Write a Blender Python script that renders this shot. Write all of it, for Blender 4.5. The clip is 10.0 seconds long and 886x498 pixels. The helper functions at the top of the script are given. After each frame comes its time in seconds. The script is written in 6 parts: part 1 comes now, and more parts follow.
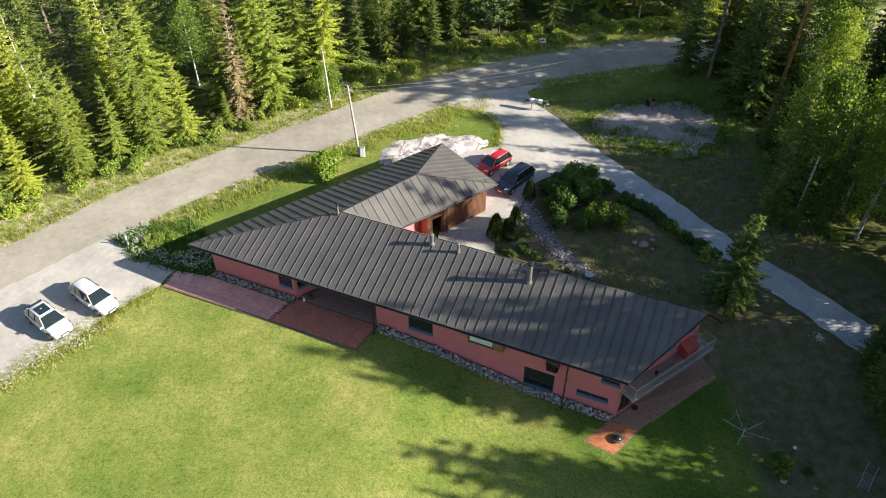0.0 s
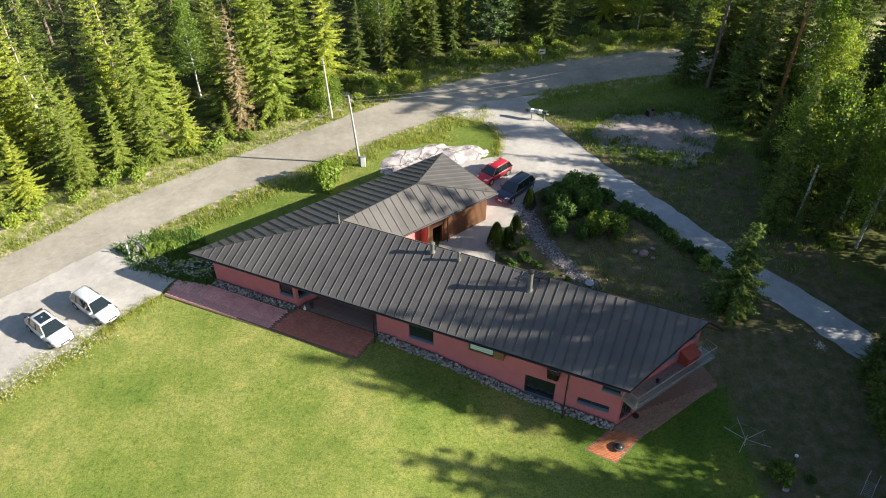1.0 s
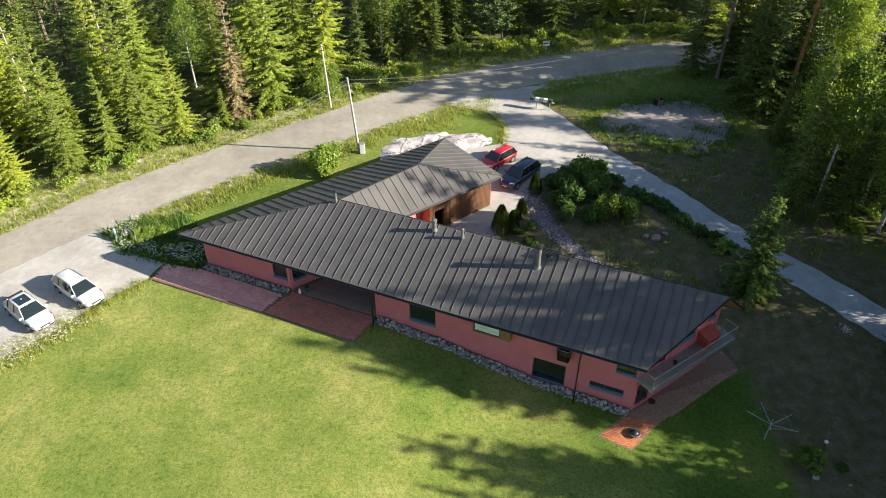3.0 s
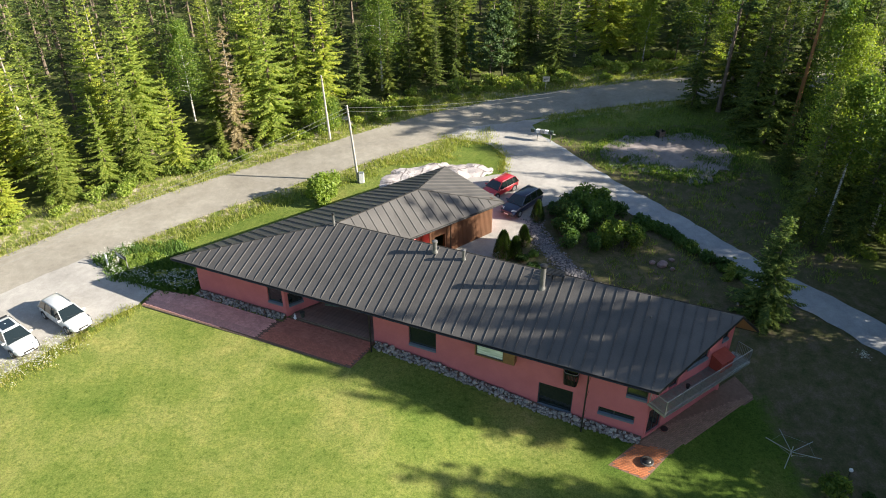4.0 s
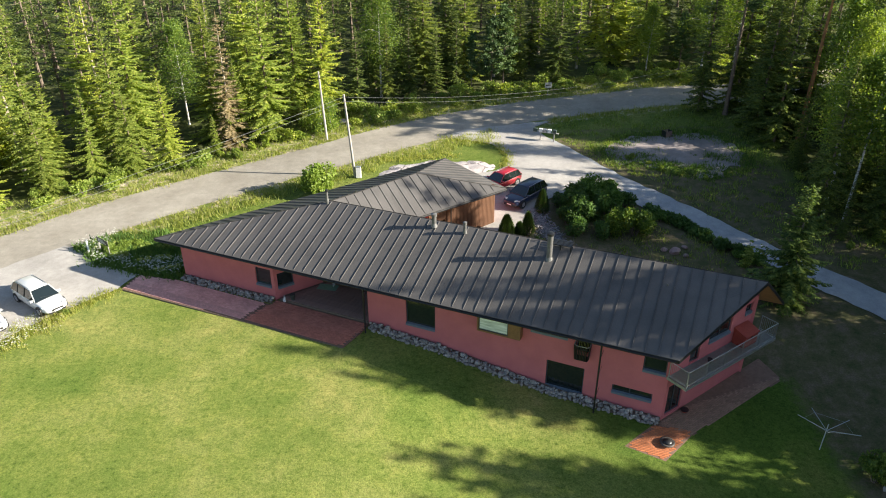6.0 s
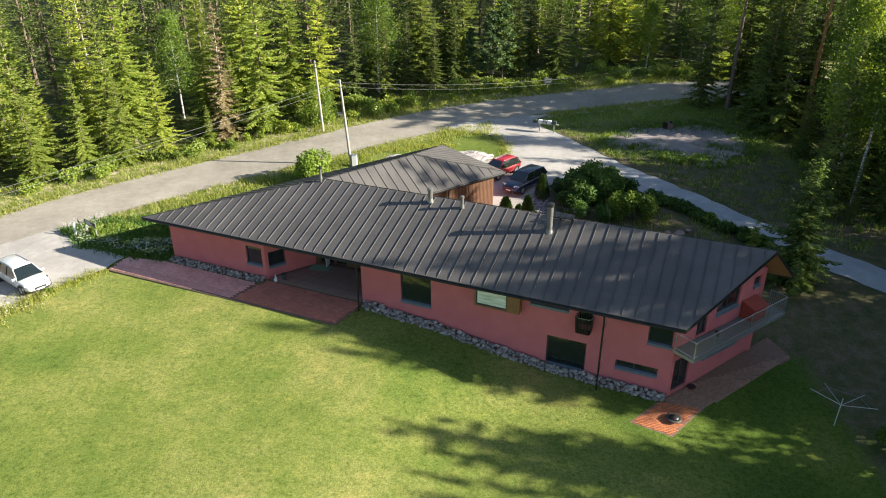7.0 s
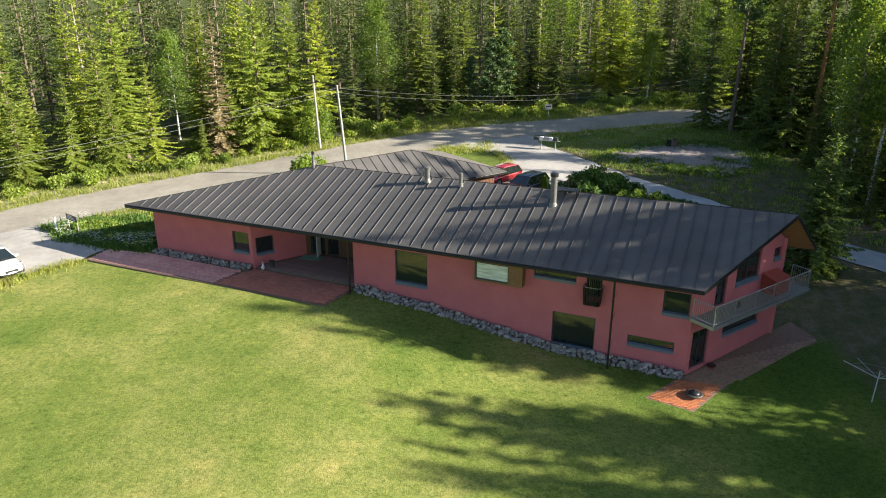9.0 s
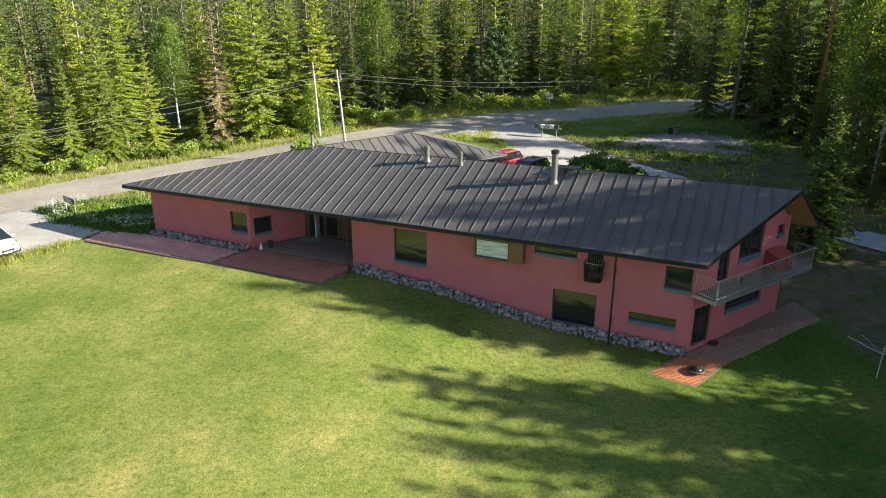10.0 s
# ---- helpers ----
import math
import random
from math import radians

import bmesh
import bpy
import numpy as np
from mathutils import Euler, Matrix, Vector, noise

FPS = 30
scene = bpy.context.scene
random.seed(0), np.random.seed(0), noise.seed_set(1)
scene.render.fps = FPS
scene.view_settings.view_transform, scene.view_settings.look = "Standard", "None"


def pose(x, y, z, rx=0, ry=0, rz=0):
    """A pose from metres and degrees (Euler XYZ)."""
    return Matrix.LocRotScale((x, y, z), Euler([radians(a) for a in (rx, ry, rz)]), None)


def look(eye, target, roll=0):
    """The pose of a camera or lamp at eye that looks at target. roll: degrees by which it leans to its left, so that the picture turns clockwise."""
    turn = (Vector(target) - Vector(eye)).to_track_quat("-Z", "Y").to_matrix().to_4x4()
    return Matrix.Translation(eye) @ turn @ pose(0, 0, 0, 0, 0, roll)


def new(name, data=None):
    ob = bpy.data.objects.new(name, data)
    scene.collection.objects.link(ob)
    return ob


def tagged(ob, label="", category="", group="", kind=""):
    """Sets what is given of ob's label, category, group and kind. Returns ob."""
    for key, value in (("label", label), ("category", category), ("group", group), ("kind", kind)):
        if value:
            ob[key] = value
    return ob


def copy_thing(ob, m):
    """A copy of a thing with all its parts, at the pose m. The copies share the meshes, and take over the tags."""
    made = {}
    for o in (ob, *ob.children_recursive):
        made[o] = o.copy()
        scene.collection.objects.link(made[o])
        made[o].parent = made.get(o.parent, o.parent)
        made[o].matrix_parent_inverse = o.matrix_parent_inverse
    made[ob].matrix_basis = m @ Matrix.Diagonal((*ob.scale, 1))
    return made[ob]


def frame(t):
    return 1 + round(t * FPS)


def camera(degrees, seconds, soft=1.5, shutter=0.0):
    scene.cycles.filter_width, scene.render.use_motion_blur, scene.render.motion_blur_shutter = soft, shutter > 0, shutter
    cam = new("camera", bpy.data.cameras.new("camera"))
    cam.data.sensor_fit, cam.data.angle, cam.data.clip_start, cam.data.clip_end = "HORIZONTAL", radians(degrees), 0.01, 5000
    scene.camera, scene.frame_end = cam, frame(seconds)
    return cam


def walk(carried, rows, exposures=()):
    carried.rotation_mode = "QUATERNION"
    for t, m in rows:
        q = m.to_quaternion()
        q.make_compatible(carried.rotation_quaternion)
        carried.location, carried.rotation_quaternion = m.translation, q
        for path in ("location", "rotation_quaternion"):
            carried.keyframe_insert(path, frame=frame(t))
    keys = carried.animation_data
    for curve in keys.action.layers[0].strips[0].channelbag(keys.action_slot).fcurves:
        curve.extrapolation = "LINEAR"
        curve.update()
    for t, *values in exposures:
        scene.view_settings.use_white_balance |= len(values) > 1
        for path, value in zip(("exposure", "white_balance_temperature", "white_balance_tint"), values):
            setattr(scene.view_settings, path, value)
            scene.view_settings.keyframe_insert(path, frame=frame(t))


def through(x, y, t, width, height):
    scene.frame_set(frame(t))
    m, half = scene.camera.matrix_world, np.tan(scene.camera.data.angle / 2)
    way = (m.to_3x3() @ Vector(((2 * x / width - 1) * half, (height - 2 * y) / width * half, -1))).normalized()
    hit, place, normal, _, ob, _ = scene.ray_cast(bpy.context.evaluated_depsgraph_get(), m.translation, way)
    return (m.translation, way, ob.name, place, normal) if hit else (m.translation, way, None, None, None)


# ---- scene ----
cam = camera(64.3, 10.0, soft=1.0)
METRES, EYE, TILT, LEAN, TURN = 26.0, 41.5, -39.7, 0.0, 0.0
ROWS = [
    (0.0, 0.0, 0.0, 0.0, -0.0, 0.0, 0.0),
    (0.5, -0.0017, -0.0034, -0.0086, -0.01, 0.61, 0.03),
    (1.0, -0.0023, -0.0039, -0.012, -0.01, 0.99, 0.04),
    (1.5, -0.0028, 0.0087, -0.0252, 0.03, 0.94, 0.02),
    (2.0, -0.0033, 0.0421, -0.0627, 0.06, 0.9, 0.02),
    (2.5, -0.0046, 0.0803, -0.1055, 0.08, 1.44, 0.02),
    (4.0, -0.0105, 0.1901, -0.2332, 0.04, 7.36, 0.06),
    (4.5, -0.0102, 0.2278, -0.2826, 0.03, 9.49, 0.06),
    (5.0, -0.0105, 0.2665, -0.3293, 0.02, 11.39, 0.05),
    (5.5, -0.0103, 0.3058, -0.3751, 0.05, 11.65, 0.04),
    (6.0, -0.0083, 0.348, -0.4246, 0.09, 11.67, 0.03),
    (7.5, 0.0053, 0.4772, -0.5768, 0.09, 15.51, -0.06),
    (8.0, 0.0079, 0.5203, -0.6262, 0.09, 18.12, -0.11),
    (8.5, 0.0096, 0.5612, -0.6741, 0.12, 19.54, -0.15),
    (9.0, 0.0101, 0.6016, -0.7211, 0.15, 19.58, -0.19),
    (9.5, 0.0123, 0.6292, -0.7557, 0.17, 19.62, -0.24),
    (10.0, 0.014, 0.6336, -0.7637, 0.21, 19.64, -0.31),
]
walk(cam, [(t, pose(0, 0, EYE, TILT, LEAN, TURN) @ pose(METRES * x, METRES * y, METRES * z, 90 + pitch, roll, yaw)) for t, x, y, z, yaw, pitch, roll in ROWS])

from mathutils import geometry

# ---- sky, sun ----
SUN_AZ, SUN_EL = radians(-9.9), radians(22.5)
to_sun = Vector((math.cos(SUN_EL) * math.cos(SUN_AZ), math.cos(SUN_EL) * math.sin(SUN_AZ), math.sin(SUN_EL)))
world = bpy.data.worlds.new("sky")
scene.world = world
world.use_nodes = True
wn = world.node_tree.nodes
sky = wn.new("ShaderNodeTexSky")
sky.sky_type, sky.sun_disc = "NISHITA", False
sky.sun_elevation, sky.sun_rotation = SUN_EL, math.atan2(to_sun.x, to_sun.y)
sky.air_density, sky.dust_density, sky.ozone_density = 1.0, 0.8, 1.6
world.node_tree.links.new(sky.outputs[0], wn["Background"].inputs[0])
wn["Background"].inputs[1].default_value = 0.062
sun = new("sun", bpy.data.lights.new("sun", "SUN"))
sun.data.energy, sun.data.angle, sun.data.color = 5.0, radians(0.55), (1.0, 0.925, 0.79)
sun.matrix_world = look(to_sun * 200, (0, 0, 0))
scene.view_settings.exposure = 1.65


# ---- materials ----
def material(name, rough=0.8, metal=0.0, spec=None):
    mat = bpy.data.materials.new(name)
    mat.use_nodes = True
    bsdf = mat.node_tree.nodes["Principled BSDF"]
    bsdf.inputs["Roughness"].default_value = rough
    bsdf.inputs["Metallic"].default_value = metal
    if spec is not None:
        bsdf.inputs["Specular IOR Level"].default_value = spec
    return mat, mat.node_tree, bsdf


def noise_node(nt, scale, detail=4.0, rough=0.6, coord="Object", stretch=None):
    tc = nt.nodes.new("ShaderNodeTexCoord")
    n = nt.nodes.new("ShaderNodeTexNoise")
    n.inputs["Scale"].default_value, n.inputs["Detail"].default_value, n.inputs["Roughness"].default_value = scale, detail, rough
    if stretch:
        mp = nt.nodes.new("ShaderNodeMapping")
        mp.inputs["Scale"].default_value = stretch
        nt.links.new(tc.outputs[coord], mp.inputs[0])
        nt.links.new(mp.outputs[0], n.inputs["Vector"])
    else:
        nt.links.new(tc.outputs[coord], n.inputs["Vector"])
    return n.outputs["Fac"]


def ramp(nt, fac, stops):
    r = nt.nodes.new("ShaderNodeValToRGB")
    els = r.color_ramp.elements
    while len(els) < len(stops):
        els.new(0.5)
    for e, (p, c) in zip(els, stops):
        e.position, e.color = p, (*c, 1)
    nt.links.new(fac, r.inputs[0])
    return r.outputs[0]


def mix(nt, fac, a, b, mode="MIX"):
    m = nt.nodes.new("ShaderNodeMix")
    m.data_type, m.blend_type = "RGBA", mode
    for sock, val in ((m.inputs["Factor"], fac), (m.inputs["A"], a), (m.inputs["B"], b)):
        if isinstance(val, (int, float)):
            sock.default_value = val
        elif isinstance(val, tuple):
            sock.default_value = (*val, 1)
        else:
            nt.links.new(val, sock)
    return m.outputs["Result"]


def bump(nt, bsdf, fac, strength, distance):
    b = nt.nodes.new("ShaderNodeBump")
    b.inputs["Strength"].default_value, b.inputs["Distance"].default_value = strength, distance
    nt.links.new(fac, b.inputs["Height"])
    nt.links.new(b.outputs[0], bsdf.inputs["Normal"])


def colour(nt, bsdf, sock):
    nt.links.new(sock, bsdf.inputs["Base Color"])


def mottled(name, dark, light, scale, rough=0.8, fine=0.0, metal=0.0, relief=0.0, coord="Object", spread=(0.3, 0.7), vary=0.0, stretch=None, spec=None):
    """Two-scale noise between two colours, with relief; vary shifts the value from object to object."""
    mat, nt, b = material(name, rough, metal, spec)
    f = noise_node(nt, scale, 5, 0.65, coord, stretch)
    c = ramp(nt, f, [(spread[0], dark), (spread[1], light)])
    g = noise_node(nt, fine or scale * 9, 3, 0.6, coord, stretch)
    c = mix(nt, 0.45, c, ramp(nt, g, [(0.25, (0.55, 0.55, 0.55)), (0.75, (1.3, 1.3, 1.3))]), "MULTIPLY")
    if vary:
        oi = nt.nodes.new("ShaderNodeObjectInfo")
        c = mix(nt, 1.0, c, ramp(nt, oi.outputs["Random"], [(0.0, (1 - vary,) * 3), (1.0, (1 + vary,) * 3)]), "MULTIPLY")
    colour(nt, b, c)
    if relief:
        bump(nt, b, g, 0.7, relief)
    return mat


def leaf_material(name, dark, light, through=0.35, vary=0.25, warm=None):
    """Foliage: colour varies by leaf island and by plant; light shines through."""
    mat, nt, b = material(name, 0.55, 0.0, 0.25)
    gi = nt.nodes.new("ShaderNodeNewGeometry")
    c = ramp(nt, gi.outputs["Random Per Island"], [(0.0, dark), (0.75, light), (1.0, warm or light)])
    oi = nt.nodes.new("ShaderNodeObjectInfo")
    c = mix(nt, 1.0, c, ramp(nt, oi.outputs["Random"], [(0.0, (1 - vary, 1 - vary, 1 - vary)), (0.5, (1, 1, 1)), (1.0, (1 + vary * 1.3, 1 + vary * 0.8, 1 - vary * 0.3))]), "MULTIPLY")
    colour(nt, b, c)
    tr = nt.nodes.new("ShaderNodeBsdfTranslucent")
    nt.links.new(mix(nt, 1.0, c, (1.25, 1.3, 0.6), "MULTIPLY"), tr.inputs[0])
    ms = nt.nodes.new("ShaderNodeMixShader")
    ms.inputs[0].default_value = through
    nt.links.new(b.outputs[0], ms.inputs[1])
    nt.links.new(tr.outputs[0], ms.inputs[2])
    nt.links.new(ms.outputs[0], nt.nodes["Material Output"].inputs[0])
    return mat


M_render = mottled("red render", (0.49, 0.140, 0.146), (0.565, 0.168, 0.174), 0.9, 0.9, 60, relief=0.004)
M_roof = mottled("dark seamed sheet", (0.076, 0.072, 0.069), (0.110, 0.103, 0.098), 0.5, 0.5, 14, 0.0, 0.0015, spec=0.3)
M_cap = mottled("matt ridge cap", (0.035, 0.033, 0.03), (0.05, 0.046, 0.042), 2, 0.95, spec=0.05)
M_black = mottled("black painted metal", (0.012, 0.012, 0.012), (0.02, 0.02, 0.02), 3, 0.4)
M_frame = mottled("dark blue grey frame", (0.035, 0.045, 0.055), (0.05, 0.06, 0.07), 3, 0.45)
M_sill = mottled("blue grey sill sheet", (0.11, 0.15, 0.19), (0.15, 0.19, 0.23), 3, 0.4)
M_wood = mottled("brown stained boards", (0.085, 0.036, 0.016), (0.15, 0.065, 0.027), 2.0, 0.65, 12, relief=0.003, stretch=(1, 1, 0.15))
M_soffit = mottled("varnished soffit boards", (0.26, 0.13, 0.05), (0.36, 0.19, 0.08), 2.0, 0.6, 14, stretch=(1, 6, 1))
M_galv = mottled("galvanised steel", (0.33, 0.36, 0.36), (0.46, 0.48, 0.48), 4, 0.42, metal=0.7)
M_chim = mottled("weathered flue sheet", (0.13, 0.128, 0.122), (0.22, 0.215, 0.205), 5, 0.45, metal=0.4)
M_stone = mottled("field stone", (0.16, 0.15, 0.14), (0.37, 0.35, 0.32), 2.2, 0.85, 20, relief=0.01, vary=0.42)
M_paver = mottled("red clay paver", (0.41, 0.14, 0.095), (0.53, 0.195, 0.13), 3.0, 0.85, 30, relief=0.003, vary=0.14)
M_paver2 = mottled("orange clay paver", (0.40, 0.13, 0.05), (0.54, 0.19, 0.075), 3.0, 0.85, 30, relief=0.003, vary=0.18)
M_joint = mottled("sandy joint", (0.13, 0.095, 0.07), (0.2, 0.15, 0.11), 5, 0.95, 40)
M_greydeck = mottled("grey worn boards", (0.22, 0.14, 0.115), (0.31, 0.205, 0.17), 2.5, 0.8, 25, vary=0.1)
M_white = mottled("white paint", (0.74, 0.75, 0.76), (0.8, 0.8, 0.8), 3, 0.5)
M_bark = mottled("spruce bark", (0.10, 0.075, 0.055), (0.22, 0.17, 0.13), 5, 0.95, 25, relief=0.02)
M_pinebark = mottled("orange pine bark", (0.24, 0.11, 0.05), (0.42, 0.2, 0.09), 3, 0.9, 20, relief=0.02)
M_pole = mottled("grey pole timber", (0.30, 0.28, 0.25), (0.45, 0.42, 0.38), 4, 0.9, 30, stretch=(1, 1, 0.1))

mat, nt, b = material("birch bark", 0.8)
f = noise_node(nt, 3.0, 5, 0.7, "Object", (1, 1, 4))
colour(nt, b, ramp(nt, f, [(0.42, (0.06, 0.055, 0.05)), (0.5, (0.55, 0.53, 0.5)), (1.0, (0.75, 0.73, 0.7))]))
M_birch = mat

mat, nt, b = material("window glass", 0.03, 0.0, 0.9)
b.inputs["Base Color"].default_value = (0.012, 0.018, 0.018, 1)
b.inputs["Coat Weight"].default_value = 0.6
b.inputs["Coat Roughness"].default_value = 0.02
M_glass = mat
mat, nt, b = material("glass over a lowered pale blind", 0.35)
colour(nt, b, ramp(nt, noise_node(nt, 2.0, 3, 0.6, "Object", (0.3, 1, 3)), [(0.35, (0.35, 0.42, 0.36)), (0.6, (0.72, 0.78, 0.74))]))
b.inputs["Coat Weight"].default_value = 1.0
b.inputs["Coat Roughness"].default_value = 0.03
M_blind = mat

M_spruce = leaf_material("spruce needles", (0.165, 0.235, 0.046), (0.345, 0.41, 0.085), 0.45, 0.28, (0.45, 0.46, 0.12))
# spruce needles again, darkened for shade deep in the wood and on its right
M_shadespruce = leaf_material("dark spruce needles", (0.05, 0.085, 0.025), (0.15, 0.195, 0.045), 0.3, 0.2, (0.22, 0.26, 0.06))
M_dead = leaf_material("browning needles", (0.17, 0.135, 0.075), (0.33, 0.265, 0.15), 0.2, 0.15)
M_pine = leaf_material("pine needles", (0.045, 0.085, 0.035), (0.10, 0.16, 0.06), 0.25, 0.2)
M_birchleaf = leaf_material("birch leaves", (0.085, 0.15, 0.03), (0.18, 0.265, 0.05), 0.5, 0.2, (0.30, 0.35, 0.07))
M_shrub = leaf_material("shrub leaves", (0.05, 0.105, 0.025), (0.115, 0.2, 0.045), 0.35, 0.25)
M_brush = leaf_material("verge leaves", (0.14, 0.21, 0.04), (0.29, 0.37, 0.08), 0.45, 0.25, (0.40, 0.41, 0.13))
M_bright = leaf_material("bright bush leaves", (0.14, 0.22, 0.04), (0.26, 0.34, 0.07), 0.45, 0.05)
M_thuja = leaf_material("thuja sprays", (0.03, 0.065, 0.015), (0.07, 0.12, 0.025), 0.25, 0.2)
M_flower = leaf_material("white petals", (0.7, 0.7, 0.66), (0.8, 0.8, 0.76), 0.2, 0.05)
M_blade = leaf_material("grass blades", (0.20, 0.25, 0.05), (0.34, 0.36, 0.10), 0.5, 0.2, (0.5, 0.44, 0.22))


# ---- helpers of this scene ----
def mesh_of(name, bm, mat, smooth=False):
    me = bpy.data.meshes.new(name)
    bm.normal_update()
    bm.to_mesh(me)
    bm.free()
    if mat:
        me.materials.append(mat)
    if smooth:
        me.shade_smooth()
    return me


def raw_mesh(name, verts, faces, mat, smooth=False):
    me = bpy.data.meshes.new(name)
    me.from_pydata(verts, [], faces)
    if mat:
        me.materials.append(mat)
    if smooth:
        me.shade_smooth()
    return me


def part(name, bm, mat, parent, label="", smooth=False):
    ob = new(name, mesh_of(name, bm, mat, smooth))
    ob.parent = parent
    return tagged(ob, label)


def shared(name, me, parent, m=None):
    ob = new(name, me)
    ob.parent = parent
    if m is not None:
        ob.matrix_local = m
    return ob


def thing(name, m, label, category, group="", kind=""):
    ob = new(name)
    ob.empty_display_size = 0.2
    ob.matrix_world = m
    return tagged(ob, label, category, group, kind)


def box(bm, x0, y0, z0, x1, y1, z1, bevel=0.0, m=None):
    made = bmesh.ops.create_cube(bm, size=1.0)["verts"]
    bmesh.ops.scale(bm, vec=(x1 - x0, y1 - y0, z1 - z0), verts=made)
    bmesh.ops.translate(bm, vec=((x0 + x1) / 2, (y0 + y1) / 2, (z0 + z1) / 2), verts=made)
    if bevel:
        edges = list({e for v in made for e in v.link_edges})
        r = bmesh.ops.bevel(bm, geom=edges, offset=bevel, segments=1, affect="EDGES", profile=0.5)
        made = list({v for f in r["faces"] for v in f.verts} | {v for v in made if v.is_valid})
    if m is not None:
        bmesh.ops.transform(bm, matrix=m, verts=made)
    return bm


def rod(bm, a, b, r0, r1=None, n=10):
    a, b = Vector(a), Vector(b)
    d = b - a
    m = Matrix.Translation((a + b) / 2) @ d.to_track_quat("Z", "Y").to_matrix().to_4x4()
    bmesh.ops.create_cone(bm, cap_ends=True, segments=n, radius1=r0, radius2=r0 if r1 is None else r1, depth=d.length, matrix=m)
    return bm


def prism(bm, poly, z0, z1):
    lo = [bm.verts.new((x, y, z0)) for x, y in poly]
    hi = [bm.verts.new((x, y, z1)) for x, y in poly]
    bm.faces.new(hi)
    bm.faces.new(lo[::-1])
    n = len(poly)
    for i in range(n):
        bm.faces.new((lo[i], lo[(i + 1) % n], hi[(i + 1) % n], hi[i]))
    return bm


def slab(bm, pts, thick):
    """A sloping plate: the polygon pts (anticlockwise from above) with its thickness below."""
    hi = [bm.verts.new(p) for p in pts]
    lo = [bm.verts.new((p[0], p[1], p[2] - thick)) for p in pts]
    bm.faces.new(hi)
    bm.faces.new(lo[::-1])
    n = len(pts)
    for i in range(n):
        bm.faces.new((lo[i], lo[(i + 1) % n], hi[(i + 1) % n], hi[i]))
    return bm


def sstep(a, b, x):
    t = min(1.0, max(0.0, (x - a) / (b - a)))
    return t * t * (3 - 2 * t)


HOUSE = pose(-5.24, 40.555, 0, 0, 0, -23.9)
HOUSE_INV = HOUSE.inverted()


def ground_z(x, y):
    """The lie of the land: lawn falling towards the front, a hollow at the house's low end, a rise towards the woods."""
    if y < 45:
        z = -0.3 + 0.045 * max(y - 45, -70)
    else:
        d = min(y - 45, 58)
        z = -0.3 + (0.034 + 0.024 * sstep(-26, -8, x) + 0.014 * sstep(14, 30, x)) * d * d / (d + 3.0)
    z += 0.09 * max(0.0, min(y, 400) - 105)
    p = HOUSE_INV @ Vector((x, y, 0))
    low = sstep(2.5, 14.0, p.x) * (1 - sstep(6.5, 13.0, p.y))
    z -= 0.98 * low * (1 - 0.3 * sstep(0, 14, -p.y))
    flat = sstep(-22.5, -20.0, p.x) * (1 - sstep(0.2, 2.5, p.x)) * sstep(-5.2, -3.8, p.y) * (1 - sstep(5.0, 7.0, p.y))
    z += (-0.36 - z) * flat
    z += 0.06 * noise.noise(Vector((x * 0.12, y * 0.12, 0.0))) * sstep(1.0, 6.0, abs(p.y - 3))
    return z


def drape(name, outline, mat, lift=0.03, step=1.2, wobble=0.12, seed=1):
    """A sheet that lies on the land inside an outline, with an uneven edge."""
    pts = []
    n = len(outline)
    for i in range(n):
        a, b = Vector(outline[i]), Vector(outline[(i + 1) % n])
        k = max(1, int((b - a).length / 0.6))
        for j in range(k):
            p = a.lerp(b, j / k)
            w = Vector((noise.noise(Vector((p.x * 0.7, p.y * 0.7, seed))), noise.noise(Vector((p.x * 0.7, p.y * 0.7, seed + 9.5)))))
            pts.append(p + w * wobble * 2)
    edge = len(pts)
    xs, ys = [p.x for p in pts], [p.y for p in pts]
    inner = []
    x = min(xs)
    while x < max(xs):
        y = min(ys)
        while y < max(ys):
            q = Vector((x + 0.03 * math.sin(y * 7), y + 0.03 * math.sin(x * 5)))
            inside = False
            for i in range(edge):
                a, b = pts[i], pts[i - 1]
                if (a.y > q.y) != (b.y > q.y) and q.x < (b.x - a.x) * (q.y - a.y) / (b.y - a.y) + a.x:
                    inside = not inside
            if inside:
                inner.append(q)
            y += step
        x += step
    vs, _, fs, *_ = geometry.delaunay_2d_cdt(pts + inner, [], [list(range(edge))], 1, 0.01)
    verts = [(v.x, v.y, ground_z(v.x, v.y) + lift) for v in vs]
    faces = [tuple(f) for f in fs]
    faces = [f if (verts[f[1]][0] - verts[f[0]][0]) * (verts[f[2]][1] - verts[f[0]][1]) > (verts[f[1]][1] - verts[f[0]][1]) * (verts[f[2]][0] - verts[f[0]][0]) else f[::-1] for f in faces]
    me = raw_mesh(name, verts, faces, mat, True)
    ob = new(name, me)
    return ob


# ---- ground ----
def axis(lo, hi, fine_lo, fine_hi, fine):
    out, v = [], fine_lo
    while v <= fine_hi:
        out.append(v)
        v += fine
    step, v = fine, fine_hi
    while v < hi:
        step *= 1.35
        v += step
        out.append(min(v, hi))
    step, v = fine, fine_lo
    while v > lo:
        step *= 1.35
        v -= step
        out.insert(0, max(v, lo))
    return out


def seg_dist(x, y, line):
    p, best = Vector((x, y)), 1e9
    for a, b in zip(line, line[1:]):
        a, b = Vector(a), Vector(b)
        t = max(0, min(1, (p - a).dot(b - a) / (b - a).length_squared))
        best = min(best, (p - a.lerp(b, t)).length)
    return best


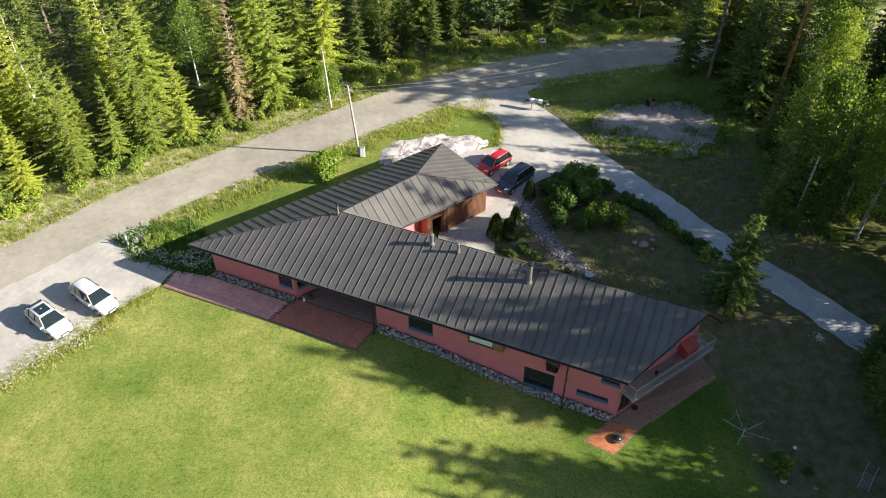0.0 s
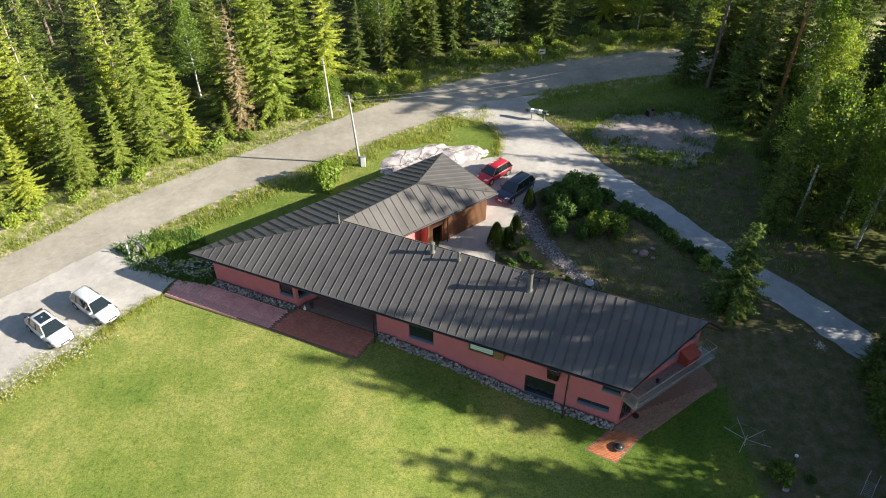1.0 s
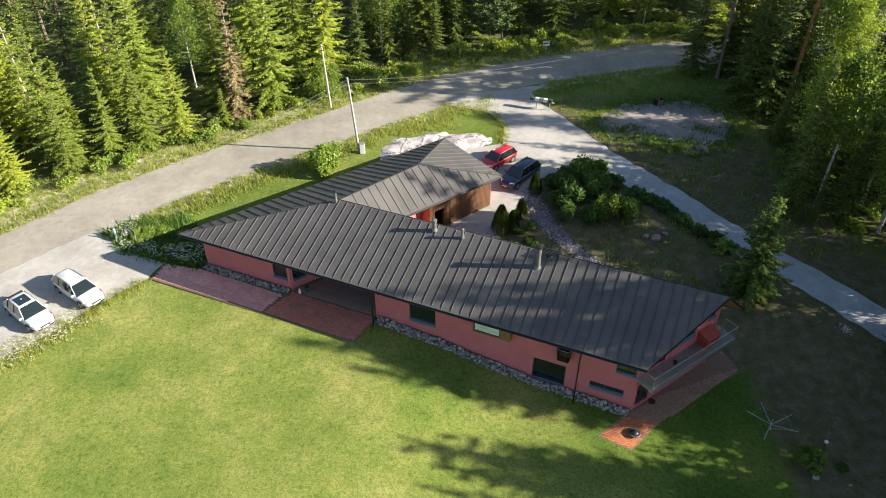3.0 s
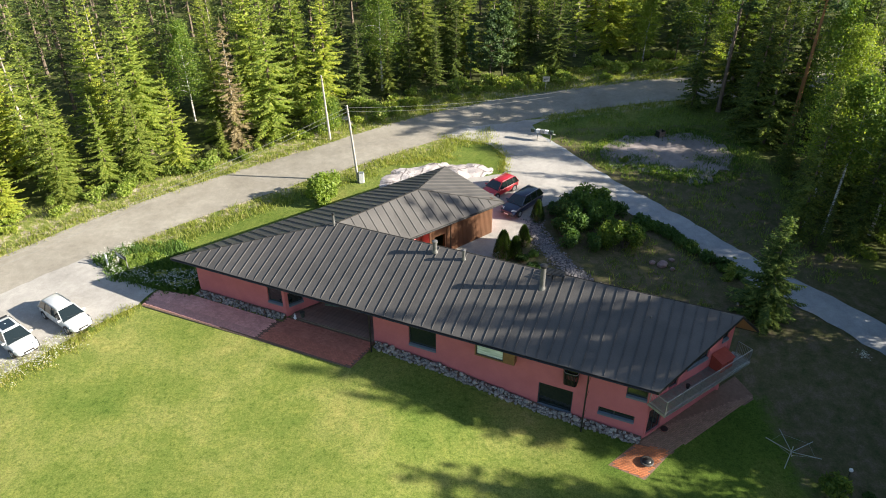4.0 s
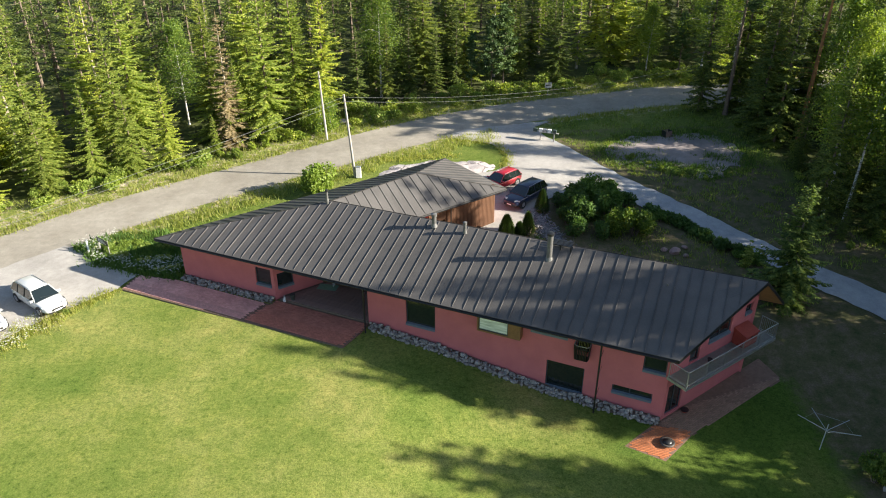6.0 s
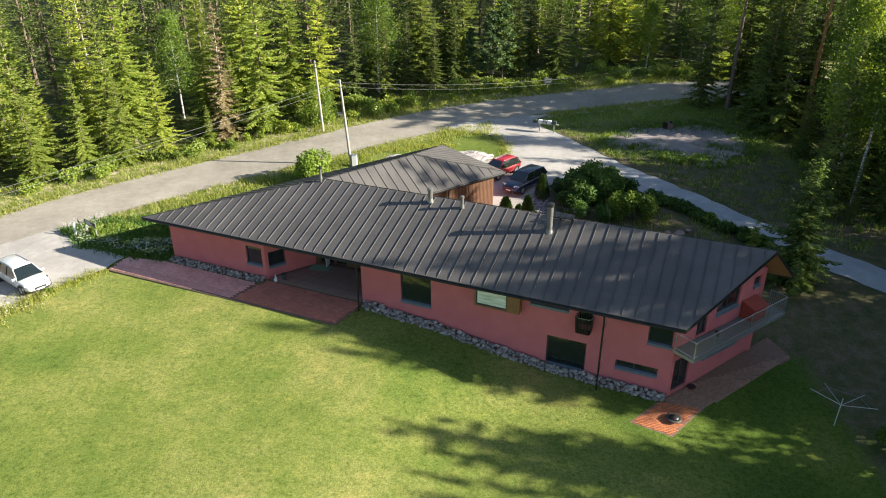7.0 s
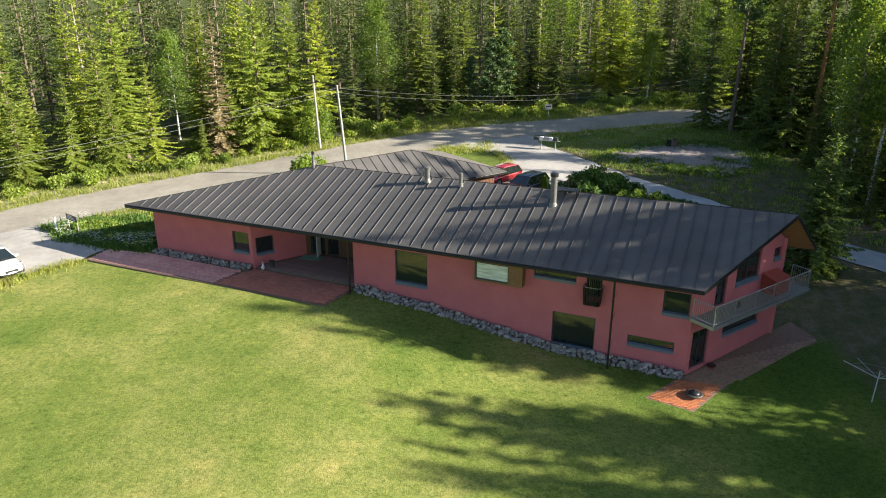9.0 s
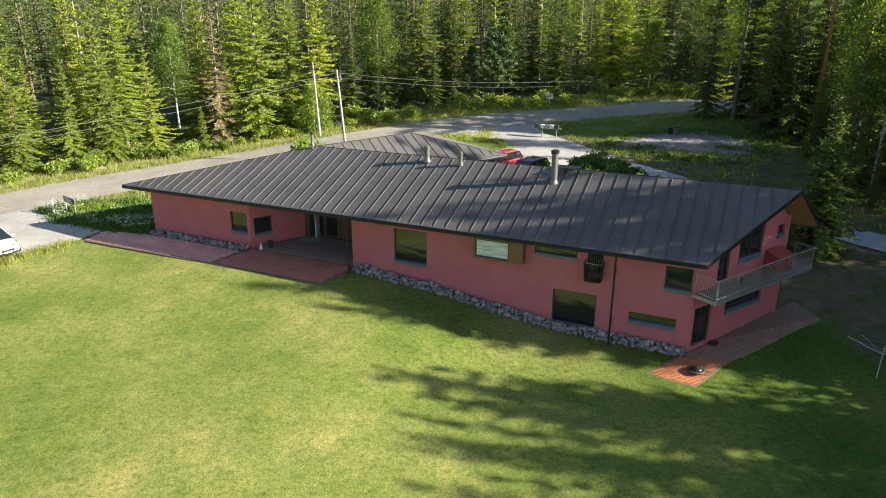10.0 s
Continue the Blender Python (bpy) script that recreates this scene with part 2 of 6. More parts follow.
ROAD = [(-130, -42), (-80, 6), (-52, 34.4), (-38.7, 47.8), (-31.2, 56.2), (-21.9, 64.1), (-10.9, 71.4), (-4.3, 76.0), (2.4, 79.9), (9.9, 83.2), (16.0, 85.2), (23.4, 86.6), (29.2, 87.3), (46, 89), (76, 92), (134, 95)]
DRIVE = [(9.4, 75.0), (13.0, 69.2), (15.8, 64.5), (18.9, 60.0), (22.7, 54.9), (25.8, 50.3), (30.8, 44.0), (34.8, 38.0), (44, 24), (60, 2)]
WOODS = [(-140, -34), (-85, 15), (-58, 41), (-44.8, 53.8), (-37, 62.0), (-28, 68.4), (-20.2, 74.2), (-10.6, 81.4), (3.6, 88.9), (18.4, 94.4), (34, 97.0), (58, 100.5), (140, 106)]
WOODS_EAST = [(32.5, 87.9), (34.8, 77.4), (34.3, 66.6), (33.1, 59.3), (36.9, 49.9), (42, 42), (46, 34), (52, 20), (60, 0)]


def side(x, y, line):
    """Signed distance from a line, positive on its left."""
    best, s = 1e9, 1
    p = Vector((x, y))
    for a, b in zip(line, line[1:]):
        a, b = Vector(a), Vector(b)
        t = max(0, min(1, (p - a).dot(b - a) / (b - a).length_squared))
        d = (p - a.lerp(b, t)).length
        if d < best:
            best = d
            s = 1 if (b - a).cross(p - a) > 0 else -1
    return best * s


gx, gy = axis(-700, 700, -62, 52, 0.75), axis(-300, 900, 12, 112, 0.75)
verts, masks = [], []
for y in gy:
    for x in gx:
        verts.append((x, y, ground_z(x, y)))
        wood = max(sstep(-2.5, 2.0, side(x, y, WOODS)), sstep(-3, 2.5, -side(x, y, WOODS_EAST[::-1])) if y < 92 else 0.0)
        rd = side(x, y, ROAD)
        verge = sstep(2.4, 3.4, rd) * (1 - sstep(11, 16, rd))
        p = HOUSE_INV @ Vector((x, y, 0))
        near = (1 - sstep(2.5, 6.5, -rd)) if rd < 0 else 0.0
        wild = max(verge, near)
        garden = sstep(6.0, 7.5, p.y) * sstep(1.0, 3.0, p.x) * (1 - sstep(2, 5, side(x, y, DRIVE)) * 0.4) if y < 78 else 0.0
        east = sstep(18.5, 25.0, x) * (1 - sstep(40, 48, y))
        soil = sstep(0.5, 3.0, side(x, y, DRIVE)) * (1 - sstep(64, 74, y)) if x > 12 else 0.0
        garden = max(garden, soil * 1.15)
        # alpha: lusher lawn towards the right, its green also darkened for tree shade
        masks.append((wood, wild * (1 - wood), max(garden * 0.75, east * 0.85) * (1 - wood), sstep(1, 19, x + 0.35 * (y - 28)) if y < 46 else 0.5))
w = len(gx)
faces = [(j * w + i, j * w + i + 1, (j + 1) * w + i + 1, (j + 1) * w + i) for j in range(len(gy) - 1) for i in range(w - 1)]

mat, nt, b = material("grass and forest floor", 0.9, 0.0, 0.15)
at = nt.nodes.new("ShaderNodeAttribute")
at.attribute_name = "cover"
sep = nt.nodes.new("ShaderNodeSeparateColor")
nt.links.new(at.outputs["Color"], sep.inputs[0])
big = noise_node(nt, 0.16, 4, 0.6)
mid = noise_node(nt, 1.1, 5, 0.7)
fine = noise_node(nt, 9.0, 4, 0.75)
tuft = noise_node(nt, 3.6, 5, 0.75)
hair = noise_node(nt, 17.0, 4, 0.85)
lawn = ramp(nt, big, [(0.32, (0.115, 0.165, 0.034)), (0.46, (0.168, 0.205, 0.05)), (0.58, (0.215, 0.235, 0.072)), (0.68, (0.29, 0.275, 0.095)), (0.78, (0.37, 0.31, 0.15))])
lawn = mix(nt, 0.55, lawn, ramp(nt, mid, [(0.28, (0.62, 0.75, 0.6)), (0.5, (1, 1, 1)), (0.74, (1.45, 1.25, 1.3))]), "MULTIPLY")
# lush green, taken darker than the grass itself to deepen the tree shade
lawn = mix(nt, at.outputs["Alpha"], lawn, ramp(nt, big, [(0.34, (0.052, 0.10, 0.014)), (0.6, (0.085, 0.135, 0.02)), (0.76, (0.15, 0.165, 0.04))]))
lawn = mix(nt, 0.85, lawn, ramp(nt, tuft, [(0.36, (0.55, 0.66, 0.45)), (0.47, (0.95, 0.97, 0.9)), (0.62, (1.2, 1.15, 1.2))]), "MULTIPLY")
lawn = mix(nt, 0.8, lawn, ramp(nt, fine, [(0.3, (0.5, 0.55, 0.45)), (0.7, (1.45, 1.4, 1.35))]), "MULTIPLY")
lawn = mix(nt, 0.7, lawn, ramp(nt, hair, [(0.25, (0.45, 0.5, 0.4)), (0.75, (1.5, 1.45, 1.4))]), "MULTIPLY")
wild_c = ramp(nt, mid, [(0.34, (0.14, 0.19, 0.04)), (0.50, (0.24, 0.26, 0.075)), (0.56, (0.40, 0.34, 0.23)), (0.66, (0.56, 0.48, 0.40))])
wild_c = mix(nt, 0.7, wild_c, ramp(nt, fine, [(0.25, (0.5, 0.5, 0.5)), (0.75, (1.4, 1.4, 1.4))]), "MULTIPLY")
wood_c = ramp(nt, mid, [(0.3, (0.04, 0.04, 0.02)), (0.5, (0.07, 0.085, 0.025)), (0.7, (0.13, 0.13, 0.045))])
garden_c = ramp(nt, mid, [(0.3, (0.06, 0.075, 0.025)), (0.5, (0.115, 0.105, 0.05)), (0.7, (0.18, 0.135, 0.095))])
garden_c = mix(nt, 0.7, garden_c, ramp(nt, fine, [(0.25, (0.5, 0.5, 0.5)), (0.75, (1.4, 1.4, 1.4))]), "MULTIPLY")


def ragged(sock, lo=0.35, hi=0.65):
    m = nt.nodes.new("ShaderNodeMath")
    m.operation = "MULTIPLY_ADD"
    nt.links.new(mid, m.inputs[0])
    m.inputs[1].default_value = 0.6
    nt.links.new(sock, m.inputs[2])
    mr = nt.nodes.new("ShaderNodeMapRange")
    mr.inputs[1].default_value, mr.inputs[2].default_value = lo + 0.3, hi + 0.3
    nt.links.new(m.outputs[0], mr.inputs[0])
    return mr.outputs[0]


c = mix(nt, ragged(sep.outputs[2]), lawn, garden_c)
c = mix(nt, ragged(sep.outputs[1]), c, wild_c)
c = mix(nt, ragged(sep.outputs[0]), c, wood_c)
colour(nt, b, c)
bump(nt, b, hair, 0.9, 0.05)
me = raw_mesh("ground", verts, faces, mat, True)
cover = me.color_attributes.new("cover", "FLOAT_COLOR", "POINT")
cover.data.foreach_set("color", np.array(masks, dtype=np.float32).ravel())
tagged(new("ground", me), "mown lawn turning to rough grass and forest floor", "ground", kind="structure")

# ---- road, driveway, yards ----
def gravel(name, dark, light, streak=False, tone2=(0.30, 0.28, 0.26)):
    mat, nt, b = material(name, 0.95, 0.0, 0.2)
    c = ramp(nt, noise_node(nt, 0.22, 5, 0.65), [(0.3, dark), (0.7, light)])
    c = mix(nt, 0.5, c, ramp(nt, noise_node(nt, 1.7, 5, 0.7), [(0.3, (0.72, 0.72, 0.72)), (0.7, (1.2, 1.2, 1.2))]), "MULTIPLY")
    g = noise_node(nt, 22, 3, 0.8)
    c = mix(nt, 0.6, c, ramp(nt, g, [(0.25, (0.6, 0.6, 0.6)), (0.75, (1.35, 1.35, 1.35))]), "MULTIPLY")
    colour(nt, b, c)
    bump(nt, b, g, 0.6, 0.02)
    return mat


M_road = gravel("packed gravel road", (0.25, 0.225, 0.185), (0.36, 0.33, 0.28))
M_yard = gravel("pale yard gravel", (0.32, 0.30, 0.275), (0.44, 0.415, 0.385))
M_drive = gravel("crushed stone drive", (0.28, 0.29, 0.30), (0.42, 0.42, 0.42))
M_sand = gravel("sandy clearing", (0.17, 0.145, 0.13), (0.36, 0.31, 0.295))


def strip(line, width):
    left, right = [], []
    pts = [Vector(p) for p in line]
    dense = []
    for i in range(len(pts) - 1):
        p0, p1, p2, p3 = pts[max(i - 1, 0)], pts[i], pts[i + 1], pts[min(i + 2, len(pts) - 1)]
        for k in range(6):
            t = k / 6
            dense.append(0.5 * (2 * p1 + (p2 - p0) * t + (2 * p0 - 5 * p1 + 4 * p2 - p3) * t * t + (3 * p1 - p0 - 3 * p2 + p3) * t ** 3))
    dense.append(pts[-1])
    for i, p in enumerate(dense):
        d = (dense[min(i + 1, len(dense) - 1)] - dense[max(i - 1, 0)]).normalized()
        n = Vector((-d.y, d.x))
        left.append(tuple(p + n * width / 2))
        right.append(tuple(p - n * width / 2))
    return right + left[::-1]


tagged(drape("road", strip(ROAD, 6.6), M_road, 0.05, 1.5, 0.07), "packed grey gravel road curving past the house", "road", kind="structure")
tagged(drape("driveway", strip(DRIVE, 3.3), M_drive, 0.065, 1.0, 0.16, seed=4), "pale crushed-stone driveway beside the garden", "driveway", kind="structure")
tagged(drape("yard", [(-0.5, 75.1), (5.1, 73.2), (6.5, 70.3), (6.1, 66.5), (1.6, 65.4), (0.4, 56.7), (-0.5, 51.4), (1.0, 48.5), (4.6, 48.6), (5.2, 51.9), (7.4, 55.9), (9.4, 59.9), (12.9, 62.3), (16.7, 59.9), (17.2, 64.2), (14.4, 69.4), (11.4, 74.1), (10.2, 78.0), (12.7, 80.1), (2.0, 77.3)], M_yard, 0.085, 1.2, 0.1, seed=6), "pale gravel yard in front of the garage wing", "yard", kind="structure")
tagged(drape("parking_area", [(-24.9, 45.3), (-24.0, 47.5), (-27.5, 48.6), (-30.2, 50.9), (-31.8, 51.7), (-35, 48.4), (-40, 43.0), (-50, 33), (-46, 26), (-37.5, 32.6), (-33.4, 35.2), (-28.5, 41.0)], M_yard, 0.085, 1.2, 0.12, seed=7), "pale gravel parking area beside the lawn", "parking area", kind="structure")
tagged(drape("clearing", [(16.9, 71.4), (20.0, 74.4), (25.4, 75.4), (29.2, 74.8), (31.6, 70.8), (30.5, 66.9), (26.5, 64.3), (24.0, 65.8), (21.3, 67.0), (18.0, 68.0)], M_sand, 0.04, 0.8, 0.9, seed=8), "sandy clearing with sparse weeds at the wood's edge", "clearing", kind="structure")

# ---- house ----
house = thing("house", HOUSE, "long angular red-rendered house with a dark seamed metal roof", "house")
L, F, R, A = Vector((-17.8, -1.05, 3.2)), Vector((20.2, -1.1, 3.48)), Vector((24.05, 5.16, 6.07)), Vector((-6.2, 5.55, 5.66))
RB, W, G, B, C = Vector((25.35, 7.35, 3.72)), Vector((-1.9, 8.08, 3.5)), Vector((3.45, 17.9, 3.5)), Vector((-2.95, 13.45, 5.5)), Vector((-4.4, 22.6, 3.42))


def cross_line(p, d, a, b):
    """Where the line p + t d meets the stretch a b in plan: t and the share of a b, or None."""
    e = b - a
    den = d.x * e.y - d.y * e.x
    if abs(den) < 1e-9:
        return None
    q = a - p
    t = (q.x * e.y - q.y * e.x) / den
    s = (q.x * d.y - q.y * d.x) / den
    return (t, s) if -1e-6 <= s <= 1 + 1e-6 else None


soffit_bm = bmesh.new()


def roof_face(poly, d, spacing, offset=0.0, joints=False):
    """Folded sheets of one roof face, side by side, with a standing seam at each joint. poly: corners; d: the way up the slope, in plan."""
    d = Vector((d[0], d[1], 0)).normalized()
    across = Vector((d.y, -d.x, 0))
    lo, hi = min(p.dot(across) for p in poly), max(p.dot(across) for p in poly)
    cuts = [lo + 1e-4]
    k = lo + spacing * (0.6 + offset)
    while k < hi - 0.1:
        cuts.append(k)
        k += spacing
    cuts.append(hi - 1e-4)

    def ends(k):
        hits = []
        for a, b in zip(poly, poly[1:] + poly[:1]):
            h = cross_line(across * k, d, a, b)
            if h:
                hits.append((h[0], a.lerp(b, h[1])))
        hits.sort(key=lambda h: h[0])
        return hits[0][1], hits[-1][1]

    prev = ends(cuts[0])
    for i, k in enumerate(cuts[1:]):
        cur = ends(k)
        inner_lo = sorted((p for p in poly if cuts[i] + 1e-3 < p.dot(across) < k - 1e-3), key=lambda p: p.dot(across))
        ring = [prev[0]]
        mid_d = (prev[0].dot(d) + prev[1].dot(d)) / 2
        ring += [p for p in inner_lo if p.dot(d) < mid_d]
        ring += [cur[0], cur[1]]
        ring += [p for p in inner_lo if p.dot(d) >= mid_d][::-1]
        ring.append(prev[1])
        flat = []
        for p in ring:
            if not flat or (p - flat[-1]).length > 1e-3:
                flat.append(p)
        if (flat[0] - flat[-1]).length < 1e-3:
            flat.pop()
        if len(flat) >= 3:
            part("roof_sheet", slab(bmesh.new(), [tuple(p) for p in flat], 0.05), M_roof, house)
            slab(soffit_bm, [(p.x, p.y, p.z - 0.17) for p in flat], 0.03)
        if joints and len(flat) == 4:
            # staggered cross joints between the lengths of sheet
            for share in ((0.27, 0.74) if i % 2 else (0.5, 0.9)):
                share += 0.05 * math.sin(i * 2.7 + share * 9)
                p0, p1 = prev[0].lerp(prev[1], share), cur[0].lerp(cur[1], share)
                run = (prev[1] - prev[0]).normalized() * 0.022
                lift = Vector((0, 0, 0.006))
                part("sheet_joint", slab(bmesh.new(), [tuple(q) for q in (p0 - run + lift, p1 - run + lift, p1 + run + lift, p0 + run + lift)], 0.016), M_roof, house)
        if i < len(cuts) - 2 and (cur[1] - cur[0]).length > 0.5:
            a, b = cur[0] + Vector((0, 0, 0.0)), cur[1]
            run = (b - a).normalized()
            a, b = a + run * 0.06, b - run * 0.1
            bm = bmesh.new()
            sec = [(-0.020, -0.01), (0.020, -0.01), (0.014, 0.055), (-0.014, 0.055)]
            r0 = [bm.verts.new(a + across * x + Vector((0, 0, z * (0.35 if z > 0 else 1)))) for x, z in sec]
            r1 = [bm.verts.new(a + run * 0.35 + across * x + Vector((0, 0, z))) for x, z in sec]
            r2 = [bm.verts.new(b + across * x + Vector((0, 0, z))) for x, z in sec]
            for q0, q1 in ((r0, r1), (r1, r2)):
                for j in range(4):
                    bm.faces.new((q0[j], q0[(j + 1) % 4], q1[(j + 1) % 4], q1[j]))
            bm.faces.new(r0[::-1])
            bm.faces.new(r2)
            part("standing_seam", bm, M_roof, house)
        prev = cur


roof_face([L, F, R, A], (0.0, 1.0), 0.738, 0.3, True)
lc = (C - L)
roof_face([L, A, B, C], (lc.y, -lc.x), 0.8)
wg = (G - W)
roof_face([A, W, G, B], (-wg.y, wg.x), 0.8)
cg = (C - G)
roof_face([B, G, C], (-cg.y, cg.x), 0.8)
roof_face([A, R, RB, W], (0.0, -1.0), 0.735)


def edge_board(name, a, b, depth, thick, mat, drop=0.0, label=""):
    d = (b - a)
    n = Vector((d.y, -d.x, 0)).normalized() * thick / 2
    bm = bmesh.new()
    vs = [bm.verts.new(p + s * n + Vector((0, 0, z))) for p in (a, b) for s in (-1, 1) for z in (-drop, -drop - depth)]
    for f in ((0, 1, 3, 2), (4, 6, 7, 5), (0, 4, 5, 1), (2, 3, 7, 6), (0, 2, 6, 4), (1, 5, 7, 3)):
        bm.faces.new([vs[i] for i in f])
    bmesh.ops.recalc_face_normals(bm, faces=bm.faces)
    return part(name, bm, mat, house, label)


for a, b in ((L, F), (F, R), (R, RB), (RB, W), (W, G), (G, C), (C, L)):
    edge_board("fascia", a, b, 0.2, 0.05, M_black, 0.03)
# ridge and hip caps
for a, b in ((A, R), (L, A), (A, B), (B, C), (B, G)):
    bm = rod(bmesh.new(), a + Vector((0, 0, -0.025)), b + Vector((0, 0, -0.025)), 0.045, n=8)
    part("ridge_cap", bm, M_cap, house)
# soffit lining under all faces
part("soffit", soffit_bm, M_soffit, house, "varnished board soffit")
# gutters along the two long eaves, hung on the fascia
for a, b in ((L, F), (W, G)):
    out = Vector(((b - a).y, -(b - a).x, 0)).normalized()
    bm = bmesh.new()
    prof = [(math.cos(t) * 0.07, math.sin(t) * 0.07) for t in [math.pi + i * math.pi / 6 for i in range(7)]]
    rows = []
    for p in (a.lerp(b, 0.004), b.lerp(a, 0.004)):
        base = p + out * 0.10 + Vector((0, 0, -0.06))
        rows.append([bm.verts.new(base + out * x + Vector((0, 0, z))) for x, z in prof])
    for j in range(6):
        bm.faces.new((rows[0][j], rows[0][j + 1], rows[1][j + 1], rows[1][j]))
    g = part("gutter", bm, M_black, house)
    md = g.modifiers.new("thickness", "SOLIDIFY")
    md.thickness = 0.008


def wall_panel(name, a, b, z0, holes=(), top=3.4, thick=0.32, mat=None, inset_side=1, label=""):
    """A wall from a to b in plan, seen from its right side; holes (s0, s1, z0, z1) go through. top: a height or a function of the way along."""
    a, b = Vector(a), Vector(b)
    length = (b - a).length
    d = (b - a) / length
    n = Vector((-d.y, d.x)) * inset_side
    tf = top if callable(top) else (lambda s: top)
    ss = sorted({0.0, length, *[h[0] for h in holes], *[h[1] for h in holes], *[length * i / 6 for i in range(1, 6)]})
    zcap = max([z0 + 0.5] + [h[3] for h in holes]) + 0.02
    zs = sorted({z0, zcap, *[h[2] for h in holes], *[h[3] for h in holes]})
    bm = bmesh.new()
    cache = {}

    def vert(i, j, back):
        key = (i, j, back)
        if key not in cache:
            z = zs[j] if j < len(zs) else max(tf(ss[i]), zcap + 0.01)
            p = a + d * ss[i] + n * (thick if back else 0)
            cache[key] = bm.verts.new((p.x, p.y, z))
        return cache[key]

    def solid(i, j):
        if not (0 <= i < len(ss) - 1 and 0 <= j < len(zs)):
            return False
        if j == len(zs) - 1:
            return True
        sm, zm = (ss[i] + ss[i + 1]) / 2, (zs[j] + zs[j + 1]) / 2
        return not any(h[0] < sm < h[1] and h[2] < zm < h[3] for h in holes)

    for i in range(len(ss) - 1):
        for j in range(len(zs)):
            if not solid(i, j):
                continue
            bm.faces.new((vert(i, j, 0), vert(i + 1, j, 0), vert(i + 1, j + 1, 0), vert(i, j + 1, 0)))
            bm.faces.new((vert(i, j, 1), vert(i, j + 1, 1), vert(i + 1, j + 1, 1), vert(i + 1, j, 1)))
            if not solid(i - 1, j):
                bm.faces.new((vert(i, j, 0), vert(i, j + 1, 0), vert(i, j + 1, 1), vert(i, j, 1)))
            if not solid(i + 1, j):
                bm.faces.new((vert(i + 1, j, 0), vert(i + 1, j, 1), vert(i + 1, j + 1, 1), vert(i + 1, j + 1, 0)))
            if not solid(i, j - 1):
                bm.faces.new((vert(i, j, 0), vert(i, j, 1), vert(i + 1, j, 1), vert(i + 1, j, 0)))
            if not solid(i, j + 1):
                bm.faces.new((vert(i, j + 1, 0), vert(i + 1, j + 1, 0), vert(i + 1, j + 1, 1), vert(i, j + 1, 1)))
    bmesh.ops.recalc_face_normals(bm, faces=bm.faces)
    return part(name, bm, mat or M_render, house, label)


def window(a, b, s0, s1, z0, z1, bars=(), sill=True, deep=0.1, door=False, name="window"):
    """A window in the wall a b: a frame with a pane between its bars, and a sill sheet."""
    a, b = Vector(a), Vector(b)
    d = (b - a).normalized()
    m = Matrix.Translation((a.x, a.y, 0)) @ Matrix.Rotation(math.atan2(d.y, d.x), 4, "Z")
    t = 0.07
    bm = bmesh.new()
    box(bm, s0, deep, z0, s0 + t, deep + 0.08, z1)
    box(bm, s1 - t, deep, z0, s1, deep + 0.08, z1)
    box(bm, s0 + t, deep, z0, s1 - t, deep + 0.08, z0 + t)
    box(bm, s0 + t, deep, z1 - t, s1 - t, deep + 0.08, z1)
    for x in bars:
        box(bm, x - 0.035, deep + 0.004, z0 + t, x + 0.035, deep + 0.076, z1 - t)
    w = part(name, bm, M_frame, house)
    w.matrix_local = m
    xs = [s0 + t, *[x for x in bars], s1 - t]
    for x0, x1 in zip(xs, xs[1:]):
        part("pane", box(bmesh.new(), x0 + 0.003, deep + 0.035, z0 + t + 0.003, x1 - 0.003, deep + 0.05, z1 - t - 0.003), M_glass, w)
    if sill:
        bm = bmesh.new()
        vs = [bm.verts.new(p) for p in ((s0 + 0.003, -0.07, z0 + 0.03), (s1 - 0.003, -0.07, z0 + 0.03), (s1 - 0.003, deep, z0 + 0.075), (s0 + 0.003, deep, z0 + 0.075), (s0 + 0.003, -0.07, z0 - 0.13), (s1 - 0.003, -0.07, z0 - 0.13), (s1 - 0.003, -0.004, z0 - 0.13), (s0 + 0.003, -0.004, z0 - 0.13))]
        for f in ((0, 1, 2, 3), (7, 6, 5, 4), (0, 4, 5, 1), (1, 5, 6, 2), (2, 6, 7, 3), (3, 7, 4, 0)):
            bm.faces.new([vs[i] for i in f])
        part("sill", bm, M_sill, w, "blue-grey metal sill")
    return w


E0, E1 = Vector((19.75, 0.0)), Vector((23.83, 6.76))
ED = (E1 - E0).normalized()
front_holes = [(2.7 + 0.2, 4.85 + 0.2, 0.55, 2.6), (8.1 + 0.2, 10.1 + 0.2, 1.9, 2.85), (11.35 + 0.2, 13.7 + 0.2, 2.4, 2.9), (12.5 + 0.2, 14.9 + 0.2, -1.5, 0.48), (14.25 + 0.2, 15.1 + 0.2, 1.7, 3.0), (16.65 + 0.2, 19.05 + 0.2, -0.62, -0.1), (18.25 + 0.2, 19.6 + 0.2, 1.5, 2.75)]
FA, FB = (-0.2, 0.0), (19.75, 0.0)
wall_panel("wall", FA, FB, -2.3, front_holes, 3.55)
window(FA, FB, *front_holes[0], bars=())
window(FA, FB, *front_holes[2], bars=(11.75,))
window(FA, FB, *front_holes[3])
window(FA, FB, *front_holes[4], sill=False, name="balcony_door")
window(FA, FB, *front_holes[5], bars=(17.9,))
window(FA, FB, *front_holes[6])
M_bay = mottled("brown stained bay timber", (0.17, 0.085, 0.035), (0.25, 0.13, 0.055), 2.0, 0.6, 14)
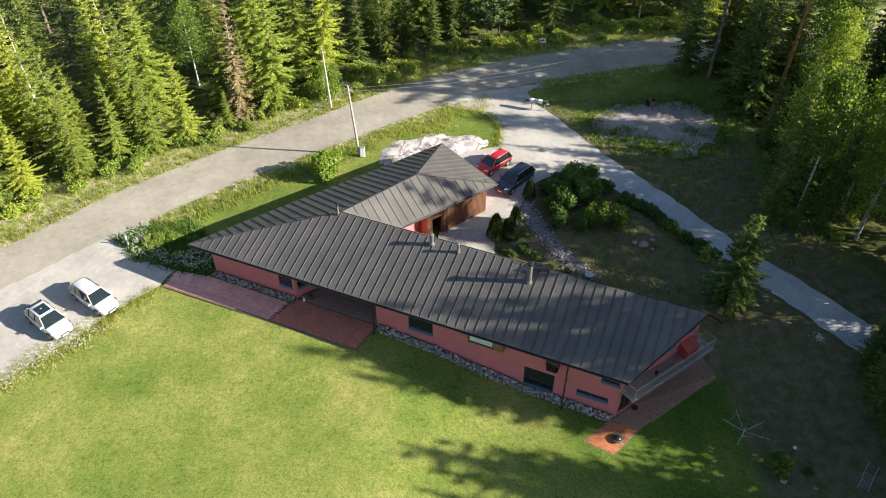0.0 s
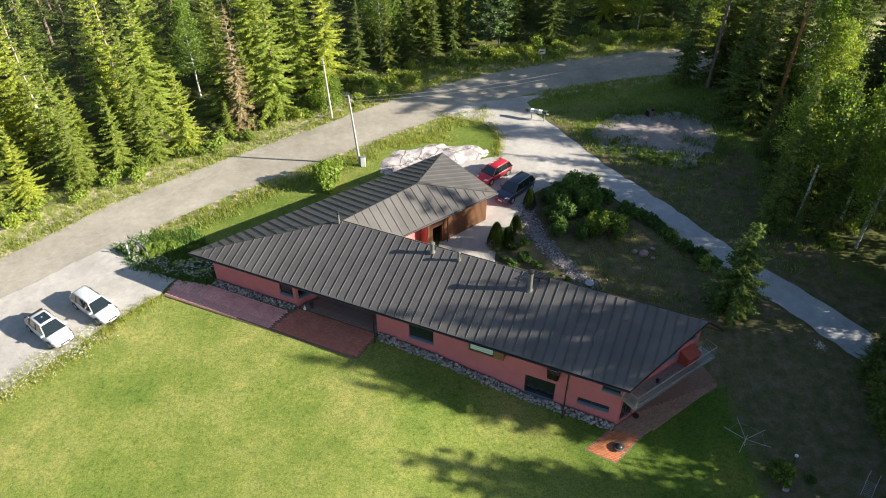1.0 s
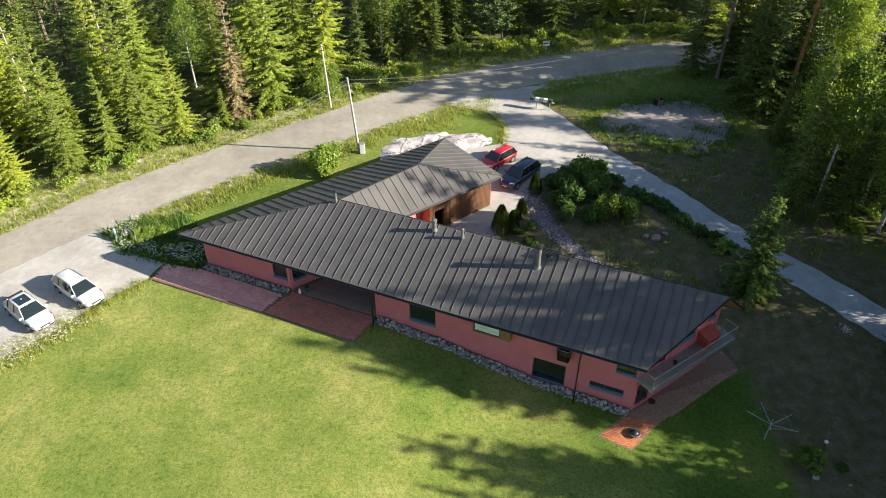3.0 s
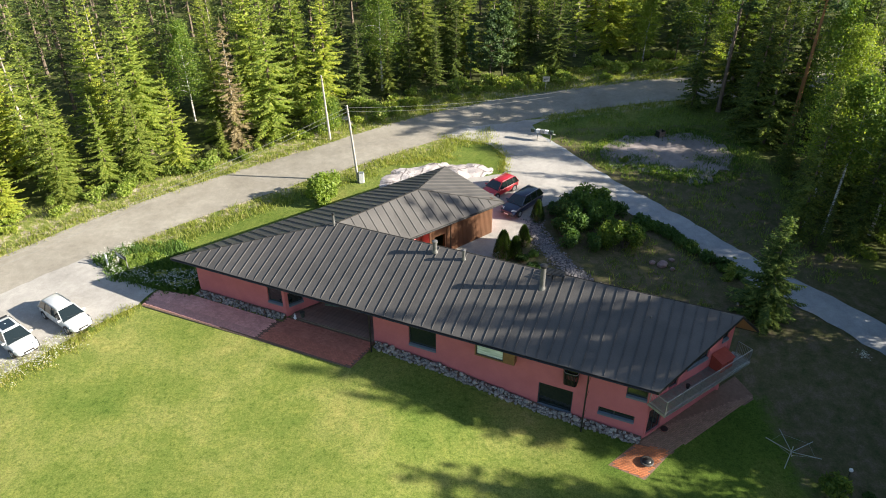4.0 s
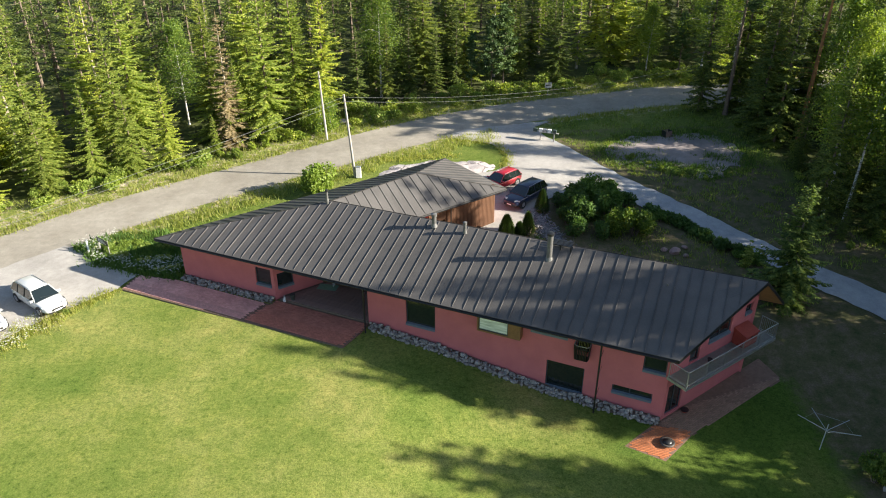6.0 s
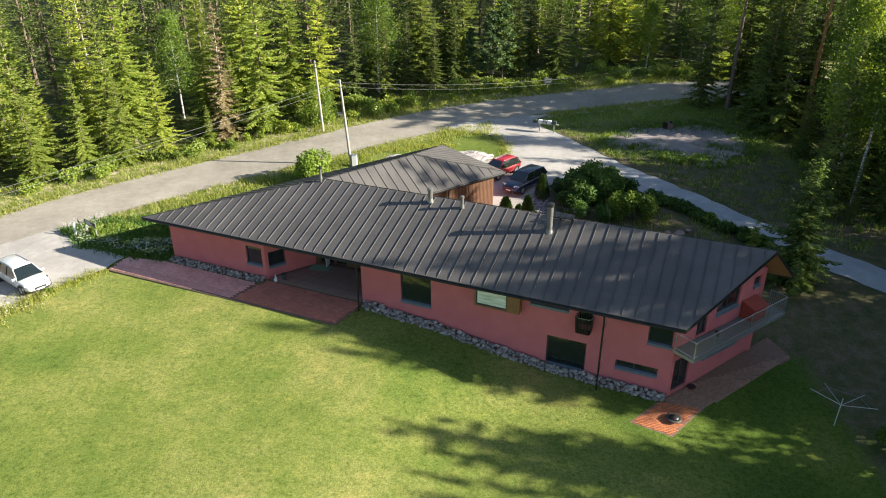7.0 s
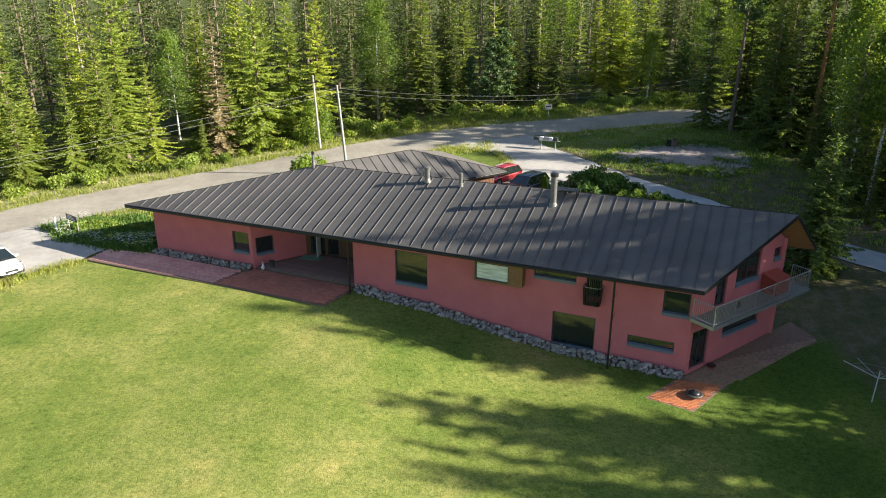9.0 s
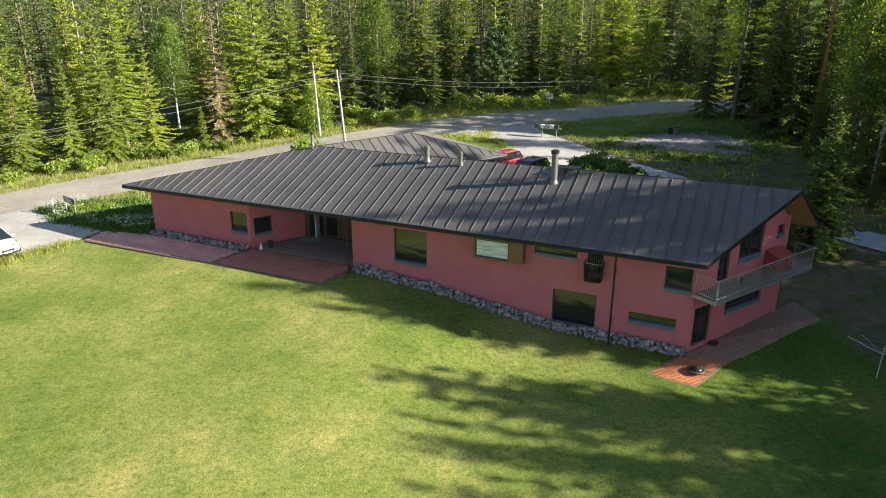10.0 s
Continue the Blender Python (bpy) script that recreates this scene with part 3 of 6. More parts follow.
# timber-framed bay window that stands out from the wall
bay = part("bay_window", bmesh.new(), M_bay, house, "projecting varnished timber bay window")
bm = bmesh.new()
for q in ((8.0, -0.55, 1.76, 10.85, 0.0, 1.86), (8.0, -0.55, 2.9, 10.85, 0.0, 3.0), (8.0, -0.55, 1.86, 8.09, 0.0, 2.9), (10.05, -0.55, 1.86, 10.85, 0.0, 2.9)):
    box(bm, *q)
bm.to_mesh(bay.data)
bm.free()
bm = bmesh.new()
for q in ((8.09, -0.5, 1.86, 8.15, -0.43, 2.9), (9.99, -0.5, 1.86, 10.05, -0.43, 2.9), (8.15, -0.5, 1.86, 9.99, -0.43, 1.93), (8.15, -0.5, 2.84, 9.99, -0.43, 2.9)):
    box(bm, *q)
part("window_frame", bm, M_frame, bay)
part("pane", box(bmesh.new(), 8.153, -0.47, 1.933, 9.987, -0.455, 2.837), M_blind, bay, "pane with a pale blind behind it")

# left block with its corner window and the sheltered entrance
LA, LB = (-16.4, 0.0), (-7.95, 0.0)
wall_panel("wall", LA, LB, -0.9, [(6.85, 8.2, 0.72, 2.1)], lambda s: min(3.45, 2.95 + 0.3 * s))
window(LA, LB, 6.85, 8.2, 0.72, 2.1)
RA, RBK = (-7.95, 0.0), (-6.0, 3.3)
wall_panel("wall", RA, RBK, -0.9, [(0.25, 1.5, 0.6, 1.75)], lambda s: 3.36 + 0.3 * s)
window(RA, RBK, 0.25, 1.5, 0.6, 1.75)
PA, PB = (-6.0, 3.3), (-0.2, 4.4)
wall_panel("wall", PA, PB, -0.9, [(0.35, 1.4, -0.1, 2.3), (1.6, 2.4, -0.1, 2.3)], 4.6, mat=M_wood, label="brown boarded entrance wall")
window(PA, PB, 0.35, 1.4, -0.1, 2.3, sill=False, name="door")
window(PA, PB, 1.6, 2.4, -0.1, 2.3, sill=False)
dl = (Vector(PB) - Vector(PA)).normalized()
dm0 = Matrix.Translation((PA[0], PA[1], 0)) @ Matrix.Rotation(math.atan2(dl.y, dl.x), 4, "Z")
leaf = part("door_leaf", box(bmesh.new(), 1.02, -0.62, -0.06, 1.07, 0.06, 2.2, 0.01, dm0), M_white, house, "white door leaf standing open")
part("handle", box(bmesh.new(), 1.07, -0.55, 0.95, 1.11, -0.45, 0.99, 0, dm0), M_black, leaf)
wall_panel("wall", (-0.2, 4.4), (-0.2, 0.33), -0.9, (), 3.6, mat=M_wood)

# oblique end wall below and behind the balcony
end_holes = [(0.25, 1.65, -1.62, 0.55), (2.85, 6.1, -0.35, 0.6), (1.75, 2.65, 1.58, 3.55), (3.4, 5.5, 2.45, 4.25), (6.75, 7.45, 3.2, 3.85)]
EM = E0 + ED * 2.75
wall_panel("wall", tuple(E0), tuple(EM), -2.3, [end_holes[0], end_holes[2]], lambda s: 3.6 + 0.35 * s)
wall_panel("wall", tuple(EM), tuple(E1), -2.3, [(h[0] - 2.75, h[1] - 2.75, h[2], h[3]) for h in (end_holes[1], end_holes[3], end_holes[4])], lambda s: min(3.6 + 0.35 * (s + 2.75), 5.62 - 0.9 * max(0.0, s - 3.3)))
window(E0, E1, *end_holes[0], bars=(0.95,), sill=False, name="door")
window(E0, E1, *end_holes[1])
window(E0, E1, *end_holes[2], sill=False, name="balcony_door")
window(E0, E1, *end_holes[3], bars=(4.5,))
window(E0, E1, *end_holes[4])
# back walls round the yard
wall_panel("wall", tuple(E1), (-0.6, 6.7), -2.3, (), 4.3)
GA, GB = (2.5, 17.6), (-0.9, 11.36)
wall_panel("wall", GB, GA, -0.6, [(0.6, 1.7, -0.2, 2.1)], 3.75, mat=M_wood, label="brown boarded garage wall")
wall_panel("wall", (-2.6, 8.6), (-1.9, 11.9), -0.6, (), 3.3)
wall_panel("wall", (-1.9, 11.9), GB, -0.6, (), 3.3)
wall_panel("wall", GA, (-4.1, 21.6), -0.6, (), 3.6)
wall_panel("wall", (-4.1, 21.4), (-16.1, 0.35), -0.9, (), lambda s: min(3.12, 3.12 - 0.05 * max(0.0, s - 20.0)))

# upright boards on the garage wall
gd = (Vector(GA) - Vector(GB)).normalized()
gl = (Vector(GA) - Vector(GB)).length
gm = Matrix.Translation((GB[0], GB[1], 0)) @ Matrix.Rotation(math.atan2(gd.y, gd.x), 4, "Z")
board = mesh_of("board", box(bmesh.new(), -0.065, -0.026, -0.3, 0.065, -0.002, 3.2, 0.006), M_wood)
for i in range(int(gl / 0.15)):
    s = 0.08 + i * 0.15
    if not 0.55 < s < 1.75:
        shared("board", board, house, gm @ Matrix.Translation((s, 0, 0)))


def pipe(points, r, name="downpipe"):
    bm = bmesh.new()
    for a, b in zip(points, points[1:]):
        rod(bm, a, b, r)
    return part(name, bm, M_black, house)


pipe([(0.1, -1.05, 3.25), (0.1, -1.02, 2.9), (0.1, -1.02, -0.35)], 0.055)
pipe([(15.9, -1.05, 3.35), (15.9, -1.02, 3.0), (15.9, -1.02, -1.85)], 0.055)
for z in (2.2, 1.0, -0.6):
    rod_bm = rod(bmesh.new(), (15.9, -1.02, z), (15.9, -0.01, z), 0.012, n=6)
    part("pipe_bracket", rod_bm, M_black, house)
pipe([(0.35, 13.05, 3.4), (0.35, 13.05, -0.2)], 0.05)

# flues
def flue(u, v, h, r, capped=True):
    z = 3.33 + (v + 1.05) * 0.394
    bm = bmesh.new()
    rod(bm, (u, v, z - 0.3), (u, v, z + h), r, n=16)
    f = part("flue", bm, M_chim, house)
    bm = rod(bmesh.new(), (u, v, z - 0.05), (u, v, z + 0.2), r * 1.5, r * 1.05, 16)
    part("flashing", bm, M_chim, f)
    if capped:
        bm = rod(bmesh.new(), (u, v, z + h), (u, v, z + h + 0.16), r * 1.25, n=16)
        rod(bm, (u, v, z + h + 0.16), (u, v, z + h + 0.22), r * 1.35, r * 0.5, 16)
        part("cap", bm, M_black if r < 0.1 or h > 1 else M_chim, f)


flue(-6.3, 5.2, 0.7, 0.09)
flue(2.62, 4.8, 0.75, 0.16)
flue(4.95, 4.75, 0.62, 0.11)
flue(11.13, 3.95, 1.75, 0.19)
flue(18.6, 3.6, 0.3, 0.05, False)
# roof hatch walkway beside the tall flue
bm = bmesh.new()
for i in range(5):
    box(bm, 10.85, 4.75 + i * 0.16, 6.02, 12.35, 4.86 + i * 0.16, 6.06)
for u in (10.9, 11.6, 12.28):
    box(bm, u, 4.72, 5.6, u + 0.05, 4.78, 6.02)
    box(bm, u, 5.42, 5.6, u + 0.05, 5.48, 6.02)
    rod(bm, (u, 5.45, 6.04), (u, 5.45, 6.42), 0.018, n=6)
rod(bm, (10.9, 5.45, 6.42), (12.33, 5.45, 6.42), 0.018, n=6)
part("roof_walkway", bm, M_black, house)

# ---- trees and shrubs ----
def tri_soup(name, verts, mat):
    n = len(verts) // 3
    return raw_mesh(name, verts, [(3 * i, 3 * i + 1, 3 * i + 2) for i in range(n)], mat)


def trunk_mesh(name, h, r, mat, bend=0.0, rng=None, limbs=()):
    verts, faces = [], []

    def tube(pts, radii, n=7):
        base = len(verts)
        for k, (p, rad) in enumerate(zip(pts, radii)):
            d = (pts[min(k + 1, len(pts) - 1)] - pts[max(k - 1, 0)]).normalized()
            s = d.orthogonal().normalized()
            t = d.cross(s)
            for i in range(n):
                a = 2 * math.pi * i / n
                verts.append(tuple(p + (s * math.cos(a) + t * math.sin(a)) * rad))
        for k in range(len(pts) - 1):
            for i in range(n):
                a, c = base + k * n + i, base + k * n + (i + 1) % n
                faces.append((a, c, c + n, a + n))

    pts = [Vector((bend * (z / h) ** 2 * math.cos(1.3), bend * (z / h) ** 2, z)) for z in [-0.3, 0.15, 0.6] + [h * i / 8 for i in range(1, 9)]]
    tube(pts, [r * 1.5, r * 1.25, r] + [r * (1 - 0.93 * i / 8) for i in range(1, 9)])
    for pts, r0 in limbs:
        tube(pts, [r0 * (1 - 0.8 * i / (len(pts) - 1)) for i in range(len(pts))], 5)
    return raw_mesh(name, verts, faces, mat, True)


def spruce_crown(rng, h, r, low, density, sprays, thin=0.0):
    """Whorls of drooping boughs with gaps between the tiers; each bough is a fan of long needle sprays that hang at the sides."""
    v = []
    levels = int(h * density)
    lop = [0.7 + 0.55 * rng.random() for _ in range(9)]
    for k in range(levels):
        t = (k + rng.random() * 0.6) / levels
        z = low * h + (1 - low) * h * t
        reach = r * (1 - t) ** 0.85 * (0.72 + 0.5 * rng.random()) + 0.14
        if t < 0.12:
            reach *= 0.72 + 2.3 * t
        boughs = max(4, int(8.0 - 3.2 * t))
        turn = rng.random() * 6.28
        for bnum in range(boughs):
            if rng.random() < thin:
                continue
            a = turn + 6.283 * bnum / boughs + rng.uniform(-0.35, 0.35)
            ln = reach * rng.uniform(0.55, 1.15) * lop[int((a % 6.283) / 6.283 * 9) % 9]
            out = Vector((math.cos(a), math.sin(a), 0))
            acr = Vector((-out.y, out.x, 0))
            rise = 0.62 * t - 0.22
            dz = rng.uniform(-0.5, 0.5)
            n = max(2, int(sprays * ln / r * 1.1 + 1.5))
            prev = Vector((0, 0, z + dz))
            for j in range(n + 1):
                s = (j + 0.8) / (n + 1)
                p = out * (ln * s) + Vector((0, 0, z + dz + rise * ln * s - 0.34 * ln * s * s * (1 - t) + 0.2 * ln * s ** 4))
                wide = (0.17 + 0.19 * ln * (1 - s) * (0.4 + s)) * rng.uniform(0.65, 1.3)
                for sd in ((-1, 1) if j < n else (0,)):
                    tip = p + out * wide * rng.uniform(0.5, 0.9) + acr * sd * wide * rng.uniform(0.8, 1.2) + Vector((0, 0, -wide * rng.uniform(0.1, 0.55)))
                    flat = (out - acr * sd * 0.6).normalized() * (0.08 + 0.12 * wide)
                    v += [tuple(p - flat), tuple(tip), tuple(p + flat)]
                    drop = p.lerp(tip, 0.5) + Vector((rng.uniform(-0.06, 0.06), rng.uniform(-0.06, 0.06), -wide * rng.uniform(0.3, 0.6)))
                    v += [tuple(p), tuple(drop), tuple(tip)]
                prev = p
    v += [(-0.08, 0, h - 0.6), (0.0, 0.0, h + 0.35), (0.08, 0, h - 0.6), (0, -0.08, h - 0.6), (0.0, 0.0, h + 0.35), (0, 0.08, h - 0.6)]
    return v


def tree(name, trunk_me, crown_me, label, category, crown_name="crown", extra=()):
    t = new(name)
    tagged(t, label, category)
    for nm, me in ((("trunk"), trunk_me), (crown_name, crown_me), *extra):
        shared(nm, me, t)
    return t


M_paletwig = mottled("pale dry bark", (0.26, 0.22, 0.17), (0.42, 0.37, 0.30), 5, 0.95, 25, relief=0.01)


def spruce(seed, h, r, low=0.06, density=2.1, sprays=8, mat=None, thin=0.05, label="tall green spruce at the edge of the wood"):
    rng = random.Random(seed)
    limbs = []
    for k in range(34 if thin > 0.1 else 12):
        a, z, ln = rng.random() * 6.283, h * rng.uniform(0.12, 0.8), r * rng.uniform(0.35, 0.85)
        out = Vector((math.cos(a), math.sin(a), 0))
        ln *= 1.15 - z / h
        limbs.append(([Vector((0, 0, z)) + out * ln * s + Vector((0, 0, -0.3 * ln * s * (1.2 - s))) for s in (0, 0.5, 1.0)], 0.04))
    tm = trunk_mesh("trunk", h * 0.97, 0.011 * h + 0.02, M_paletwig if thin > 0.1 else M_bark, 0.0, rng, limbs)
    return tree("spruce_tree", tm, tri_soup("crown", spruce_crown(rng, h, r, low, density, sprays, thin), mat or M_spruce), label, "tree")


def leaf_tri(v, rng, p, size, flat=0.5):
    d = Vector((rng.gauss(0, 1), rng.gauss(0, 1), rng.gauss(0, flat) - 0.35)).normalized()
    s = d.cross(Vector((rng.gauss(0, 1), rng.gauss(0, 1), rng.gauss(0, 1)))).normalized() * size * 0.42
    v += [tuple(p - s), tuple(p + d * size), tuple(p + s)]


def birch(seed, h, leaves=8600, low=0.28, spread=0.19, label="birch with white bark and light green leaves", leafmat=None, barkmat=None, leafsize=0.195, name="birch_tree"):
    rng = random.Random(seed)
    limbs, v = [], []
    per = leaves // 62
    for k in range(30):
        t = low + (0.97 - low) * (k + rng.random()) / 30
        a = k * 2.4 + rng.uniform(-0.4, 0.4)
        ln = h * spread * (1.05 - 0.75 * ((t - low) / (1 - low)) ** 1.5) * rng.uniform(0.65, 1.15) * (0.6 + min(0.4, (t - low) * 2.5))
        base = Vector((0, 0, h * t))
        out = Vector((math.cos(a), math.sin(a), 0))
        pts = [base + out * ln * s + Vector((0, 0, ln * (0.75 * s - 0.55 * s * s))) for s in (0, 0.35, 0.7, 1.0)]
        limbs.append((pts, 0.004 * h * (1.1 - t)))
        for c in (0.55, 0.95):
            cen = base + out * ln * c + Vector((0, 0, ln * (0.75 * c - 0.55 * c * c)))
            rad = ln * 0.36 + 0.3
            for _ in range(per):
                q = Vector((rng.gauss(0, 0.5), rng.gauss(0, 0.5), rng.gauss(0, 0.5) - 0.3))
                leaf_tri(v, rng, cen + q * rad, leafsize * rng.uniform(0.7, 1.3), 0.8)
    for _ in range(per * 2):
        leaf_tri(v, rng, Vector((rng.gauss(0, 0.4), rng.gauss(0, 0.4), h * rng.uniform(0.86, 1.02))), leafsize, 0.8)
    tm = trunk_mesh("trunk", h * 0.96, 0.0085 * h + 0.03, barkmat or M_birch, rng.uniform(-0.8, 0.8), rng, limbs)
    return tree(name, tm, tri_soup("crown", v, leafmat or M_birchleaf), label, "tree")


def pine(seed, h, low=0.55, label="tall pine with a bare grey trunk", barkmat=None, leaves=4200, spread=0.15):
    rng = random.Random(seed)
    limbs, v = [], []
    n = 26
    for k in range(n):
        t = low + (0.98 - low) * (k + rng.random()) / n
        a = k * 2.4 + rng.uniform(-0.5, 0.5)
        ln = h * spread * (1.0 - 0.8 * ((t - low) / (1 - low)) ** 1.4) * rng.uniform(0.6, 1.2)
        out = Vector((math.cos(a), math.sin(a), 0))
        base = Vector((0, 0, h * t))
        pts = [base + out * ln * s + Vector((0, 0, ln * 0.3 * s * s)) for s in (0, 0.4, 0.7, 1.0)]
        limbs.append((pts, 0.005 * h * (1.1 - t)))
        for _ in range(leaves // n):
            s = rng.uniform(0.35, 1.05)
            p = base + out * ln * s + Vector((rng.gauss(0, 0.3), rng.gauss(0, 0.3), ln * 0.3 * s * s + rng.gauss(0.1, 0.2)))
            leaf_tri(v, rng, p, 0.34 * rng.uniform(0.7, 1.3), 0.6)
    for k in range(10):
        t = 0.3 + 0.25 * rng.random()
        a = rng.random() * 6.28
        out = Vector((math.cos(a), math.sin(a), 0))
        ln = rng.uniform(0.8, 2.2)
        limbs.append(([Vector((0, 0, h * t)) + out * ln * s + Vector((0, 0, 0.25 * ln * s * (1 - s * 0.8))) for s in (0, 0.5, 1.0)], 0.03))
    tm = trunk_mesh("trunk", h * 0.97, 0.012 * h, barkmat or M_bark, 0.3, rng, limbs)
    return tree("pine_tree", tm, tri_soup("crown", v, M_pine), label, "tree")


def bush_mesh(seed, r, h, leaves, size, mat, lumps=9, flat=0.8):
    rng = random.Random(seed)
    v = []
    cens = []
    for k in range(lumps):
        a, d = rng.random() * 6.28, r * math.sqrt(rng.random()) * 0.72
        cens.append((Vector((math.cos(a) * d, math.sin(a) * d, h * rng.uniform(0.28, 0.72) * (1 - 0.45 * (d / r) ** 2))), r * rng.uniform(0.28, 0.46)))
    for _ in range(leaves):
        c, rad = rng.choice(cens)
        q = Vector((rng.gauss(0, 1), rng.gauss(0, 1), rng.gauss(0, 1))).normalized() * rad * rng.uniform(0.6, 1.08)
        p = c + Vector((q.x, q.y, q.z * min(1.3, h / r * 0.8)))
        if p.z < 0.02:
            p.z = 0.02 + rng.random() * 0.2
        leaf_tri(v, rng, p, size * rng.uniform(0.65, 1.35), flat)
    return tri_soup("leaves", v, mat)


def stems_mesh(seed, r, h, n=9):
    rng = random.Random(seed)
    bm = bmesh.new()
    for _ in range(n):
        a = rng.random() * 6.28
        rod(bm, (0.1 * math.cos(a), 0.1 * math.sin(a), -0.1), (r * 0.5 * math.cos(a), r * 0.5 * math.sin(a), h * 0.6), 0.03, 0.012, 5)
    return mesh_of("woody_base", bm, M_bark)


def bush(seed, r, h, leaves, size, mat, label, lumps=9, name="shrub", category="shrub"):
    t = new(name)
    tagged(t, label, category)
    shared("leaves", bush_mesh(seed, r, h, leaves, size, mat, lumps), t)
    shared("woody_base", stems_mesh(seed, r, h), t)
    return t


def on_ground(x, y, turn=0.0, scale=1.0, tall=1.0):
    return Matrix.Translation((x, y, ground_z(x, y) - 0.03)) @ Matrix.Rotation(turn, 4, "Z") @ Matrix.Diagonal((scale, scale, scale * tall, 1))


def put(ob, m):
    ob.matrix_world = m
    return ob


def plant(proto, m):
    """A further copy of a plant, at m with its scale."""
    c = copy_thing(proto, m)
    c.matrix_basis = m
    return c


# birch leaves again, brightened for the one crown that stands in sun
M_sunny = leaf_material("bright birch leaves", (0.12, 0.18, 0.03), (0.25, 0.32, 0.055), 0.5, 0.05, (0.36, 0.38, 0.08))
rnd = random.Random(11)
near_kinds = [spruce(101 + i, h, r, low, 2.2, sp) for i, (h, r, low, sp) in enumerate(((15.0, 3.6, 0.03, 11), (17.0, 3.4, 0.04, 11), (18.5, 3.9, 0.05, 12), (16.0, 3.1, 0.04, 10), (20.0, 3.8, 0.08, 11)))]
sparse = [spruce(131 + i, h, r, 0.1, 1.7, 7, None, 0.22, "tall spruce with sparse boughs and a visible trunk") for i, (h, r) in enumerate(((19.0, 2.6), (21.0, 2.8)))]
rear_kinds = [spruce(151 + i, h, r, 0.2, 1.05, 4, M_shadespruce, 0.05, "spruce deep in the wood") for i, (h, r) in enumerate(((17.0, 2.7), (19.0, 2.9), (21.0, 2.8)))]
birches = [birch(171, 15.0), birch(172, 17.0), birch(173, 13.0, 7200)]
bare_birch = birch(178, 15.0, 6500, 0.5, 0.17, "birch with a bare white lower trunk")
shady = [spruce(161 + i, h, r, 0.05, 2.2, 9, M_shadespruce) for i, (h, r) in enumerate(((16.0, 2.5), (18.5, 2.8)))]
thick = [spruce(141 + i, h, r, 0.02, 2.8, 8, M_shadespruce, 0.0, "dense tall spruce at the edge of the lawn") for i, (h, r) in enumerate(((17.0, 3.3), (20.0, 3.6)))]
M_lone = leaf_material("lone spruce needles", (0.05, 0.09, 0.024), (0.15, 0.21, 0.05), 0.4, 0.05, (0.27, 0.32, 0.08))
lone = spruce(145, 10.4, 3.7, 0.01, 3.6, 15, M_lone, 0.0, "lone full spruce beside the driveway")
dead = spruce(191, 15.5, 2.3, 0.05, 2.0, 8, M_dead, 0.12, "browning half-dead spruce among green ones")
pines = [pine(201, 20.0), pine(202, 14.0, 0.18, "young pine with pale green needles", leaves=5200, spread=0.17)]
taken, used = [], set()


def grow(proto, x, y, scale=1.0, tall=1.0, turn=None):
    m = on_ground(x, y, rnd.random() * 6.28 if turn is None else turn, scale, tall)
    taken.append((x, y))
    if proto.name in used:
        return plant(proto, m)
    used.add(proto.name)
    return put(proto, m)


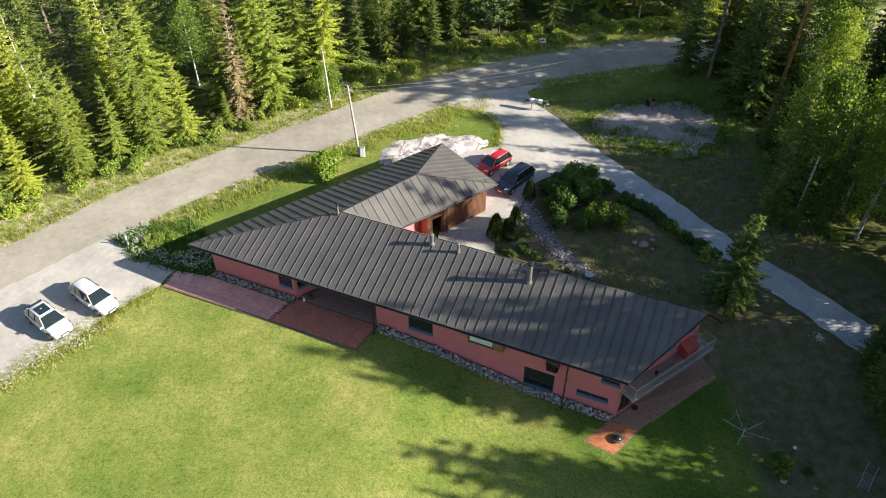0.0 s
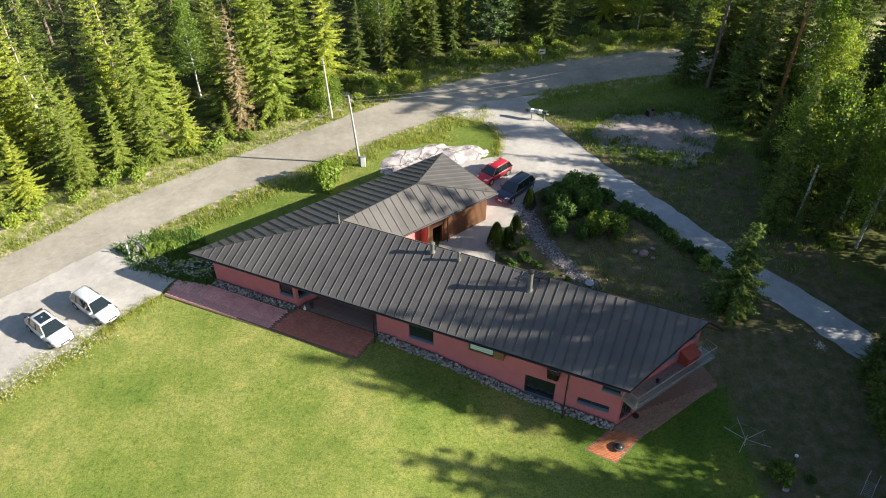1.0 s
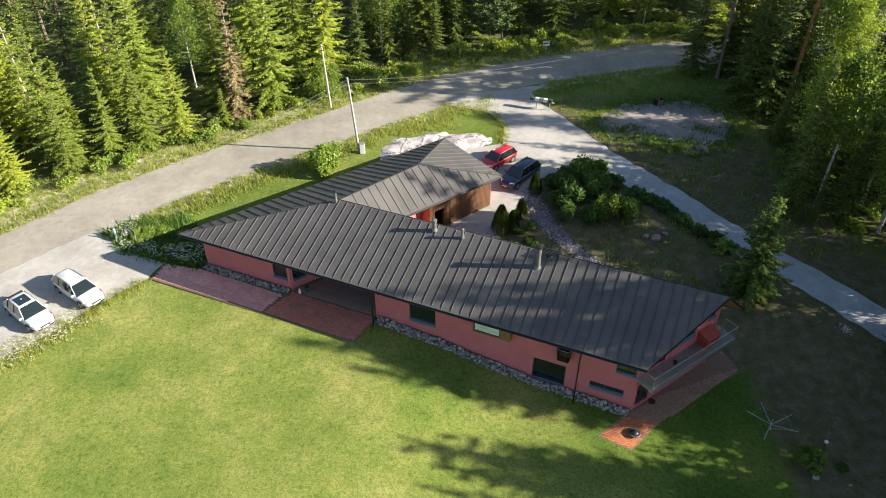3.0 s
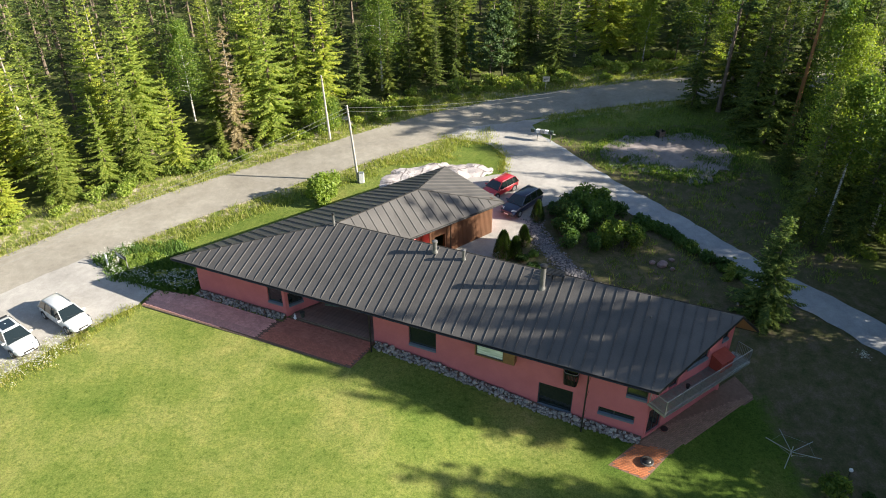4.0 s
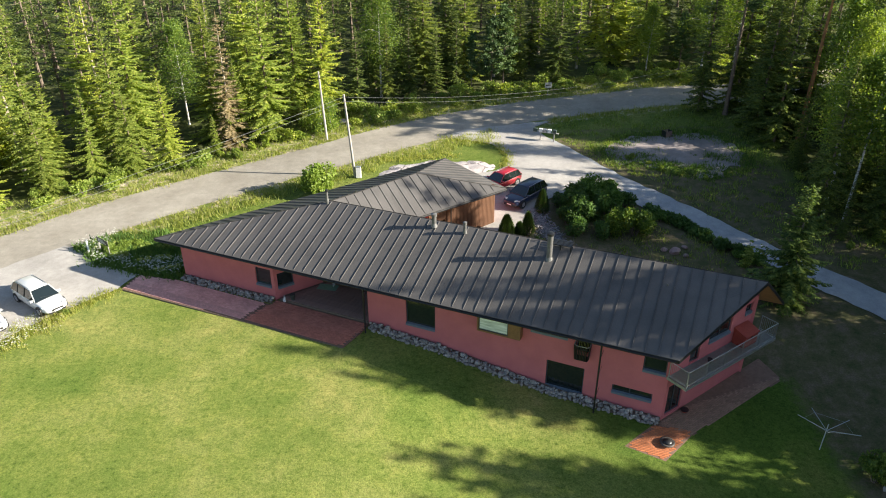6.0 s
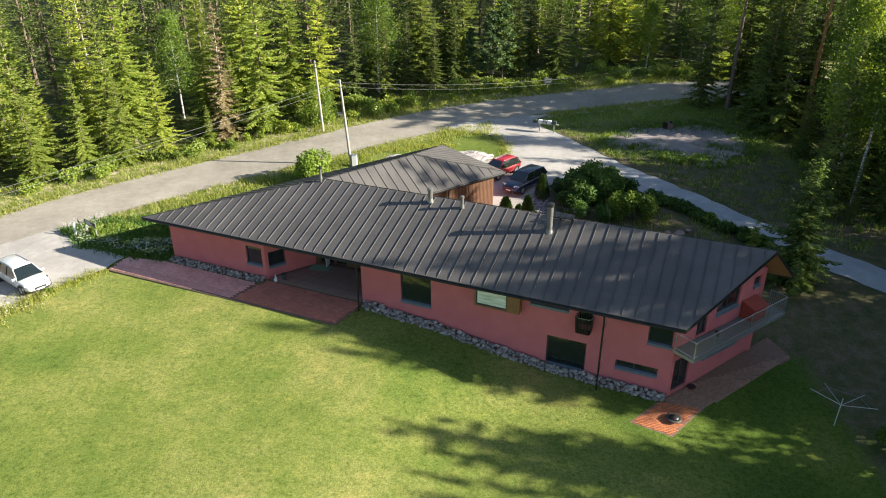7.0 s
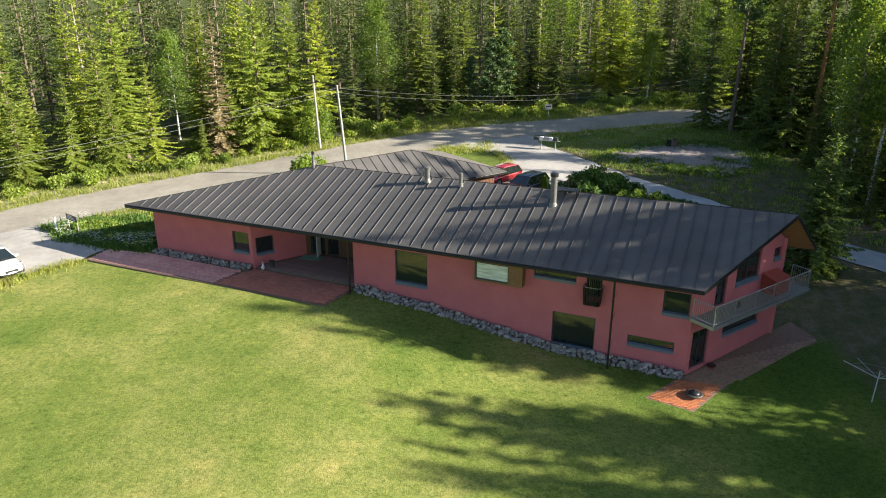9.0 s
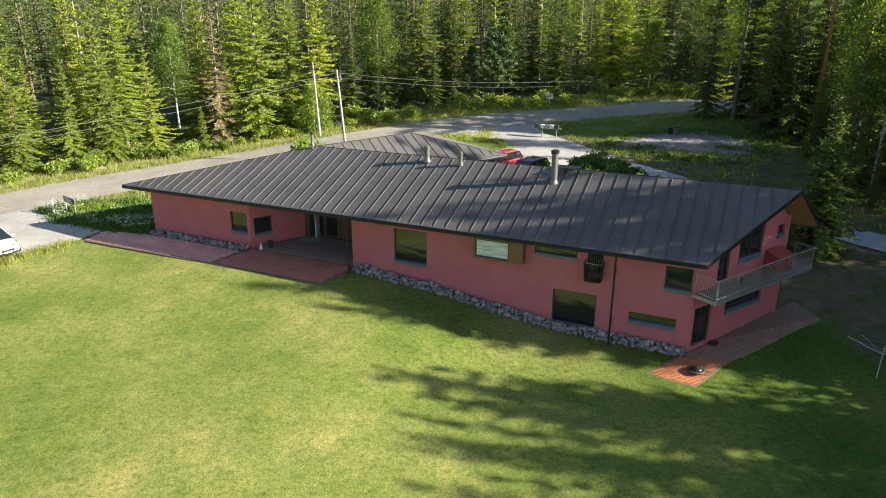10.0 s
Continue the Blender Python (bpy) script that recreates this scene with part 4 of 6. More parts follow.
# the trees that stand out at the wood's edge
for kind, x, y, s, tl in ((near_kinds[0], -28.4, 68.7, 0.68, 1.02), (dead, -23.5, 74.3, 0.92, 1.0), (near_kinds[2], -19.6, 75.9, 0.98, 1.0), (near_kinds[1], -25.5, 75.4, 0.95, 1.0),
                          (sparse[0], -42.5, 66.4, 0.92, 1.0), (near_kinds[3], -39.0, 63.5, 0.95, 1.0), (near_kinds[0], -34.6, 65.1, 0.62, 1.05), (near_kinds[4], -32.9, 72.4, 0.9, 1.0), (sparse[1], -35.9, 71.9, 0.85, 1.0),
                          (near_kinds[0], -24.7, 72.0, 0.3, 0.95), (near_kinds[1], -37.6, 61.6, 0.55, 1.0), (near_kinds[2], -31.2, 66.3, 0.5, 1.0), (near_kinds[0], -41.8, 58.8, 0.6, 1.0), (near_kinds[3], -47.8, 55.8, 0.65, 1.0), (near_kinds[3], -46.5, 63.8, 0.9, 1.0), (near_kinds[1], -52.5, 56.5, 0.9, 1.0), (near_kinds[2], -45.4, 69.4, 0.9, 1.0),
                          (near_kinds[3], -14.2, 81.4, 1.0, 1.0), (shady[0], -10.8, 85.8, 0.6, 1.0), (shady[1], -7.2, 86.9, 0.55, 1.0), (shady[0], -4.6, 88.9, 0.62, 1.0), (shady[1], -1.2, 90.2, 0.5, 1.0), (shady[0], 1.4, 91.6, 0.6, 1.0), (shady[1], -9.2, 91.0, 0.9, 1.0), (shady[0], -5.8, 93.0, 0.95, 1.0), (shady[1], 0.0, 96.0, 0.95, 1.0), (birches[0], -8.2, 88.7, 0.95, 1.0), (near_kinds[4], -2.9, 93.2, 0.9, 1.0), (near_kinds[1], 2.5, 95.4, 0.95, 1.0), (pines[1], 7.6, 92.6, 0.74, 1.0), (pines[1], 6.0, 91.9, 0.66, 1.0), (pines[1], 3.4, 92.4, 0.5, 1.0),
                          (birches[1], 16.4, 103.1, 1.0, 1.0), (near_kinds[2], 23.0, 101.3, 0.95, 1.0), (near_kinds[4], 27.5, 100.6, 0.9, 1.0), (near_kinds[0], 25.3, 103.2, 1.0, 1.0), (pines[1], 32.1, 97.3, 0.55, 1.0),
                          (thick[1], 30.2, 82.0, 0.95, 1.05), (pines[0], 33.0, 81.0, 1.12, 1.0), (thick[0], 35.4, 58.4, 0.8, 1.0), (thick[1], 31.6, 54.2, 0.75, 1.0), (bare_birch, 32.8, 55.6, 0.95, 1.0), (bare_birch, 34.4, 55.0, 1.0, 1.0), (thick[0], 36.2, 53.4, 0.7, 1.0), (thick[1], 33.0, 52.6, 0.28, 1.0), (lone, 24.45, 43.4, 0.88, 1.0)):
    grow(kind, x, y, s, tl)


def clear_of(x, y, gap):
    return all((x - a) ** 2 + (y - b) ** 2 > gap * gap for a, b in taken)


def gather(name, places, k):
    """One mesh of many far plants: part k of each at its place."""
    vs, fs, at = [], [], 0
    for proto, m in places:
        src = proto.children[k].data
        co = np.empty(len(src.vertices) * 3)
        src.vertices.foreach_get("co", co)
        mm = np.array(m)
        vs.append(co.reshape(-1, 3) @ mm[:3, :3].T + mm[:3, 3])
        fs += [tuple(i + at for i in p.vertices) for p in src.polygons]
        at += len(src.vertices)
    return raw_mesh(name, np.concatenate(vs).tolist(), fs, places[0][0].children[k].data.materials[0])


deep = []
# the wood behind the road
for row, (d0, d1, count, gap) in enumerate(((0.8, 7, 58, 3.0), (6, 16, 66, 3.3), (15, 29, 70, 3.6), (28, 48, 100, 3.9), (46, 85, 130, 4.6))):
    tries = 0
    while count > 0 and tries < 4000:
        tries += 1
        x, y = rnd.uniform(-112, 70), rnd.uniform(0, 190)
        s = side(x, y, WOODS)
        if not d0 < s < d1 or not clear_of(x, y, gap) or y > 165 + 0.25 * x:
            continue
        # right of x = -16 many front spruces carry the shade-darkened needles
        pick = rnd.random()
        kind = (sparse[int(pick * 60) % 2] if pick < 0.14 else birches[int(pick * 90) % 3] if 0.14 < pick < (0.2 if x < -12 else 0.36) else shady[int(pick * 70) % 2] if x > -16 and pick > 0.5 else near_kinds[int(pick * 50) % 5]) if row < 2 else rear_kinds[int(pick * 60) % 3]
        if row < 2:
            grow(kind, x, y, rnd.uniform(0.48, 0.85) if row == 0 else rnd.uniform(0.72, 1.1), rnd.uniform(0.92, 1.12))
        else:
            taken.append((x, y))
            deep.append((kind, on_ground(x, y, rnd.random() * 6.28, rnd.uniform(0.85, 1.15), rnd.uniform(0.95, 1.12))))
        count -= 1
far_wood = new("far_wood")
tagged(far_wood, "dense spruce wood rising behind the road", "wood", kind="stuff")
for k in (0, 1):
    nm = rear_kinds[0].children[k].name.split(".")[0] + "s"
    shared(nm, gather(nm, deep, k), far_wood)
for kind, (x, y) in zip(rear_kinds, ((-52, 78), (-40, 88), (-16, 104))):
    grow(kind, x, y)
# the mixed wood beyond the driveway
for row, (d0, d1, count, gap) in enumerate(((0.4, 6, 20, 3.0), (5, 14, 24, 3.4))):
    tries = 0
    while count > 0 and tries < 3000:
        tries += 1
        x, y = rnd.uniform(32, 66), rnd.uniform(40, 100)
        s = -side(x, y, WOODS_EAST[::-1])
        if not d0 < s < d1 or not clear_of(x, y, gap) or seg_dist(x, y, DRIVE) < 3.6 or seg_dist(x, y, ROAD) < 5.5 or (x > 45 and 54 < y < 66) or (x - 39.2) ** 2 + (y - 67.2) ** 2 < 16 or (38 < x < 56 and 61 < y < 68.5):
            continue
        pick = rnd.random()
        kind = birches[int(pick * 90) % 3] if pick < 0.35 else shady[int(pick * 70) % 2] if row == 0 else rear_kinds[int(pick * 60) % 3]
        grow(kind, x, y, rnd.uniform(0.8, 1.1) * (0.62 if 58 < y < 71 and x < 46 else 1.0), rnd.uniform(0.95, 1.1))
        count -= 1
# the wood to the south-east that shades the lawn and the low end of the house
for x, y, h in ((37.5, 28.8, 20), (40, 31.0, 22), (42, 28.6, 23.5), (40.5, 34.2, 22), (44, 31.5, 23.5), (43, 36.5, 20), (46.5, 34, 22.5), (46, 39.5, 14), (49, 36.5, 23), (48, 30.0, 26.5), (50, 41, 15), (47.5, 43.8, 27), (52, 45, 28.5), (57, 44, 29), (55.6, 84.4, 23), (59.7, 80.9, 24), (54.0, 80.0, 22), (61.3, 86.1, 25), (52.3, 76.5, 22), (58.2, 75.6, 24), (63.4, 82.7, 25), (66.9, 87.0, 26), (50.6, 72.0, 21), (56.6, 70.2, 23), (62.3, 72.0, 25), (65.8, 77.4, 26), (47.2, 81.4, 20), (52, 33, 25), (45, 28.4, 25), (42.5, 26.9, 21.5), (46, 26.4, 23.5), (39, 37.5, 12), (42, 40.5, 11), (44.5, 46, 22),
                (43.5, 30.0, 21.5), (45.5, 31.5, 21.5), (46, 29.8, 22.5), (44, 33.2, 20.5), (45, 29.0, 22.5), (43, 29.0, 21), (41, 29.8, 20), (41.5, 32.5, 19.5), (47.5, 32.5, 22), (46.8, 28.0, 23.5),
                (38.0, 21.2, 15), (39.5, 21.9, 16.5), (37.4, 21.8, 13), (40.5, 19.4, 17), (38.4, 19.2, 15.5), (36.0, 21.6, 12), (37.2, 17.2, 14.5), (40.2, 16.2, 17),
                (47, 56, 13.5), (50, 58, 15), (48, 61, 14.5), (52, 63, 16), (49.5, 54.5, 14.5), (54, 57, 16.5), (47, 64, 14), (53, 60, 16.5), (56, 65, 18), (44, 58, 11.5), (45, 61.5, 12),
                (36.5, 20.0, 15.5), (39, 18.0, 17), (41, 20.8, 18.5), (43, 16.0, 18.5), (46, 19.6, 20), (39, 13.8, 16.5), (36.5, 11.0, 15), (42, 11.0, 17.5), (47, 14.5, 20), (45, 8.5, 19), (50, 18.5, 22), (35, 15.6, 13.5), (49, 9.0, 20), (35.5, 6.5, 14), (40, 6.0, 16)):
    kind = int(x * 7 + y) % 2
    grow(thick[kind], x, y + (1.3 if y < 22 else 0.0), (h * 1.06 if y < 22 else h) / (17.0, 20.0)[kind])
for i in range(33):
    x, y = 33.0 + (i % 3) * 2.1 + 0.6 * math.sin(i * 2.3), 19.6 + (i // 3) * 1.65 + 0.4 * math.sin(i * 5.1)
    grow(thick[i % 2], x, y, (0.47 + 0.07 * (i % 3) + 0.05 * math.sin(i * 1.7)) * (1.0 if i % 2 == 0 else 0.85))
sunny = birch(176, 15.0, 11000, 0.12, 0.2, "tall birch with sunlit yellow-green put into its leaves", M_sunny)
grow(sunny, 39.4, 66.1)
grow(pine(204, 24.0, 0.62, "tall pine with an orange upper trunk", M_pinebark), 37.8, 72.3)
for x, y, s in ((47.6, 65.3, 0.8), (49.0, 58.4, 0.85), (40.3, 53.7, 1.0)):
    grow(birches[int(x * 3) % 3], x, y, s)
for x, y, s in ((35.3, 76.9, 0.95), (34.0, 74.2, 0.9), (37.2, 80.9, 1.0), (39.5, 76.5, 1.05), (34.8, 83.0, 1.0), (42.4, 70.7, 0.9), (39.0, 60.7, 0.65), (35.9, 61.7, 0.5), (36.9, 64.3, 0.5), (35.1, 65.9, 0.42), (34.0, 59.7, 0.45)):
    grow(thick[int(x * 3) % 2], x, y, s * (1.08 if y > 70 else 1.0))

# ---- stone plinth along the house ----
def stone_mesh(seed, mat, flat=0.8, detail=1):
    rng = random.Random(seed)
    bm = bmesh.new()
    bmesh.ops.create_icosphere(bm, subdivisions=detail, radius=0.5)
    off = Vector((rng.random() * 50, rng.random() * 50, rng.random() * 50))
    for v in bm.verts:
        v.co *= 1 + 0.45 * noise.noise(v.co * 1.6 + off)
        v.co.z *= flat
        v.co.x *= 1.15
    return mesh_of("stone", bm, mat, True)


STONES = [stone_mesh(300 + i, M_stone) for i in range(7)]
plinth = thing("stone_plinth", HOUSE, "bank of rounded grey field stones along the red wall", "stone bank")
rng = random.Random(5)


def stone_line(u0, u1, count, z_top):
    for i in range(count):
        u = u0 + (u1 - u0) * (i + rng.random()) / count
        row = rng.random()
        p = HOUSE @ Vector((u, -0.16 - 0.5 * row, 0))
        gz = ground_z(p.x, p.y)
        size = rng.uniform(0.17, 0.33) * (1.35 if rng.random() < 0.12 else 1)
        z = gz + (1 - row) * z_top + size * 0.12
        m = Matrix.Translation((u, -0.16 - 0.5 * row, z)) @ Euler((rng.random() * 3, rng.random() * 0.5, rng.random() * 6)).to_matrix().to_4x4() @ Matrix.Diagonal((size * 1.1, size, size * 0.9, 1))
        shared("stone", rng.choice(STONES), plinth, m)


stone_line(0.1, 19.6, 222, 0.30)
stone_line(-16.5, -8.0, 75, 0.24)
sv, sf = [], []
small = [([tuple(v.co) for v in me.vertices], [tuple(p.vertices) for p in me.polygons]) for me in STONES]
for i in range(520):
    u = rng.uniform(0.05, 19.65) if i < 380 else rng.uniform(-16.5, -8.0)
    row = rng.random()
    p = HOUSE @ Vector((u, -0.14 - 0.52 * row, 0))
    size = rng.uniform(0.13, 0.27)
    m = Matrix.Translation((u, -0.14 - 0.52 * row, ground_z(p.x, p.y) + (1 - row) * 0.25 + 0.05)) @ Euler((rng.random() * 3, rng.random(), rng.random() * 6)).to_matrix().to_4x4() @ Matrix.Scale(size, 4)
    vs0, fs0 = rng.choice(small)
    k = len(sv)
    sv += [tuple(m @ Vector(c)) for c in vs0]
    sf += [tuple(k + q for q in f) for f in fs0]
fill = new("stone_fill", raw_mesh("stone_fill", sv, sf, M_stone, True))
fill.parent = plinth
tagged(fill, kind="stuff")
bm = bmesh.new()
for u0, u1 in ((0.0, 19.7), (-16.5, -8.0)):
    n = 30
    for i in range(n):
        a, c = u0 + (u1 - u0) * i / n, u0 + (u1 - u0) * (i + 1) / n
        rows = []
        for u in (a, c):
            p = HOUSE @ Vector((u, -0.4, 0))
            gz = ground_z(p.x, p.y)
            rows.append([bm.verts.new((u, v, gz + z)) for v, z in ((-0.72, -0.1), (-0.4, 0.08), (-0.004, 0.25))])
        for k in range(2):
            bm.faces.new((rows[0][k], rows[1][k], rows[1][k + 1], rows[0][k + 1]))
bmesh.ops.remove_doubles(bm, verts=bm.verts, dist=0.001)
part("gravel_bed", bm, M_joint, plinth, "dark soil between the stones")

# ---- terrace, entrance deck, low-end deck ----
HP = HOUSE


def paving(name, poly, z_of, size, mat, label, category, joint, limit=290, herring=False, keep=None, piece_mat=None):
    """Pavers laid in a field: those in a chosen stretch as pieces, the rest joined."""
    t = thing(name, HP, label, category, kind="structure")
    bm = bmesh.new()
    n = len(poly)
    vs = [bm.verts.new((x, y, z_of(x, y) - 0.02)) for x, y in poly]
    bm.faces.new(vs)
    ret = bmesh.ops.extrude_face_region(bm, geom=list(bm.faces))
    bmesh.ops.translate(bm, vec=(0, 0, -0.25), verts=[e for e in ret["geom"] if isinstance(e, bmesh.types.BMVert)])
    bmesh.ops.recalc_face_normals(bm, faces=bm.faces)
    part("bed", bm, joint, t)

    def inside(x, y):
        c = False
        for i in range(n):
            (ax, ay), (bx, by) = poly[i], poly[i - 1]
            if (ay > y) != (by > y) and x < (bx - ax) * (y - ay) / (by - ay) + ax:
                c = not c
        return c

    lx, ly = size
    me = mesh_of("paver", box(bmesh.new(), -lx / 2 + 0.008, -ly / 2 + 0.008, -0.03, lx / 2 - 0.008, ly / 2 - 0.008, 0.006, 0.006), piece_mat or mat)
    x0, x1 = min(p[0] for p in poly), max(p[0] for p in poly)
    y0, y1 = min(p[1] for p in poly), max(p[1] for p in poly)
    rest_v, rest_f, count = [], [], 0
    j, y = 0, y0 + ly / 2
    while y < y1:
        x = x0 + lx / 2 + (lx / 2 if j % 2 else 0)
        while x < x1:
            if all(inside(x + a * lx * 0.48, y + b2 * ly * 0.48) for a in (-1, 1) for b2 in (-1, 1)):
                z = z_of(x, y) + 0.004 * math.sin(x * 13 + y * 29)
                if count < limit and (keep is None or keep(x, y)):
                    shared("paver", me, t, Matrix.Translation((x, y, z)))
                    count += 1
                else:
                    k = len(rest_v)
                    hx, hy = lx / 2 - 0.009, ly / 2 - 0.009
                    rest_v += [(x - hx, y - hy, z + 0.005), (x + hx, y - hy, z + 0.005), (x + hx, y + hy, z + 0.005), (x - hx, y + hy, z + 0.005),
                               (x - hx, y - hy, z - 0.025), (x + hx, y - hy, z - 0.025), (x + hx, y + hy, z - 0.025), (x - hx, y + hy, z - 0.025)]
                    rest_f += [(k, k + 1, k + 2, k + 3), (k, k + 4, k + 5, k + 1), (k + 1, k + 5, k + 6, k + 2), (k + 2, k + 6, k + 7, k + 3), (k + 3, k + 7, k + 4, k)]
            x += lx
        y += ly
        j += 1
    if rest_f:
        r = new("pavers", raw_mesh("pavers", rest_v, rest_f, mat))
        r.parent = t
        tagged(r, kind="stuff")
    return t


mat, nt, b = material("clay pavers in a field", 0.85)
gi = nt.nodes.new("ShaderNodeNewGeometry")
c = ramp(nt, gi.outputs["Random Per Island"], [(0.0, (0.60, 0.30, 0.255)), (1.0, (0.72, 0.38, 0.33))])
f = noise_node(nt, 0.55, 5, 0.7)
c = mix(nt, 0.75, c, ramp(nt, f, [(0.35, (0.95, 0.9, 0.88)), (0.5, (1.12, 1.1, 1.1)), (0.68, (1.3, 1.35, 1.4))]), "MULTIPLY")
c = mix(nt, 0.5, c, ramp(nt, noise_node(nt, 25, 3), [(0.3, (0.7, 0.7, 0.7)), (0.7, (1.25, 1.25, 1.25))]), "MULTIPLY")
colour(nt, b, c)
M_pavers = mat

# same bricks as the orange square, browned to carry the balcony-side shade
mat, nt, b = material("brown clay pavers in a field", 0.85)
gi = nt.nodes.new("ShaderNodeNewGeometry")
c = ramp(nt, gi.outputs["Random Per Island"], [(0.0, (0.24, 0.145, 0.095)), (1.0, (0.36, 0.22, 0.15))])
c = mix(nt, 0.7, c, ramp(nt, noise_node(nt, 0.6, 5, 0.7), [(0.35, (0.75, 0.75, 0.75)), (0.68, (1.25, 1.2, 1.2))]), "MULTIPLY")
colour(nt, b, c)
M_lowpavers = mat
mat, nt, b = material("dark red clay pavers in a field", 0.85)
gi = nt.nodes.new("ShaderNodeNewGeometry")
c = ramp(nt, gi.outputs["Random Per Island"], [(0.0, (0.42, 0.15, 0.105)), (1.0, (0.54, 0.21, 0.145))])
c = mix(nt, 0.7, c, ramp(nt, noise_node(nt, 0.6, 5, 0.7), [(0.35, (0.75, 0.75, 0.75)), (0.68, (1.25, 1.25, 1.25))]), "MULTIPLY")
colour(nt, b, c)
M_entrypavers = mat
M_fadedpaver = mottled("faded clay paver", (0.58, 0.29, 0.245), (0.70, 0.37, 0.32), 2.0, 0.85, 30, relief=0.003, vary=0.1)
M_bed = mottled("brick dust bed", (0.15, 0.09, 0.06), (0.23, 0.135, 0.095), 4, 0.95, 30)
# single brick with the same shade in its colour
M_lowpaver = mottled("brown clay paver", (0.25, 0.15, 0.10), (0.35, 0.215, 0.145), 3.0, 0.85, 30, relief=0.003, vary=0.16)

TERRACE = [(-19.9, -1.35), (-19.5, -3.45), (-8.6, -3.25), (-8.2, -0.75), (-16.6, -0.75)]
ENTRY = [(-8.58, -3.25), (-0.4, -3.1), (-0.15, -1.1), (-0.15, -0.05), (-7.9, -0.05), (-7.9, -0.75), (-8.18, -0.75)]
paving("terrace", TERRACE, lambda x, y: -0.27, (0.28, 0.14), M_pavers, "worn faded red clay brick terrace along the front wall", "terrace", M_bed, keep=lambda x, y: y < -2.5, piece_mat=M_fadedpaver)
paving("entry_terrace", ENTRY, lambda x, y: -0.27, (0.28, 0.14), M_entrypavers, "dark red clay brick paving before the entrance", "terrace", M_bed, keep=lambda x, y: -8.2 < x and y < -1.8, piece_mat=M_paver)
# kerb of dark edging along the lawn side
kerb = thing("edging", HOUSE, "dark edging strip between terrace and lawn", "edging", kind="structure")
ka, kb = Vector((-19.5, -3.48, -0.30)), Vector((-0.4, -3.13, -0.30))
bm = bmesh.new()
for i in range(19):
    a, c2 = ka.lerp(kb, i / 19), ka.lerp(kb, (i + 0.985) / 19)
    d = (c2 - a)
    box(bm, 0, -0.06, -0.2, d.length, 0.0, 0.012, 0.008, Matrix.Translation(a) @ d.to_track_quat("X", "Z").to_matrix().to_4x4())
part("kerb_stone", bm, M_joint, kerb)

deck = thing("entrance_deck", HOUSE, "worn grey board deck under the entrance roof", "deck", kind="structure")
bm = box(bmesh.new(), -7.6, -0.02, -0.4, -0.22, 4.3, -0.17)
part("frame", bm, M_joint, deck)
plank = mesh_of("plank", box(bmesh.new(), 0, -0.065, -0.03, 7.3, 0.065, 0.0, 0.006), M_greydeck)
for i in range(24):
    v = 0.1 + i * 0.143
    u0 = max(-7.75 + max(0, v) * 0.59, -7.6)
    shared("plank", plank, deck, Matrix.Translation((u0 + 0.1, v, -0.125)) @ Matrix.Diagonal(((-0.3 - u0) / 7.3, 1, 1, 1)))

LOW = -1.68

def lie(x, y):
    """A little above the lawn, in the paving's own axes."""
    w = HP @ Vector((x, y, 0))
    return ground_z(w.x, w.y) + 0.022


DECK_M = HOUSE @ Matrix.Translation((19.75, 0, 0)) @ Matrix.Rotation(math.atan2(ED.y, ED.x), 4, "Z")
dm = Matrix.Translation((19.75, 0, LOW - 0.16)) @ Matrix.Rotation(math.atan2(ED.y, ED.x), 4, "Z") @ Matrix.Rotation(-0.023, 4, "Y")
HP = DECK_M
paving("low_terrace", [(-0.7, -0.02), (0.6, -1.95), (9.3, -2.1), (9.75, -0.02)], lie, (0.25, 0.125), M_lowpavers, "brick terrace below the balcony, shade put into its brown colour", "terrace", M_bed, limit=280, keep=lambda x, y: x < 4.2, piece_mat=M_lowpaver)
HP = HOUSE

square_m = Matrix.Rotation(radians(8), 4, "Z")
HP = HOUSE @ square_m
corners = [square_m.inverted() @ Vector((u, v, 0)) for u, v in ((18.2, -3.0), (20.55, -3.2), (21.85, 0.0), (19.4, -0.55))]
paving("brick_square", [(c2.x, c2.y) for c2 in corners], lie, (0.26, 0.13), M_paver2, "square of orange clay bricks on the lawn", "paving", M_bed)
HP = HOUSE

M_clay0 = mottled("rusty dark iron", (0.05, 0.045, 0.04), (0.1, 0.085, 0.075), 6, 0.6)
bowl = thing("fire_bowl", HOUSE @ Matrix.Translation((20.4, -1.85, LOW - 0.205)) @ Matrix.Scale(0.85, 4), "dark round fire bowl with a domed lid on bricks", "fire bowl")
bm = bmesh.new()
prof = [(0.0, 0.02), (0.3, 0.02), (0.5, 0.12), (0.52, 0.18), (0.4, 0.2), (0.34, 0.19)]
rows = [[bm.verts.new((r * math.cos(a), r * math.sin(a), z)) for a in [k * math.pi / 12 for k in range(24)]] for r, z in prof[1:]]
for r0, r1 in zip(rows, rows[1:]):
    for k in range(24):
        bm.faces.new((r0[k], r0[(k + 1) % 24], r1[(k + 1) % 24], r1[k]))
bm.faces.new(rows[0][::-1])
part("bowl", bm, M_clay0, bowl, smooth=True)
bm = bmesh.new()
bmesh.ops.create_uvsphere(bm, u_segments=20, v_segments=8, radius=0.34)
for v in bm.verts:
    v.co.z = max(v.co.z, 0) * 0.5 + 0.19
part("lid", bm, M_black, bowl, "black domed lid", smooth=True)
part("knob", rod(bmesh.new(), (0, 0, 0.35), (0, 0, 0.42), 0.05), M_black, bowl)

